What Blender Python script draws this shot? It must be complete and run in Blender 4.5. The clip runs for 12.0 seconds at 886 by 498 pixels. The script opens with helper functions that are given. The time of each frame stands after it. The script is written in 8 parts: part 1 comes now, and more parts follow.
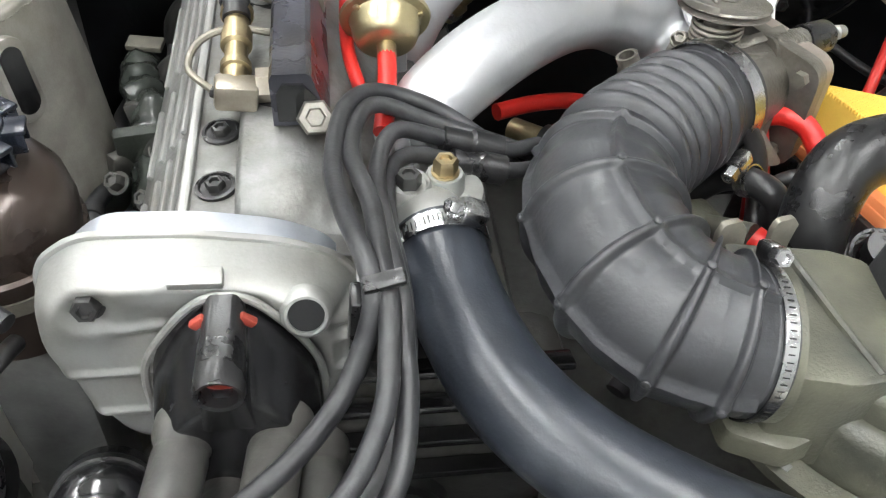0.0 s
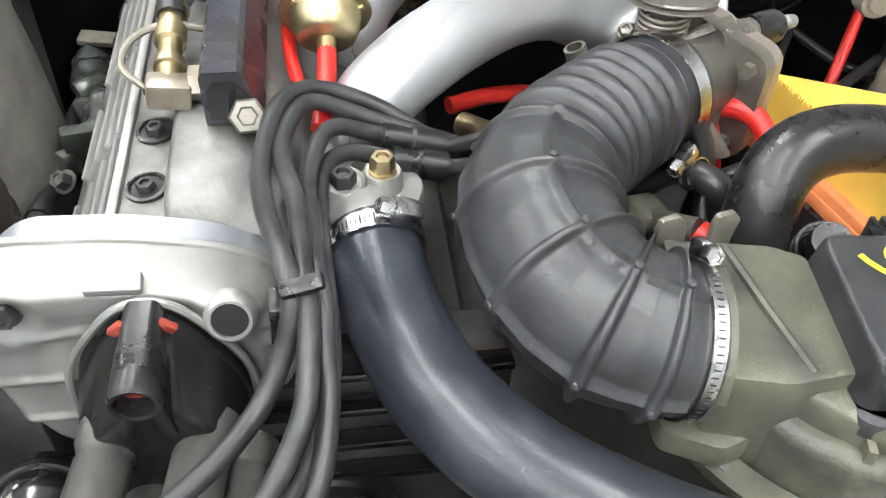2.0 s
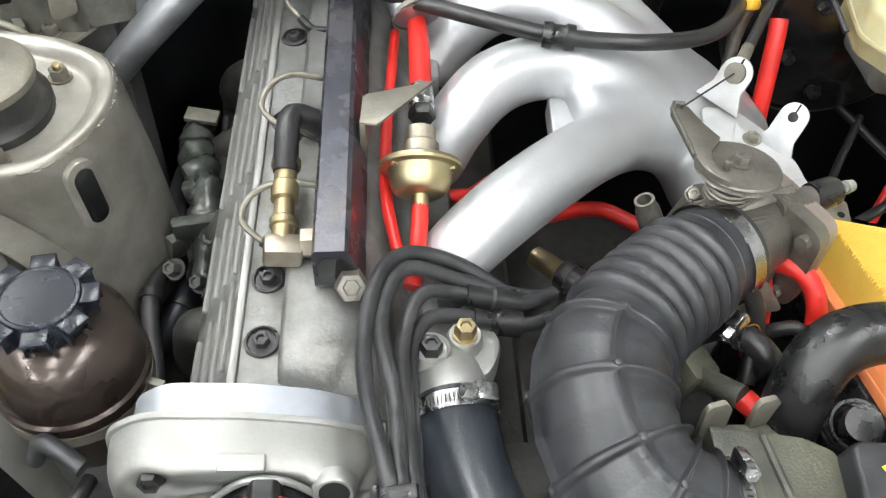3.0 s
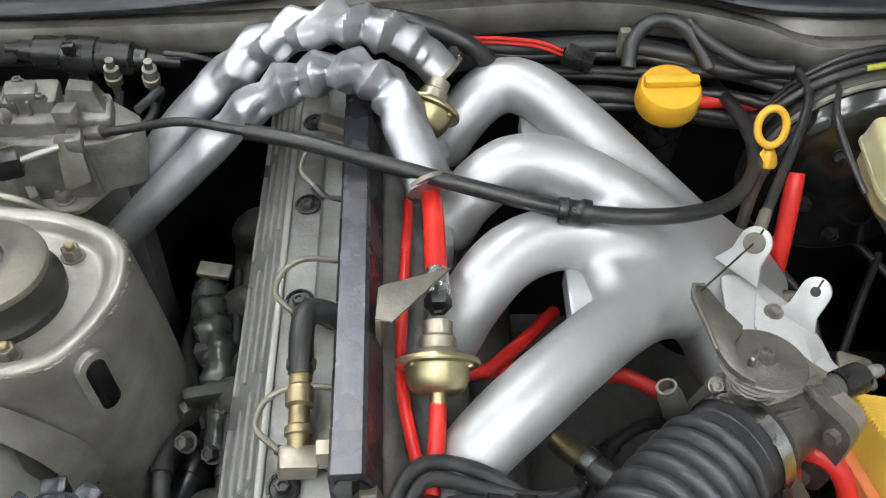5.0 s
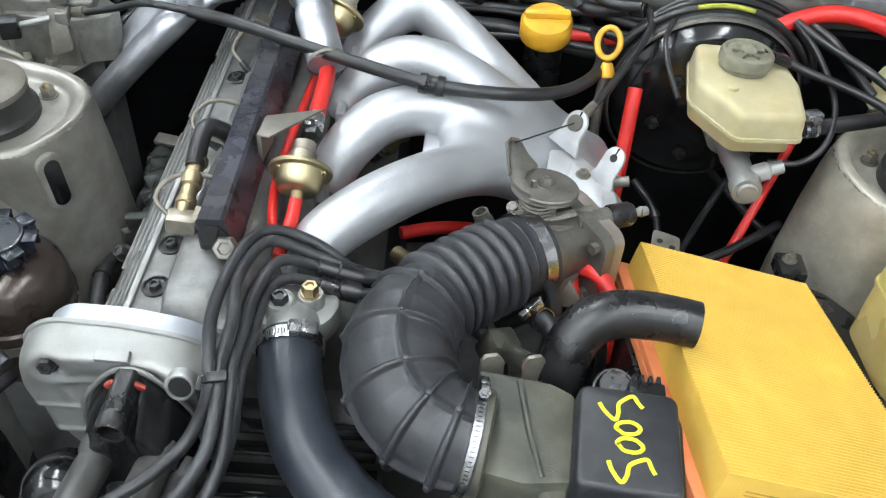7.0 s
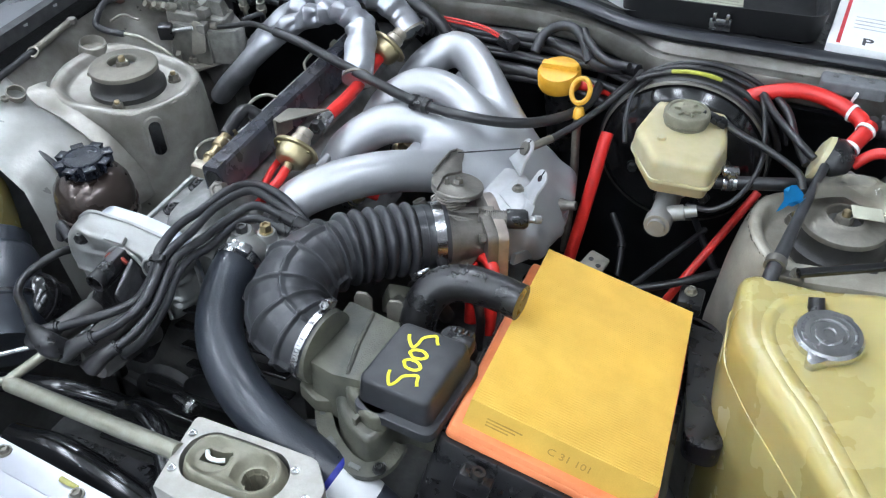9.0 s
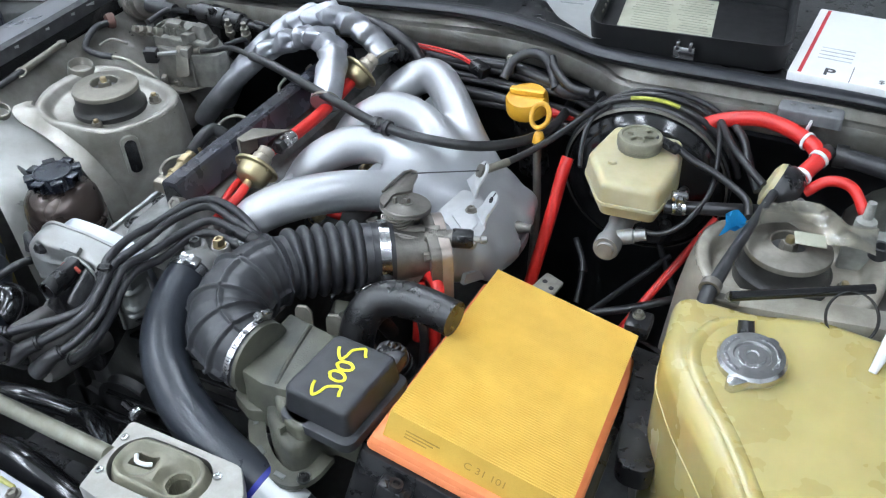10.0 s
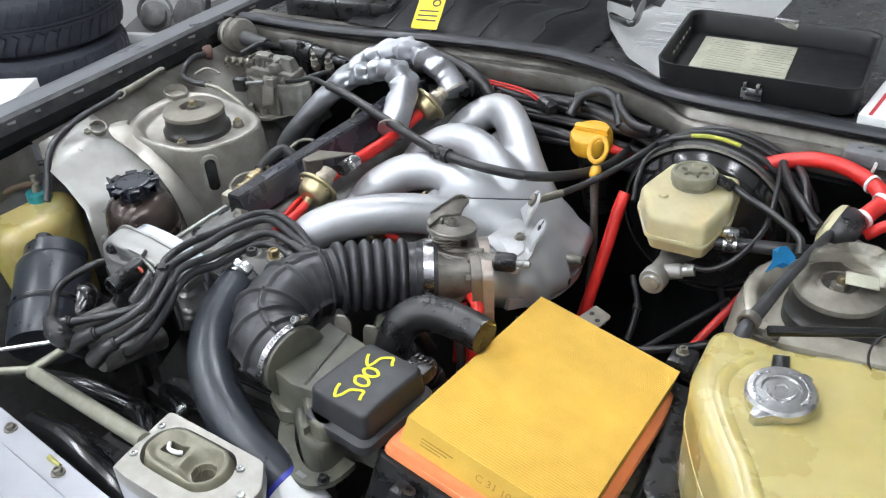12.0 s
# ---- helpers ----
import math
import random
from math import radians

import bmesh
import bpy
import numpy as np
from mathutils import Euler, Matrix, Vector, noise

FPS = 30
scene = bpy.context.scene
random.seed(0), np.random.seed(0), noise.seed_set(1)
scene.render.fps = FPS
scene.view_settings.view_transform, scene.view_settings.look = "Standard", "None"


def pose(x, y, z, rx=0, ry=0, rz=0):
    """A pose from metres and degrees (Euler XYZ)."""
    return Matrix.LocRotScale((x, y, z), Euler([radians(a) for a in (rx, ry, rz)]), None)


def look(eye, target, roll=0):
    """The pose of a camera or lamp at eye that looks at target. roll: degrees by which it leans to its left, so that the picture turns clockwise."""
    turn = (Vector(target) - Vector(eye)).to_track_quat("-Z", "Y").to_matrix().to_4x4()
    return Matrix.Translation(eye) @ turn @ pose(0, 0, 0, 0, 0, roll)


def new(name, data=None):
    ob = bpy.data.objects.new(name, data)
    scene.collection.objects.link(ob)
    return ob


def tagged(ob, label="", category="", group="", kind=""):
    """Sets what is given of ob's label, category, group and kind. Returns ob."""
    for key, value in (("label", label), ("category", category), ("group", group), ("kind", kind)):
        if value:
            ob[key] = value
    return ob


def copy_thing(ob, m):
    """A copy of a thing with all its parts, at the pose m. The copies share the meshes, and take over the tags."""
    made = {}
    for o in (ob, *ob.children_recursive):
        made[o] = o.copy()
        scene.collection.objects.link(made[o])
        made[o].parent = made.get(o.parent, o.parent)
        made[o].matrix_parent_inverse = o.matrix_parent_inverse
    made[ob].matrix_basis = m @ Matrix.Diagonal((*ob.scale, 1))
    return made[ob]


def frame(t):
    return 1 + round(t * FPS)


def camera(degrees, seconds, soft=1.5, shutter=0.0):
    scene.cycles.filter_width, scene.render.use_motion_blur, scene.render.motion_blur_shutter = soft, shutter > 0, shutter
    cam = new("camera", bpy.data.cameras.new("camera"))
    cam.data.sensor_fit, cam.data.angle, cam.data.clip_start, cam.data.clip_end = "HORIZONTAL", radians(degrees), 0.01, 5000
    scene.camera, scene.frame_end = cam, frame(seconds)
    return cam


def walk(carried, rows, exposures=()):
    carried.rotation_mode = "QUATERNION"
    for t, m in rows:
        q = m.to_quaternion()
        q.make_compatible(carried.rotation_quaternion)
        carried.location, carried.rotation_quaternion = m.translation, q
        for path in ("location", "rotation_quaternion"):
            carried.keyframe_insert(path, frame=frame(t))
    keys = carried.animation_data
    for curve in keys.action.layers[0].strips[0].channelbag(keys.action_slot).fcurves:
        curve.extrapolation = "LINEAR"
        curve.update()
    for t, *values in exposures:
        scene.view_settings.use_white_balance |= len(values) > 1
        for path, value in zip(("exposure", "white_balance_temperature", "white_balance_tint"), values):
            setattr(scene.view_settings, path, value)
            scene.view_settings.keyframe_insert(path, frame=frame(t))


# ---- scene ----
cam = camera(54.0, 12.0, 1.2)
PATH = [
    (0, (0.021, -0.005, 1.191), (0.254, 1.414, -0.198), 3.6),
    (0.5, (0.026, -0.019, 1.186), (0.311, 1.391, -0.204), 4.0),
    (1, (0.035, -0.011, 1.186), (0.363, 1.392, -0.2), 4.6),
    (1.5, (0.042, -0.01, 1.191), (0.382, 1.37, -0.216), 5.8),
    (2, (0.054, 0.001, 1.192), (0.3, 1.398, -0.218), 3.4),
    (2.5, (0.044, 0.003, 1.238), (0.253, 1.373, -0.204), 4.1),
    (3, (0.033, 0.061, 1.337), (0.162, 1.359, -0.178), 4.0),
    (3.5, (0.016, 0.085, 1.365), (0.091, 1.388, -0.151), 3.0),
    (3.7, (0.015, 0.117, 1.411), (0.102, 1.373, -0.143), 3.3),
    (5.3, (0.035, 0.147, 1.388), (0.149, 1.554, -0.028), 2.6),
    (5.5, (0.038, 0.12, 1.363), (0.167, 1.534, -0.045), 3.2),
    (6, (0.037, 0.084, 1.354), (0.177, 1.458, -0.093), 5.6),
    (6.5, (0.095, 0.037, 1.336), (0.195, 1.445, -0.081), 6.1),
    (7, (0.188, -0.12, 1.413), (0.205, 1.332, 0.038), 4.4),
    (7.2, (0.232, -0.157, 1.441), (0.179, 1.327, 0.101), 2.5),
    (8.8, (0.571, -0.265, 1.507), (-0.019, 1.144, 0.216), -0.9),
    (9, (0.59, -0.271, 1.515), (-0.006, 1.138, 0.226), -0.8),
    (9.5, (0.656, -0.263, 1.518), (0.049, 1.155, 0.245), -0.1),
    (10, (0.701, -0.249, 1.508), (0.002, 1.169, 0.283), -1.6),
    (10.5, (0.727, -0.255, 1.496), (-0.045, 1.169, 0.322), -2.4),
    (11, (0.765, -0.263, 1.479), (-0.073, 1.156, 0.345), -1.3),
    (11.5, (0.79, -0.253, 1.478), (-0.145, 1.117, 0.361), -3.1),
    (12, (0.79, -0.246, 1.478), (-0.166, 1.12, 0.373), -3.3),
]
EXPOSURES = [(0.0, 0.64, 6720, 11), (1.0, 0.80, 6720, 11), (2.5, 0.84, 6720, 11), (3.0, 0.50, 6720, 10), (3.5, 0.22, 6700, 9), (5.5, -0.02, 6600, 9), (6.5, 0.15, 6400, 9), (7.2, 0.20, 6150, 9), (9.0, 0.02, 5820, 11), (9.5, 0.0, 5780, 10), (10.5, 0.02, 5920, 11), (12.0, 0.06, 6280, 13)]
walk(cam, [(t, look(eye, target, roll)) for t, eye, target, roll in PATH], EXPOSURES)

# ---- small building helpers ----
V = Vector


def thing(name, label, category, at=(0, 0, 0), group="", kind=""):
    ob = new(name)
    ob.location = at
    ob.empty_display_size = 0.02
    return tagged(ob, label, category, group, kind)


def origin_of(ob):
    return ob.location.copy() if ob.parent is None else origin_of(ob.parent)


def mesh_from(name, bm, material, sharp=38):
    me = bpy.data.meshes.new(name)
    bmesh.ops.recalc_face_normals(bm, faces=bm.faces)
    bm.to_mesh(me)
    bm.free()
    me.materials.append(material)
    me.shade_smooth()
    me.set_sharp_from_angle(angle=radians(sharp))
    return me


def part(name, bm, material, parent, label="", sharp=38):
    """One mesh, given in world coordinates, under its thing or part."""
    bm.transform(Matrix.Translation(-origin_of(parent)))
    ob = new(name, mesh_from(name, bm, material, sharp))
    ob.parent = parent
    if label:
        ob["label"] = label
    return ob


def solid(name, bm, material, label, category, group="", kind="", sharp=38):
    """A top-level thing of one mesh."""
    ob = new(name, mesh_from(name, bm, material, sharp))
    return tagged(ob, label, category, group, kind)


def glide(points, n=8):
    """A smooth line through the points."""
    p = [V(q) for q in points]
    if len(p) < 3:
        return [p[0].lerp(p[-1], i / n) for i in range(n + 1)]
    p = [p[0] * 2 - p[1]] + p + [p[-1] * 2 - p[-2]]
    out = []
    for i in range(1, len(p) - 2):
        a, b, c, d = p[i - 1:i + 3]
        for k in range(n):
            t = k / n
            out.append(0.5 * (2 * b + (c - a) * t + (2 * a - 5 * b + 4 * c - d) * t * t + (3 * b - a - 3 * c + d) * t ** 3))
    out.append(p[-2])
    return out


def frames_along(path, up=(0, 0, 1)):
    out, u = [], None
    for i, p in enumerate(path):
        t = (path[min(i + 1, len(path) - 1)] - path[max(i - 1, 0)]).normalized()
        if u is None:
            u = V(up) - t * V(up).dot(t)
            if u.length < 1e-3:
                u = V((1, 0, 0)) - t * t.x
        else:
            u = u - t * u.dot(t)
        u.normalize()
        out.append((p, t, t.cross(u), u))
    return out


def sweep(path, radius, seg=16, section=None, up=(0, 0, 1), caps=True, bm=None):
    """A body along a line. radius: a number, or one for each point (spread evenly), or a function of 0..1. section: (across, up) points, times radius."""
    bm = bm or bmesh.new()
    fr, rings = frames_along(path, up), []
    sec = section or [(math.cos(2 * math.pi * k / seg), math.sin(2 * math.pi * k / seg)) for k in range(seg)]
    for i, (p, t, s, u) in enumerate(fr):
        w = i / (len(fr) - 1)
        if callable(radius):
            r = radius(w)
        elif isinstance(radius, (int, float)):
            r = radius
        else:
            r = float(np.interp(w, np.linspace(0, 1, len(radius)), radius))
        rings.append([bm.verts.new(p + s * (a * r) + u * (b * r)) for a, b in sec])
    m = len(sec)
    for a, b in zip(rings, rings[1:]):
        for k in range(m):
            bm.faces.new((a[k], a[(k + 1) % m], b[(k + 1) % m], b[k]))
    if caps:
        bm.faces.new(rings[0][::-1])
        bm.faces.new(rings[-1])
    return bm


def pipe(points, radius, n=8, seg=14, **more):
    return sweep(glide(points, n), radius, seg, **more)


def hollow(points, radius, wall=0.004, depth=0.02, n=8, seg=18):
    """A hose whose last end is open."""
    path = glide(points, n)
    bm = sweep(path, radius, seg, caps=False)
    end, before = path[-1], path[-2]
    t = (end - before).normalized()
    r1 = radius if isinstance(radius, (int, float)) else radius[-1]
    sweep([end, end - t * 0.0005, end - t * depth], [r1 - wall, r1 - wall, r1 - wall], seg, bm=bm, caps=False)
    bmesh.ops.bridge_loops(bm, edges=[e for e in bm.edges if e.is_boundary and all((v.co - end).length < r1 * 1.3 and abs((v.co - end).dot(t)) < 0.0004 for v in e.verts)])
    return bm


def frame_at(at, axis, up=(0, 0, 1)):
    """A pose whose z runs along axis and whose y is nearest to up."""
    z = V(axis).normalized()
    y = V(up) - z * V(up).dot(z)
    if y.length < 1e-3:
        y = V((0, 1, 0)) - z * z.y
    y.normalize()
    x = y.cross(z)
    m = Matrix((x, y, z)).transposed().to_4x4()
    m.translation = V(at)
    return m


def turned(profile, m, seg=24, bm=None, closed=False):
    """A body of rotation: (radius, height) points about the z of m."""
    bm = bm or bmesh.new()
    rings = []
    for r, h in profile:
        if r < 1e-6:
            rings.append([bm.verts.new(m @ V((0, 0, h)))])
        else:
            rings.append([bm.verts.new(m @ V((r * math.cos(2 * math.pi * k / seg), r * math.sin(2 * math.pi * k / seg), h))) for k in range(seg)])
    pairs = list(zip(rings, rings[1:])) + ([(rings[-1], rings[0])] if closed else [])
    for a, b in pairs:
        for k in range(seg):
            q = [a[k % len(a)], a[(k + 1) % len(a)], b[(k + 1) % len(b)], b[k % len(b)]]
            q = list(dict.fromkeys(q))
            if len(q) > 2:
                bm.faces.new(q)
    if not closed:
        for ring in (rings[0], rings[-1]):
            if len(ring) > 2:
                bm.faces.new(ring)
    return bm


def rounded(corners, r=0.01, seg=5):
    """A polygon with rounded corners."""
    out, n = [], len(corners)
    for i in range(n):
        a, b, c = V(corners[i - 1]), V(corners[i]), V(corners[(i + 1) % n])
        u, w = (a - b), (c - b)
        k = min(r, u.length * 0.45, w.length * 0.45)
        p, q = b + u.normalized() * k, b + w.normalized() * k
        for j in range(seg + 1):
            t = j / seg
            out.append(p * (1 - t) ** 2 + b * 2 * t * (1 - t) + q * t * t)
    return out


def slab(outline, low, high, m=Matrix(), bevel=0.002, bm=None, seg=2, taper=1.0):
    """An outline (x, y) raised from low to high along the z of m, with soft edges at the top."""
    bm = bm or bmesh.new()
    c = sum((V((p[0], p[1])) for p in outline), V((0, 0))) / len(outline)

    def ring(h, inset, scale):
        out = []
        for p in outline:
            q = V((p[0], p[1])) - c
            d = q.length or 1
            q = q * ((d - inset) / d) * scale + c
            out.append(bm.verts.new(m @ V((q.x, q.y, h))))
        return out
    rings = [ring(low, 0, 1)]
    for k in range(seg + 1):
        a = math.pi / 2 * k / seg
        rings.append(ring(high - bevel + bevel * math.sin(a), bevel * (1 - math.cos(a)), taper))
    for a, b in zip(rings, rings[1:]):
        for k in range(len(a)):
            bm.faces.new((a[k], a[(k + 1) % len(a)], b[(k + 1) % len(a)], b[k]))
    bm.faces.new(rings[0][::-1])
    bm.faces.new(rings[-1])
    return bm


def block(size, m=Matrix(), bevel=0.002, bm=None, seg=2):
    """A box with rounded edges, its middle at the origin of m."""
    own = bmesh.new()
    bmesh.ops.create_cube(own, size=1, matrix=Matrix.Diagonal((*size, 1)))
    if bevel:
        bmesh.ops.bevel(own, geom=own.edges[:], offset=min(bevel, min(size) * 0.45), segments=seg, affect="EDGES", profile=0.5)
    own.transform(m)
    if bm is None:
        return own
    me = bpy.data.meshes.new("tmp")
    own.to_mesh(me)
    own.free()
    bm.from_mesh(me)
    bpy.data.meshes.remove(me)
    return bm


def hexbolt(m, across=0.013, head=0.007, washer=0.0, bm=None, dish=0.002):
    bm = bm or bmesh.new()
    r = across / 2 / math.cos(math.pi / 6)
    if washer:
        turned([(0, 0), (washer, 0), (washer, 0.0015), (0, 0.0015)], m, 18, bm)
    base = 0.0015 if washer else 0
    turned([(0, base), (r, base), (r, base + head * 0.8), (r * 0.86, base + head), (r * 0.55, base + head), (r * 0.45, base + head - dish), (0, base + head - dish)], m, 6, bm)
    return bm


def ring_band(m, r, width, thick=0.0012, seg=40, bm=None):
    return turned([(r, -width / 2), (r + thick, -width / 2), (r + thick, width / 2), (r, width / 2)], m, seg, bm, closed=True)


def hose_clamp(at, axis, r, screw_angle, group="hose clamps", width=0.011, label="slotted stainless steel hose clamp with a worm screw"):
    """A worm-drive clamp. screw_angle: degrees round the hose, from the upward side."""
    m = frame_at(at, axis)
    c = thing("hose_clamp", label, "hose clamp", at, group)
    part("band", ring_band(m, r, width), STEEL, c)
    for k in range(26):
        a = radians(screw_angle + 24 + k * 5.2)
        d = m.to_3x3() @ V((-math.sin(a), math.cos(a), 0))
        z = m.to_3x3() @ V((0, 0, 1))
        bmslot = block((0.0007, width * 0.46, 0.0006), frame_at(V(at) + d * (r + 0.0011), d, z), 0)
        if k == 0:
            slots = bmslot
        else:
            me = bpy.data.meshes.new("tmp")
            bmslot.to_mesh(me)
            bmslot.free()
            slots.from_mesh(me)
            bpy.data.meshes.remove(me)
    part("worm_thread", slots, DARKMETAL, c, "dark thread slots")["kind"] = "stuff"
    a = radians(screw_angle)
    d = m.to_3x3() @ V((-math.sin(a), math.cos(a), 0))
    tang = m.to_3x3() @ V((-math.cos(a), -math.sin(a), 0))
    z = m.to_3x3() @ V((0, 0, 1))
    p = V(at) + d * (r + 0.006)
    part("housing", block((width * 1.25, 0.011, 0.016), frame_at(p, tang, d), 0.003), STEEL, c)
    s = hexbolt(frame_at(p + tang * 0.008, tang), 0.009, 0.008)
    part("screw", s, STEEL, c, "hex head worm screw")
    return c

def melted(chains, low, high, cell, k):
    """One casting: chains of (x, y, z, radius) balls whose tubes flow into one another over a width k."""
    n = [int((b - a) / cell) + 1 for a, b in zip(low, high)]
    gx, gy, gz = np.meshgrid(*[(a + cell * np.arange(m)).astype(np.float32) for a, m in zip(low, n)], indexing="ij")
    field = np.full(gx.shape, 1.0, np.float32)
    for chain in chains:
        own = np.full(gx.shape, 1.0, np.float32)
        for (ax, ay, az, ar), (bx, by, bz, br) in zip(chain, chain[1:]):
            dx, dy, dz = bx - ax, by - ay, bz - az
            w = np.clip(((gx - ax) * dx + (gy - ay) * dy + (gz - az) * dz) / (dx * dx + dy * dy + dz * dz), 0, 1)
            own = np.minimum(own, np.sqrt((gx - ax - w * dx) ** 2 + (gy - ay - w * dy) ** 2 + (gz - az - w * dz) ** 2) - (ar + (br - ar) * w))
        h = np.clip(k - np.abs(field - own), 0, None) / k
        field = np.minimum(field, own) - h * h * k * 0.25
    inside = field < 0
    corner = [(i, j, l) for i in (0, 1) for j in (0, 1) for l in (0, 1)]

    def shifted(a, c):
        return a[c[0]:a.shape[0] - 1 + c[0], c[1]:a.shape[1] - 1 + c[1], c[2]:a.shape[2] - 1 + c[2]]
    total = sum(shifted(inside, c).astype(np.int8) for c in corner)
    live = (total > 0) & (total < 8)
    at, count = np.zeros((*live.shape, 3), np.float32), np.zeros(live.shape, np.float32)
    for p in corner:
        for axis in range(3):
            if p[axis] == 0:
                q = tuple(1 if a == axis else v for a, v in enumerate(p))
                fa, fb = shifted(field, p), shifted(field, q)
                cross = (fa < 0) != (fb < 0)
                t = np.where(cross, fa / np.where(fa == fb, 1, fa - fb), 0)
                for a in range(3):
                    at[..., a] += cross * (p[a] + (t if a == axis else 0))
                count += cross
    at /= np.maximum(count, 1)[..., None]
    number = -np.ones(live.shape, int)
    cells = np.argwhere(live)
    number[live] = np.arange(len(cells))
    verts = np.array(low) + cell * (cells + at[live])
    faces = []
    for axis in range(3):
        a1, a2 = [a for a in range(3) if a != axis]
        lo, hi = [slice(None)] * 3, [slice(None)] * 3
        lo[axis], hi[axis] = slice(0, -1), slice(1, None)
        for e in np.argwhere(inside[tuple(lo)] != inside[tuple(hi)]):
            quad = []
            for d1, d2 in ((0, 0), (1, 0), (1, 1), (0, 1)):
                c = e.copy()
                c[a1] -= d1
                c[a2] -= d2
                quad.append(number[tuple(c)] if min(c) >= 0 and all(c < live.shape) else -1)
            if min(quad) >= 0:
                faces.append(quad)
    me = bpy.data.meshes.new("tmp")
    me.from_pydata(verts.tolist(), [], faces)
    bm = bmesh.new()
    bm.from_mesh(me)
    bpy.data.meshes.remove(me)
    bmesh.ops.smooth_vert(bm, verts=bm.verts, factor=0.5, use_axis_x=True, use_axis_y=True, use_axis_z=True)
    bmesh.ops.smooth_vert(bm, verts=bm.verts, factor=0.5, use_axis_x=True, use_axis_y=True, use_axis_z=True)
    return bm


# ---- light: a closed garage with tube lamps on the ceiling ----
world = bpy.data.worlds.new("world")
scene.world = world
world.use_nodes = True
world.node_tree.nodes["Background"].inputs["Color"].default_value = (0.75, 0.82, 0.9, 1)
world.node_tree.nodes["Background"].inputs["Strength"].default_value = 0.05
LAMP_POWER = 36.0

# ---- materials ----


def surface(name, color, rough=0.5, metal=0.0, second=None, scale=60.0, amount=0.35, bump=0.1, bump_scale=400.0, dirt=None, dirt_scale=9.0, dirt_amount=0.0, coat=0.0, vary=0.0, transmit=0.0, subsurface=0.0, streak=None, speck=0.12):
    m = bpy.data.materials.new(name)
    m.use_nodes = True
    nt = m.node_tree
    b = nt.nodes["Principled BSDF"]
    lk = nt.links.new
    tc = nt.nodes.new("ShaderNodeTexCoord")
    pos = nt.nodes.new("ShaderNodeMapping")
    lk(tc.outputs["Object"], pos.inputs["Vector"])
    if streak:
        pos.inputs["Scale"].default_value = streak
    n1 = nt.nodes.new("ShaderNodeTexNoise")
    n1.inputs["Scale"].default_value = scale
    n1.inputs["Detail"].default_value = 4
    n1.inputs["Roughness"].default_value = 0.55
    lk(pos.outputs["Vector"], n1.inputs["Vector"])
    r1 = nt.nodes.new("ShaderNodeValToRGB")
    r1.color_ramp.elements[0].position, r1.color_ramp.elements[1].position = 0.35, 0.7
    c2 = second or tuple(c * (1 - amount) for c in color)
    r1.color_ramp.elements[0].color = (*c2, 1)
    r1.color_ramp.elements[1].color = (*color, 1)
    lk(n1.outputs["Fac"], r1.inputs["Fac"])
    col = r1.outputs["Color"]
    if dirt:
        n2 = nt.nodes.new("ShaderNodeTexNoise")
        n2.inputs["Scale"].default_value = dirt_scale
        n2.inputs["Detail"].default_value = 4
        n2.inputs["Roughness"].default_value = 0.5
        lk(tc.outputs["Object"], n2.inputs["Vector"])
        r2 = nt.nodes.new("ShaderNodeValToRGB")
        r2.color_ramp.elements[0].position, r2.color_ramp.elements[1].position = 0.34, 0.80
        r2.color_ramp.elements[0].color, r2.color_ramp.elements[1].color = (0, 0, 0, 1), (dirt_amount,) * 3 + (1,)
        lk(n2.outputs["Fac"], r2.inputs["Fac"])
        mix = nt.nodes.new("ShaderNodeMix")
        mix.data_type = "RGBA"
        lk(r2.outputs["Color"], mix.inputs["Factor"])
        lk(col, mix.inputs["A"])
        mix.inputs["B"].default_value = (*dirt, 1)
        col = mix.outputs["Result"]
    if speck:
        n3 = nt.nodes.new("ShaderNodeTexNoise")
        n3.inputs["Scale"].default_value = 650
        n3.inputs["Detail"].default_value = 3
        n3.inputs["Roughness"].default_value = 0.75
        lk(pos.outputs["Vector"], n3.inputs["Vector"])
        m3 = nt.nodes.new("ShaderNodeMapRange")
        m3.inputs["From Min"].default_value, m3.inputs["From Max"].default_value = 0.3, 0.7
        m3.inputs["To Min"].default_value, m3.inputs["To Max"].default_value = 1 - 0.35 * speck, 1 + 0.35 * speck
        lk(n3.outputs["Fac"], m3.inputs["Value"])
        h3 = nt.nodes.new("ShaderNodeHueSaturation")
        lk(m3.outputs["Result"], h3.inputs["Value"])
        lk(col, h3.inputs["Color"])
        col = h3.outputs["Color"]
    if vary:
        info = nt.nodes.new("ShaderNodeObjectInfo")
        hsv = nt.nodes.new("ShaderNodeHueSaturation")
        mr = nt.nodes.new("ShaderNodeMapRange")
        mr.inputs["To Min"].default_value, mr.inputs["To Max"].default_value = 1 - vary, 1 + vary
        lk(info.outputs["Random"], mr.inputs["Value"])
        lk(mr.outputs["Result"], hsv.inputs["Value"])
        lk(col, hsv.inputs["Color"])
        col = hsv.outputs["Color"]
    lk(col, b.inputs["Base Color"])
    mr = nt.nodes.new("ShaderNodeMapRange")
    mr.inputs["To Min"].default_value, mr.inputs["To Max"].default_value = max(rough - 0.1, 0.02), min(rough + 0.12, 1)
    lk(n1.outputs["Fac"], mr.inputs["Value"])
    lk(mr.outputs["Result"], b.inputs["Roughness"])
    b.inputs["Metallic"].default_value = metal
    b.inputs["Coat Weight"].default_value = coat
    b.inputs["Coat Roughness"].default_value = 0.15
    b.inputs["Transmission Weight"].default_value = transmit
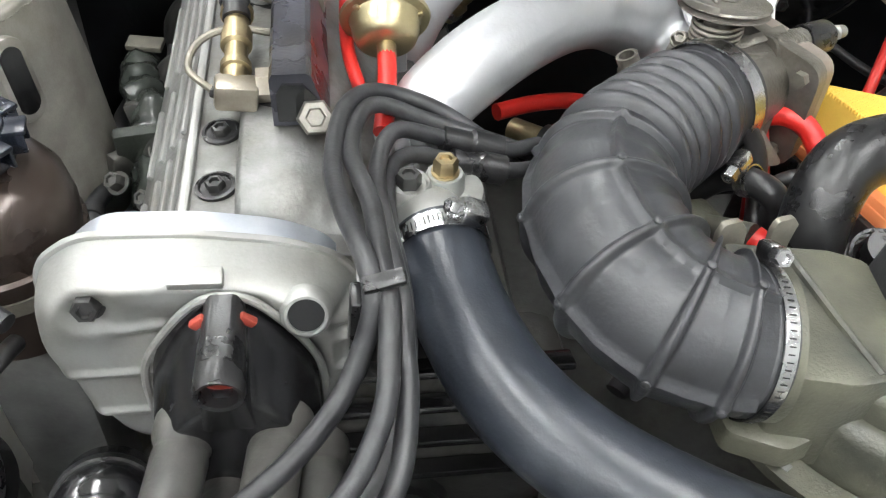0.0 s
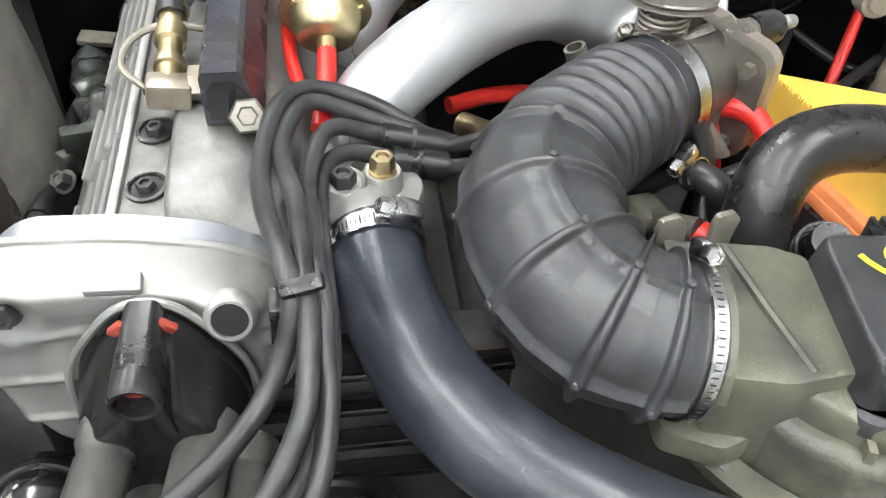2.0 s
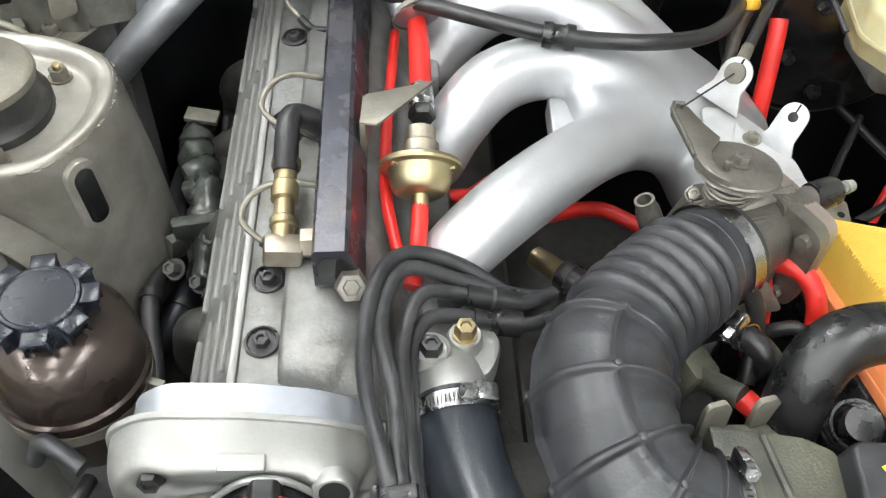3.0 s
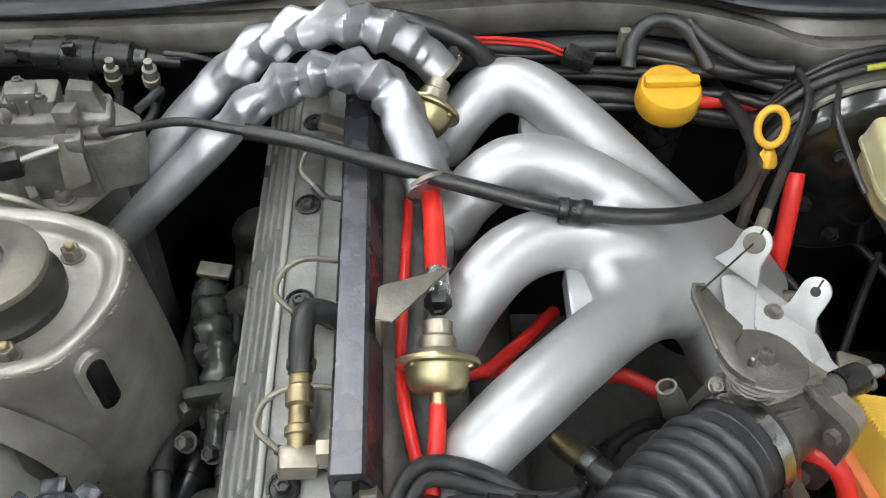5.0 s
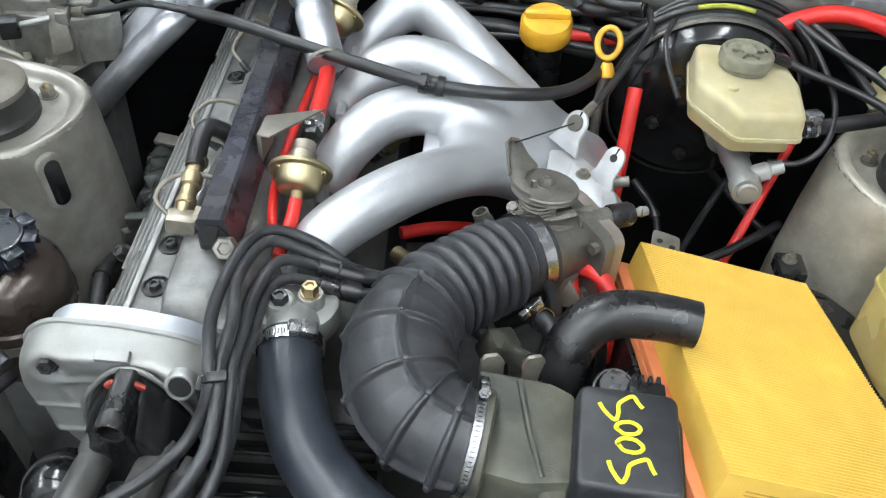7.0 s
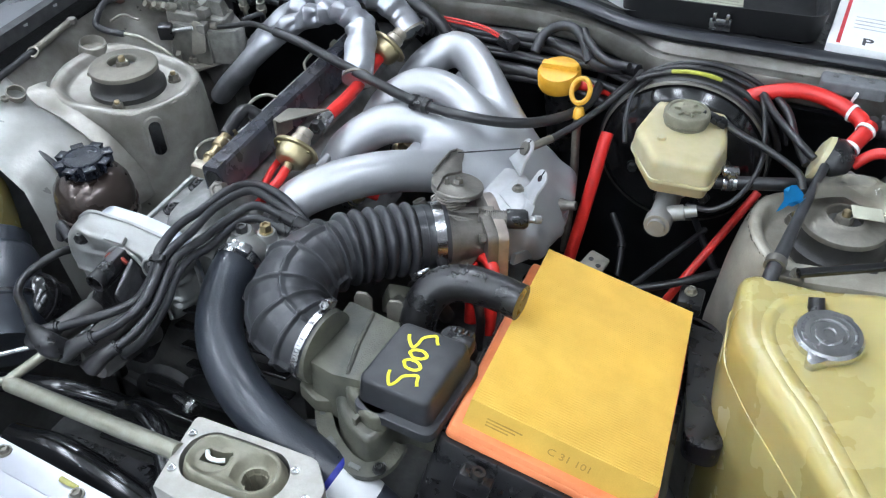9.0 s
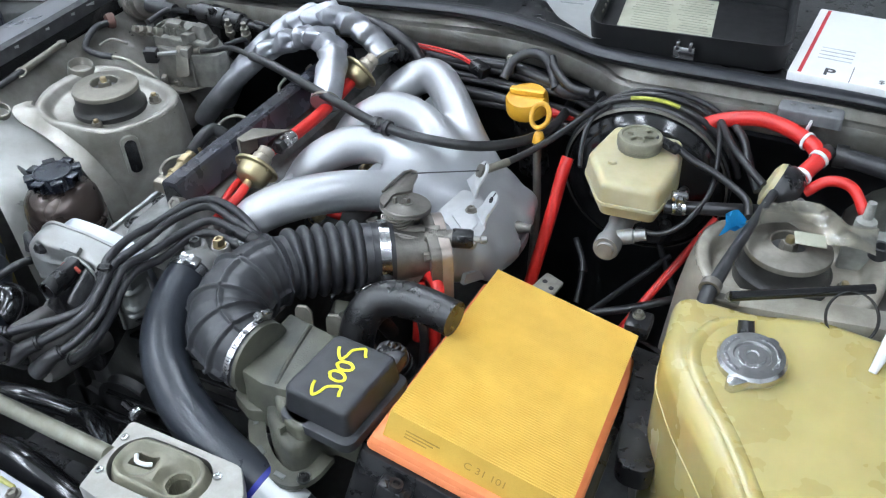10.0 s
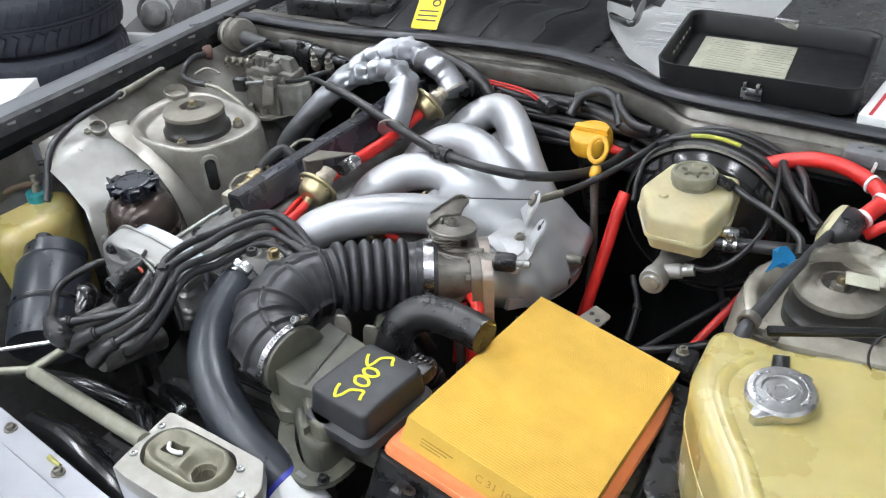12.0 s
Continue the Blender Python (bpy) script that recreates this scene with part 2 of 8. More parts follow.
    if subsurface:
        b.inputs["Subsurface Weight"].default_value = subsurface
        b.inputs["Subsurface Radius"].default_value = (0.02, 0.014, 0.006)
        b.inputs["Subsurface Scale"].default_value = 0.5
    if bump:
        nb = nt.nodes.new("ShaderNodeTexNoise")
        nb.inputs["Scale"].default_value = bump_scale
        nb.inputs["Detail"].default_value = 4
        lk(pos.outputs["Vector"], nb.inputs["Vector"])
        bp = nt.nodes.new("ShaderNodeBump")
        bp.inputs["Strength"].default_value = bump
        bp.inputs["Distance"].default_value = 0.002
        lk(nb.outputs["Fac"], bp.inputs["Height"])
        lk(bp.outputs["Normal"], b.inputs["Normal"])
    return m


RUBBER = surface("black rubber", (0.015, 0.015, 0.0165), 0.33, second=(0.009, 0.009, 0.010), bump=0.10, bump_scale=350, dirt=(0.055, 0.054, 0.053), dirt_scale=22, dirt_amount=0.4)
HOSE = surface("hose rubber", (0.023, 0.027, 0.035), 0.30, second=(0.012, 0.015, 0.021), scale=40, bump=0.10, bump_scale=420, dirt=(0.058, 0.063, 0.072), dirt_scale=16, dirt_amount=0.4, speck=0.12)
WIRE = surface("grey cable rubber", (0.022, 0.023, 0.026), 0.40, second=(0.013, 0.013, 0.015), bump=0.10, dirt=(0.085, 0.085, 0.085), dirt_scale=30, dirt_amount=0.45)
BLACKPLASTIC = surface("black plastic", (0.012, 0.012, 0.0135), 0.28, bump=0.10, bump_scale=700, dirt=(0.034, 0.033, 0.031), dirt_scale=30, dirt_amount=0.35)
LIDPLASTIC = surface("dusty black plastic", (0.018, 0.0195, 0.023), 0.42, bump=0.14, bump_scale=900, dirt=(0.055, 0.055, 0.058), dirt_scale=40, dirt_amount=0.6)
GREYPLASTIC = surface("grey green cast housing", (0.060, 0.062, 0.052), 0.44, second=(0.042, 0.043, 0.036), scale=40, bump=0.25, bump_scale=500, dirt=(0.21, 0.20, 0.135), dirt_scale=20, dirt_amount=0.5)
CASTALU = surface("cast aluminium", (0.35, 0.355, 0.35), 0.44, metal=0.6, second=(0.31, 0.315, 0.305), scale=40, bump=0.12, bump_scale=300, dirt=(0.22, 0.205, 0.175), dirt_scale=24, dirt_amount=0.6, speck=0.10)
COVERALU = surface("grey cast cover", (0.27, 0.272, 0.268), 0.44, metal=0.6, second=(0.18, 0.182, 0.178), scale=60, bump=0.20, bump_scale=300, dirt=(0.115, 0.108, 0.092), dirt_scale=34, dirt_amount=0.85, speck=0.22)
BRIGHTALU = surface("machined aluminium", (0.46, 0.48, 0.52), 0.40, metal=0.7, second=(0.42, 0.45, 0.50), scale=80, bump=0.05, speck=0.08)
SILVER = surface("silver paint", (0.46, 0.47, 0.485), 0.40, metal=0.55, second=(0.42, 0.43, 0.45), scale=26, bump=0.10, bump_scale=200, coat=0.1, dirt=(0.36, 0.36, 0.35), dirt_scale=16, dirt_amount=0.4, speck=0.07)
DIRTYALU = surface("oxidised aluminium", (0.29, 0.275, 0.25), 0.42, metal=0.75, second=(0.17, 0.16, 0.14), scale=55, bump=0.25, bump_scale=400, dirt=(0.085, 0.075, 0.058), dirt_scale=28, dirt_amount=0.65)
STEEL = surface("bright steel", (0.60, 0.60, 0.60), 0.25, metal=1.0, second=(0.42, 0.42, 0.43), bump=0.06)
ZINC = surface("pale painted steel", (0.56, 0.57, 0.585), 0.36, metal=0.35, second=(0.44, 0.45, 0.46), scale=40, bump=0.10, bump_scale=200, dirt=(0.34, 0.33, 0.30), dirt_scale=26, dirt_amount=0.5, speck=0.06)
DARKMETAL = surface("dark steel", (0.08, 0.08, 0.08), 0.4, metal=0.8, bump=0.1)
BRASS = surface("brass", (0.46, 0.38, 0.23), 0.38, metal=0.95, second=(0.36, 0.29, 0.17), bump=0.08)
GOLD = surface("yellow zinc plate", (0.50, 0.43, 0.25), 0.34, metal=0.9, second=(0.40, 0.35, 0.22), scale=35, bump=0.05, dirt=(0.3, 0.24, 0.12), dirt_scale=40, dirt_amount=0.4)
NICKEL = surface("nickel fitting", (0.44, 0.40, 0.34), 0.38, metal=0.9, second=(0.33, 0.29, 0.23), bump=0.08)
RED = surface("red silicone", (0.62, 0.025, 0.018), 0.36, second=(0.50, 0.018, 0.014), scale=30, bump=0.04, speck=0.08)
RAIL = surface("dark slate painted steel", (0.060, 0.064, 0.088), 0.26, metal=0.5, second=(0.040, 0.042, 0.055), scale=30, bump=0.08, dirt=(0.070, 0.060, 0.050), dirt_scale=22, dirt_amount=0.6, speck=0.10)
FOIL = surface("foil sleeve", (0.52, 0.53, 0.56), 0.40, metal=0.85, second=(0.36, 0.37, 0.40), scale=30, bump=0.05, bump_scale=90, speck=0.08)
PAPER_Y = surface("filter paper", (0.76, 0.50, 0.085), 0.72, second=(0.69, 0.44, 0.065), scale=30, bump=0.15, dirt=(0.40, 0.25, 0.05), dirt_scale=9, dirt_amount=0.45, speck=0.1)
ORANGE = surface("orange rubber seal", (0.80, 0.26, 0.10), 0.5, second=(0.72, 0.22, 0.08), scale=40, bump=0.05, speck=0.06)
CREAM = surface("aged cream plastic", (0.57, 0.53, 0.345), 0.36, second=(0.45, 0.40, 0.235), scale=22, bump=0.10, bump_scale=120, dirt=(0.34, 0.285, 0.15), dirt_scale=26, dirt_amount=0.6, subsurface=0.4, speck=0.05)
TANK = surface("yellowed tank plastic", (0.48, 0.41, 0.165), 0.26, second=(0.37, 0.305, 0.105), scale=10, bump=0.22, bump_scale=24, dirt=(0.52, 0.455, 0.23), dirt_scale=5, dirt_amount=0.06, subsurface=0.5, coat=0.4, speck=0.06)
YELLOWP = surface("yellow plastic", (0.72, 0.38, 0.02), 0.42, second=(0.62, 0.32, 0.02), bump=0.04, dirt=(0.35, 0.22, 0.05), dirt_scale=40, dirt_amount=0.3, speck=0.08)
PAINT = surface("dusty grey beige body paint", (0.47, 0.452, 0.412), 0.31, metal=0.50, second=(0.32, 0.305, 0.27), scale=30, bump=0.14, bump_scale=160, dirt=(0.12, 0.108, 0.085), dirt_scale=11, dirt_amount=0.95, speck=0.22)
FENDER = surface("silver body paint", (0.43, 0.44, 0.47), 0.3, metal=0.45, second=(0.38, 0.39, 0.42), scale=10, bump=0.02, coat=0.5, speck=0.04)
# Colour holds the bay's shade, lifted for lens haze; also on plain dark parts.
SHADEPAINT = surface("shade toned dark grey", (0.150, 0.152, 0.150), 0.42, bump=0.2, bump_scale=200, dirt=(0.10, 0.094, 0.082), dirt_scale=12, dirt_amount=0.7)
BLOCKMETAL = surface("oily engine metal", (0.085, 0.085, 0.082), 0.42, metal=0.3, bump=0.35, bump_scale=150, dirt=(0.10, 0.095, 0.08), dirt_scale=18, dirt_amount=0.6)
GLOSSBLACK = surface("gloss black paint", (0.012, 0.012, 0.013), 0.16, bump=0.02, coat=0.4, speck=0.1)
BRONZE = surface("brown black tank paint", (0.060, 0.044, 0.037), 0.27, metal=0.55, second=(0.050, 0.036, 0.030), scale=12, bump=0.03, coat=0.25, speck=0.05)
CAPBLACK = surface("blue black cap plastic", (0.013, 0.016, 0.025), 0.24, bump=0.08, bump_scale=600)
DUSTRUBBER = surface("dusty rubber mount", (0.017, 0.017, 0.017), 0.45, second=(0.011, 0.011, 0.011), bump=0.2, dirt=(0.075, 0.070, 0.062), dirt_scale=20, dirt_amount=0.4)
DUSTZINC = surface("dusty zinc", (0.27, 0.26, 0.225), 0.5, metal=0.55, second=(0.17, 0.16, 0.135), bump=0.15, dirt=(0.16, 0.13, 0.09), dirt_scale=30, dirt_amount=0.5)
OLIVEROD = surface("olive plated rod", (0.33, 0.325, 0.265), 0.4, metal=0.5, second=(0.25, 0.245, 0.19), bump=0.05)
WHITEPAPER = surface("white paper", (0.78, 0.79, 0.78), 0.8, amount=0.05, bump=0.02, speck=0.03)
CREAMPAPER = surface("pale label paper", (0.42, 0.42, 0.33), 0.6, second=(0.33, 0.33, 0.25), scale=25, bump=0.05)
GREYINK = surface("grey print", (0.33, 0.33, 0.262), 0.7, bump=0)
INK = surface("print ink", (0.06, 0.06, 0.065), 0.7, bump=0)
FADEDINK = surface("faded brown print", (0.50, 0.31, 0.05), 0.8, bump=0)
YELLOWINK = surface("yellow paint pen", (0.85, 0.80, 0.03), 0.6, amount=0.1, bump=0)
REDINK = surface("red print", (0.6, 0.04, 0.05), 0.7, bump=0)
TAPE = surface("blue masking tape", (0.02, 0.30, 0.62), 0.7, amount=0.15, bump=0.1)
CHROME = surface("worn chrome", (0.72, 0.72, 0.72), 0.22, metal=1.0, second=(0.55, 0.55, 0.55), scale=90, bump=0.08, bump_scale=500, speck=0.1)
TYRE = surface("tyre rubber", (0.020, 0.024, 0.036), 0.55, bump=0.2, dirt=(0.045, 0.05, 0.065), dirt_scale=9, dirt_amount=0.5)
CONCRETE = surface("garage concrete", (0.20, 0.195, 0.185), 0.75, second=(0.14, 0.137, 0.13), scale=3, bump=0.2, bump_scale=30, dirt=(0.14, 0.13, 0.12), dirt_scale=1.2, dirt_amount=0.5)
WALLPAINT = surface("pale wall paint", (0.74, 0.745, 0.74), 0.8, amount=0.08, scale=3, bump=0.1, bump_scale=60)
APRON = surface("pale dusty apron paint", (0.70, 0.70, 0.67), 0.32, metal=0.35, second=(0.60, 0.60, 0.57), scale=30, bump=0.14, bump_scale=200, dirt=(0.30, 0.29, 0.25), dirt_scale=18, dirt_amount=0.6)
LIPGREY = surface("worn dark grey paint", (0.10, 0.10, 0.105), 0.36, metal=0.3, second=(0.06, 0.06, 0.063), scale=24, bump=0.08, dirt=(0.30, 0.30, 0.29), dirt_scale=40, dirt_amount=0.35)
CREAMDUST = surface("cream dusted body paint", (0.52, 0.49, 0.42), 0.40, metal=0.25, second=(0.34, 0.32, 0.265), scale=30, bump=0.16, bump_scale=160, dirt=(0.24, 0.215, 0.165), dirt_scale=14, dirt_amount=0.8, speck=0.22)
SEALRUBBER = surface("blue black seal rubber", (0.016, 0.018, 0.024), 0.38, second=(0.010, 0.011, 0.015), bump=0.06, dirt=(0.05, 0.05, 0.055), dirt_scale=18, dirt_amount=0.4)
TOWERRUBBER = surface("dusty grey boot rubber", (0.080, 0.077, 0.072), 0.38, second=(0.050, 0.049, 0.047), scale=50, bump=0.10, dirt=(0.10, 0.095, 0.085), dirt_scale=30, dirt_amount=0.5)
TANBASE = surface("stained tan plastic", (0.42, 0.35, 0.20), 0.36, second=(0.33, 0.27, 0.14), scale=18, bump=0.06, subsurface=0.3, speck=0.05)
ACTCAST = surface("dusty grey casting", (0.27, 0.265, 0.24), 0.40, metal=0.45, second=(0.13, 0.127, 0.112), scale=50, bump=0.18, bump_scale=400, dirt=(0.12, 0.11, 0.088), dirt_scale=26, dirt_amount=0.6)
ELBOWRUBBER = surface("dusty elbow rubber", (0.030, 0.031, 0.035), 0.34, second=(0.018, 0.0185, 0.021), scale=45, bump=0.12, bump_scale=350, dirt=(0.066, 0.068, 0.073), dirt_scale=20, dirt_amount=0.5)
TRAYBLACK = surface("black case plastic", (0.005, 0.005, 0.006), 0.50, bump=0.06, bump_scale=700, dirt=(0.02, 0.02, 0.021), dirt_scale=20, dirt_amount=0.4)
FAINTINK = surface("faint print", (0.55, 0.57, 0.57), 0.8, bump=0)
GLOSSCAP = surface("shiny black moulding", (0.012, 0.012, 0.0135), 0.22, bump=0.05, dirt=(0.03, 0.029, 0.028), dirt_scale=24, dirt_amount=0.2)
SEALRED = surface("dull red seal rubber", (0.34, 0.05, 0.032), 0.5, bump=0.05)
COPPER = surface("copper coloured spacer", (0.36, 0.315, 0.275), 0.42, metal=0.6, second=(0.28, 0.24, 0.21), bump=0.08)
FILLPAINT = surface("pale front fill paint", (0.55, 0.56, 0.56), 0.7, amount=0.08, scale=3, bump=0.1, bump_scale=60)
BAGBLACK = surface("black vinyl cover", (0.009, 0.010, 0.013), 0.42, bump=0.25, bump_scale=160, dirt=(0.045, 0.047, 0.052), dirt_scale=9, dirt_amount=0.5)


def lamp_material():
    m = bpy.data.materials.new("tube lamp glow")
    m.use_nodes = True
    b = m.node_tree.nodes["Principled BSDF"]
    b.inputs["Emission Color"].default_value = (0.94, 0.98, 1.0, 1)
    b.inputs["Emission Strength"].default_value = LAMP_POWER
    b.inputs["Base Color"].default_value = (0.8, 0.8, 0.8, 1)
    return m


TUBEGLOW = lamp_material()

# ---- garage round the car ----


def plate(x0, x1, y0, y1, z0, z1):
    return block((x1 - x0, y1 - y0, z1 - z0), Matrix.Translation(((x0 + x1) / 2, (y0 + y1) / 2, (z0 + z1) / 2)), 0)


solid("floor", plate(-3.0, 3.6, -3.2, 4.6, -0.1, 0), CONCRETE, "stained grey concrete garage floor", "floor", kind="structure")
solid("wall_north", plate(-3.2, 3.8, 4.6, 4.8, 0, 3.0), WALLPAINT, "plain grey painted garage wall", "wall", kind="structure")
# The south wall is unseen; its paint tone sets the fill on front faces.
solid("wall_south", plate(-3.2, 3.8, -3.4, -3.2, 0, 3.0), FILLPAINT, "unseen pale wall that sets the fill light from the front", "wall", kind="structure")
solid("wall_west", plate(-3.2, -3.0, -3.2, 4.6, 0, 3.0), WALLPAINT, "plain grey painted garage wall", "wall", kind="structure")
solid("wall_east", plate(3.6, 3.8, -3.2, 4.6, 0, 3.0), WALLPAINT, "plain grey painted garage wall", "wall", kind="structure")
solid("ceiling", plate(-3.2, 3.8, -3.4, 4.8, 3.0, 3.15), WALLPAINT, "plain grey garage ceiling", "ceiling", kind="structure")


def ceiling_light(x, y):
    c = thing("ceiling_light", "white ceiling fitting with two glowing tubes", "ceiling light", (x, y, 3.0), "tube lamps on the ceiling")
    part("housing", slab(rounded([(x - 0.16, y - 0.75), (x + 0.16, y - 0.75), (x + 0.16, y + 0.75), (x - 0.16, y + 0.75)], 0.02), 2.93, 3.0, bevel=0.01), WALLPAINT, c)
    for dx in (-0.08, 0.08):
        part("tube", sweep([V((x + dx, y - 0.7, 2.90)), V((x + dx, y + 0.7, 2.90))], 0.024, 12), TUBEGLOW, c, "glowing white tube")
        for s in (-1, 1):
            part("holder", block((0.03, 0.02, 0.06), Matrix.Translation((x + dx, y + s * 0.712, 2.905)), 0.003), WALLPAINT, c)
    return c


lamp0 = ceiling_light(-1.7, -2.3)
for x, y in ((-0.3, -2.3), (1.1, -2.3), (-1.7, -0.4), (-0.3, -0.4), (1.1, -0.4), (-1.7, 1.7), (-0.3, 1.7)):
    copy_thing(lamp0, pose(x, y, 3.0))

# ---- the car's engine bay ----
# Undertray in the same darkened colour, for the shade deep in the bay.
car_floor = solid("bay_undertray", plate(-0.46, 0.92, -0.02, 1.0, 0.38, 0.40), SHADEPAINT, "dirty undertray below the engine, darkened for the bay's shade", "undertray", kind="structure")


def curved_wall(name, line, material, label, category):
    """A wall of pressed sheet: (x, z) points swept along y."""
    bm = bmesh.new()
    cols = []
    rake, last = line.get("rake", 0.0), len(line["along"]) - 1
    for i, (y, dx) in enumerate(line["along"]):
        cols.append([bm.verts.new((x + dx, y + rake * max(0.0, z - 0.80) * (1 - i / last), z)) for x, z in line["across"]])
    for a, b in zip(cols, cols[1:]):
        for k in range(len(a) - 1):
            bm.faces.new((a[k], a[k + 1], b[k + 1], b[k]))
    bmesh.ops.solidify(bm, geom=bm.faces[:], thickness=0.003)
    return solid(name, bm, material, label, category, kind="structure", sharp=50)


curved_wall("inner_fender", {"along": [(0.395, 0.0), (0.42, 0.0), (0.50, 0.0), (0.6, -0.01), (0.95, -0.03)],
                             "across": [(-0.415, 0.918), (-0.403, 0.903), (-0.392, 0.884), (-0.37, 0.866), (-0.33, 0.854), (-0.28, 0.832), (-0.250, 0.805), (-0.238, 0.77)]},
            PAINT, "dusty grey beige inner fender beside the engine", "inner fender")
curved_wall("inner_fender", {"along": [(0.02, 0.022), (0.1, 0.016), (0.2, 0.009), (0.30, 0.003), (0.392, 0.0)],
                             "across": [(-0.414, 0.917), (-0.410, 0.900), (-0.407, 0.860), (-0.402, 0.790)]},
            PAINT, "dusty grey beige upright fender wall above the washer tank", "inner fender")
curved_wall("apron_panel", {"rake": 0.5, "along": [(0.335, 0.012), (0.350, 0.008), (0.385, 0.004), (0.42, 0.003), (0.47, 0.000), (0.505, -0.016), (0.525, -0.045)],
                            "across": [(-0.400, 0.9145), (-0.388, 0.901), (-0.366, 0.8845), (-0.327, 0.8725), (-0.277, 0.8505), (-0.247, 0.8195), (-0.226, 0.765), (-0.214, 0.700), (-0.210, 0.640)]},
            APRON, "pale silver front apron of the inner fender", "apron")
curved_wall("inner_fender", {"along": [(-0.02, -0.02), (0.3, 0.0), (0.6, 0.01), (0.95, 0.03)],
                             "across": [(0.865, 0.915), (0.85, 0.905), (0.82, 0.88), (0.77, 0.84), (0.745, 0.80)]},
            PAINT, "dusty grey beige inner fender beside the coolant tank", "inner fender")


# Lower inner fender walls: their shade is put into the dark colour.
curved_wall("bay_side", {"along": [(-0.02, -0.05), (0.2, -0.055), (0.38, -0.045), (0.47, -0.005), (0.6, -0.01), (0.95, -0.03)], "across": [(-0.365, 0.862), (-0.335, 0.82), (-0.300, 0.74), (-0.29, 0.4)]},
            SHADEPAINT, "dirty lower bay side, darkened for the shade below the fender", "bay side")
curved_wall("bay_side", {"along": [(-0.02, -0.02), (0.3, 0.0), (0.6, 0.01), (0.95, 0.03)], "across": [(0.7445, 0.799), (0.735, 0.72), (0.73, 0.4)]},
            SHADEPAINT, "dirty lower bay side, darkened for the shade below the fender", "bay side")


def fender(side, label):
    s, cx = side, 0.225
    fen = thing("fender", label, "fender", (cx + s * 0.72, 0.45, 0.6))

    def strip(line, ys):
        bm = bmesh.new()
        cols = [[bm.verts.new((cx + s * (x + dx), y, z)) for x, z in line] for y, dx in ys]
        for a, b in zip(cols, cols[1:]):
            for k in range(len(a) - 1):
                bm.faces.new((a[k], a[k + 1], b[k + 1], b[k]))
        bmesh.ops.solidify(bm, geom=bm.faces[:], thickness=0.002)
        return bm
    ys = [(-0.15, -0.045), (0.1, -0.02), (0.35, -0.005), (0.6, 0.012), (0.95, 0.045), (1.4, 0.06)]
    part("gutter", strip([(0.632, 0.925), (0.640, 0.907), (0.655, 0.906), (0.668, 0.925)], ys), GLOSSBLACK, fen, "black rain gutter with chipped paint")
    part("lip", strip([(0.668, 0.925), (0.672, 0.944), (0.684, 0.947)], ys), LIPGREY, fen, "chipped dark grey fender lip")
    part("skin", strip([(0.684, 0.947), (0.73, 0.942), (0.79, 0.92), (0.83, 0.87), (0.85, 0.75), (0.85, 0.5)], ys), FENDER, fen)
    bm = bmesh.new()
    rnd = random.Random(5)
    for k in range(16):
        y = -0.1 + k * 0.07 + rnd.uniform(-0.02, 0.02)
        dx = float(np.interp(y, [q[0] for q in ys], [q[1] for q in ys]))
        block((0.008, rnd.uniform(0.006, 0.02), 0.0006), Matrix.Translation((cx + s * (0.6705 + dx), y, 0.936)) @ pose(0, 0, 0, 0, s * 78, 0), 0, bm)
    ob = part("chipped_paint", bm, ZINC, fen, "pale chips in the paint")
    ob["kind"] = "stuff"
    return fen


fender(-1, "silver fender with a black gutter along its edge")
fender(1, "silver fender beside the coolant tank")

# firewall and cowl
COWL = [(-0.46, 0.875), (-0.305, 0.885), (-0.18, 0.892), (-0.08, 0.902), (0.094, 0.922), (0.22, 0.935), (0.322, 0.92), (0.396, 0.888), (0.445, 0.852), (0.535, 0.853), (0.70, 0.853), (0.92, 0.84)]
cowl_line = [V((p.x, p.y)) for p in glide([(x, y, 0) for x, y in COWL], 5)]
bm = bmesh.new()
rows = []
for dy, z in ((0.045, 0.40), (0.04, 0.80), (0.03, 0.88), (0.0, 0.905), (-0.003, 0.925), (0.002, 0.936), (0.012, 0.938), (0.016, 0.931), (0.03, 0.932), (0.04, 0.944), (0.07, 0.946)):
    rows.append([bm.verts.new((p.x, p.y + dy, z)) for p in cowl_line])
for a, b in zip(rows, rows[1:]):
    for k in range(len(a) - 1):
        bm.faces.new((a[k], a[k + 1], b[k + 1], b[k]))
bmesh.ops.solidify(bm, geom=bm.faces[:], thickness=0.003)
solid("firewall", bm, PAINT, "dusty grey beige firewall with a folded cowl edge", "firewall", kind="structure")
# Black sheet added over the lower firewall to give the bay's shade.
bm = bmesh.new()
rows = []
for dy, z in ((0.032, 0.40), (0.030, 0.70), (0.026, 0.80), (0.020, 0.87), (-0.004, 0.8985), (0.010, 0.902)):
    rows.append([bm.verts.new((p.x, p.y + dy + 0.004 * noise.noise(V((p.x * 12, z * 12, 3))), z)) for p in cowl_line])
for a, b in zip(rows, rows[1:]):
    for k in range(len(a) - 1):
        bm.faces.new((a[k], a[k + 1], b[k + 1], b[k]))
bmesh.ops.solidify(bm, geom=bm.faces[:], thickness=-0.006)
solid("firewall_pad", bm, BAGBLACK, "black sheet added for the shade on the lower firewall", "sound pad", kind="structure")
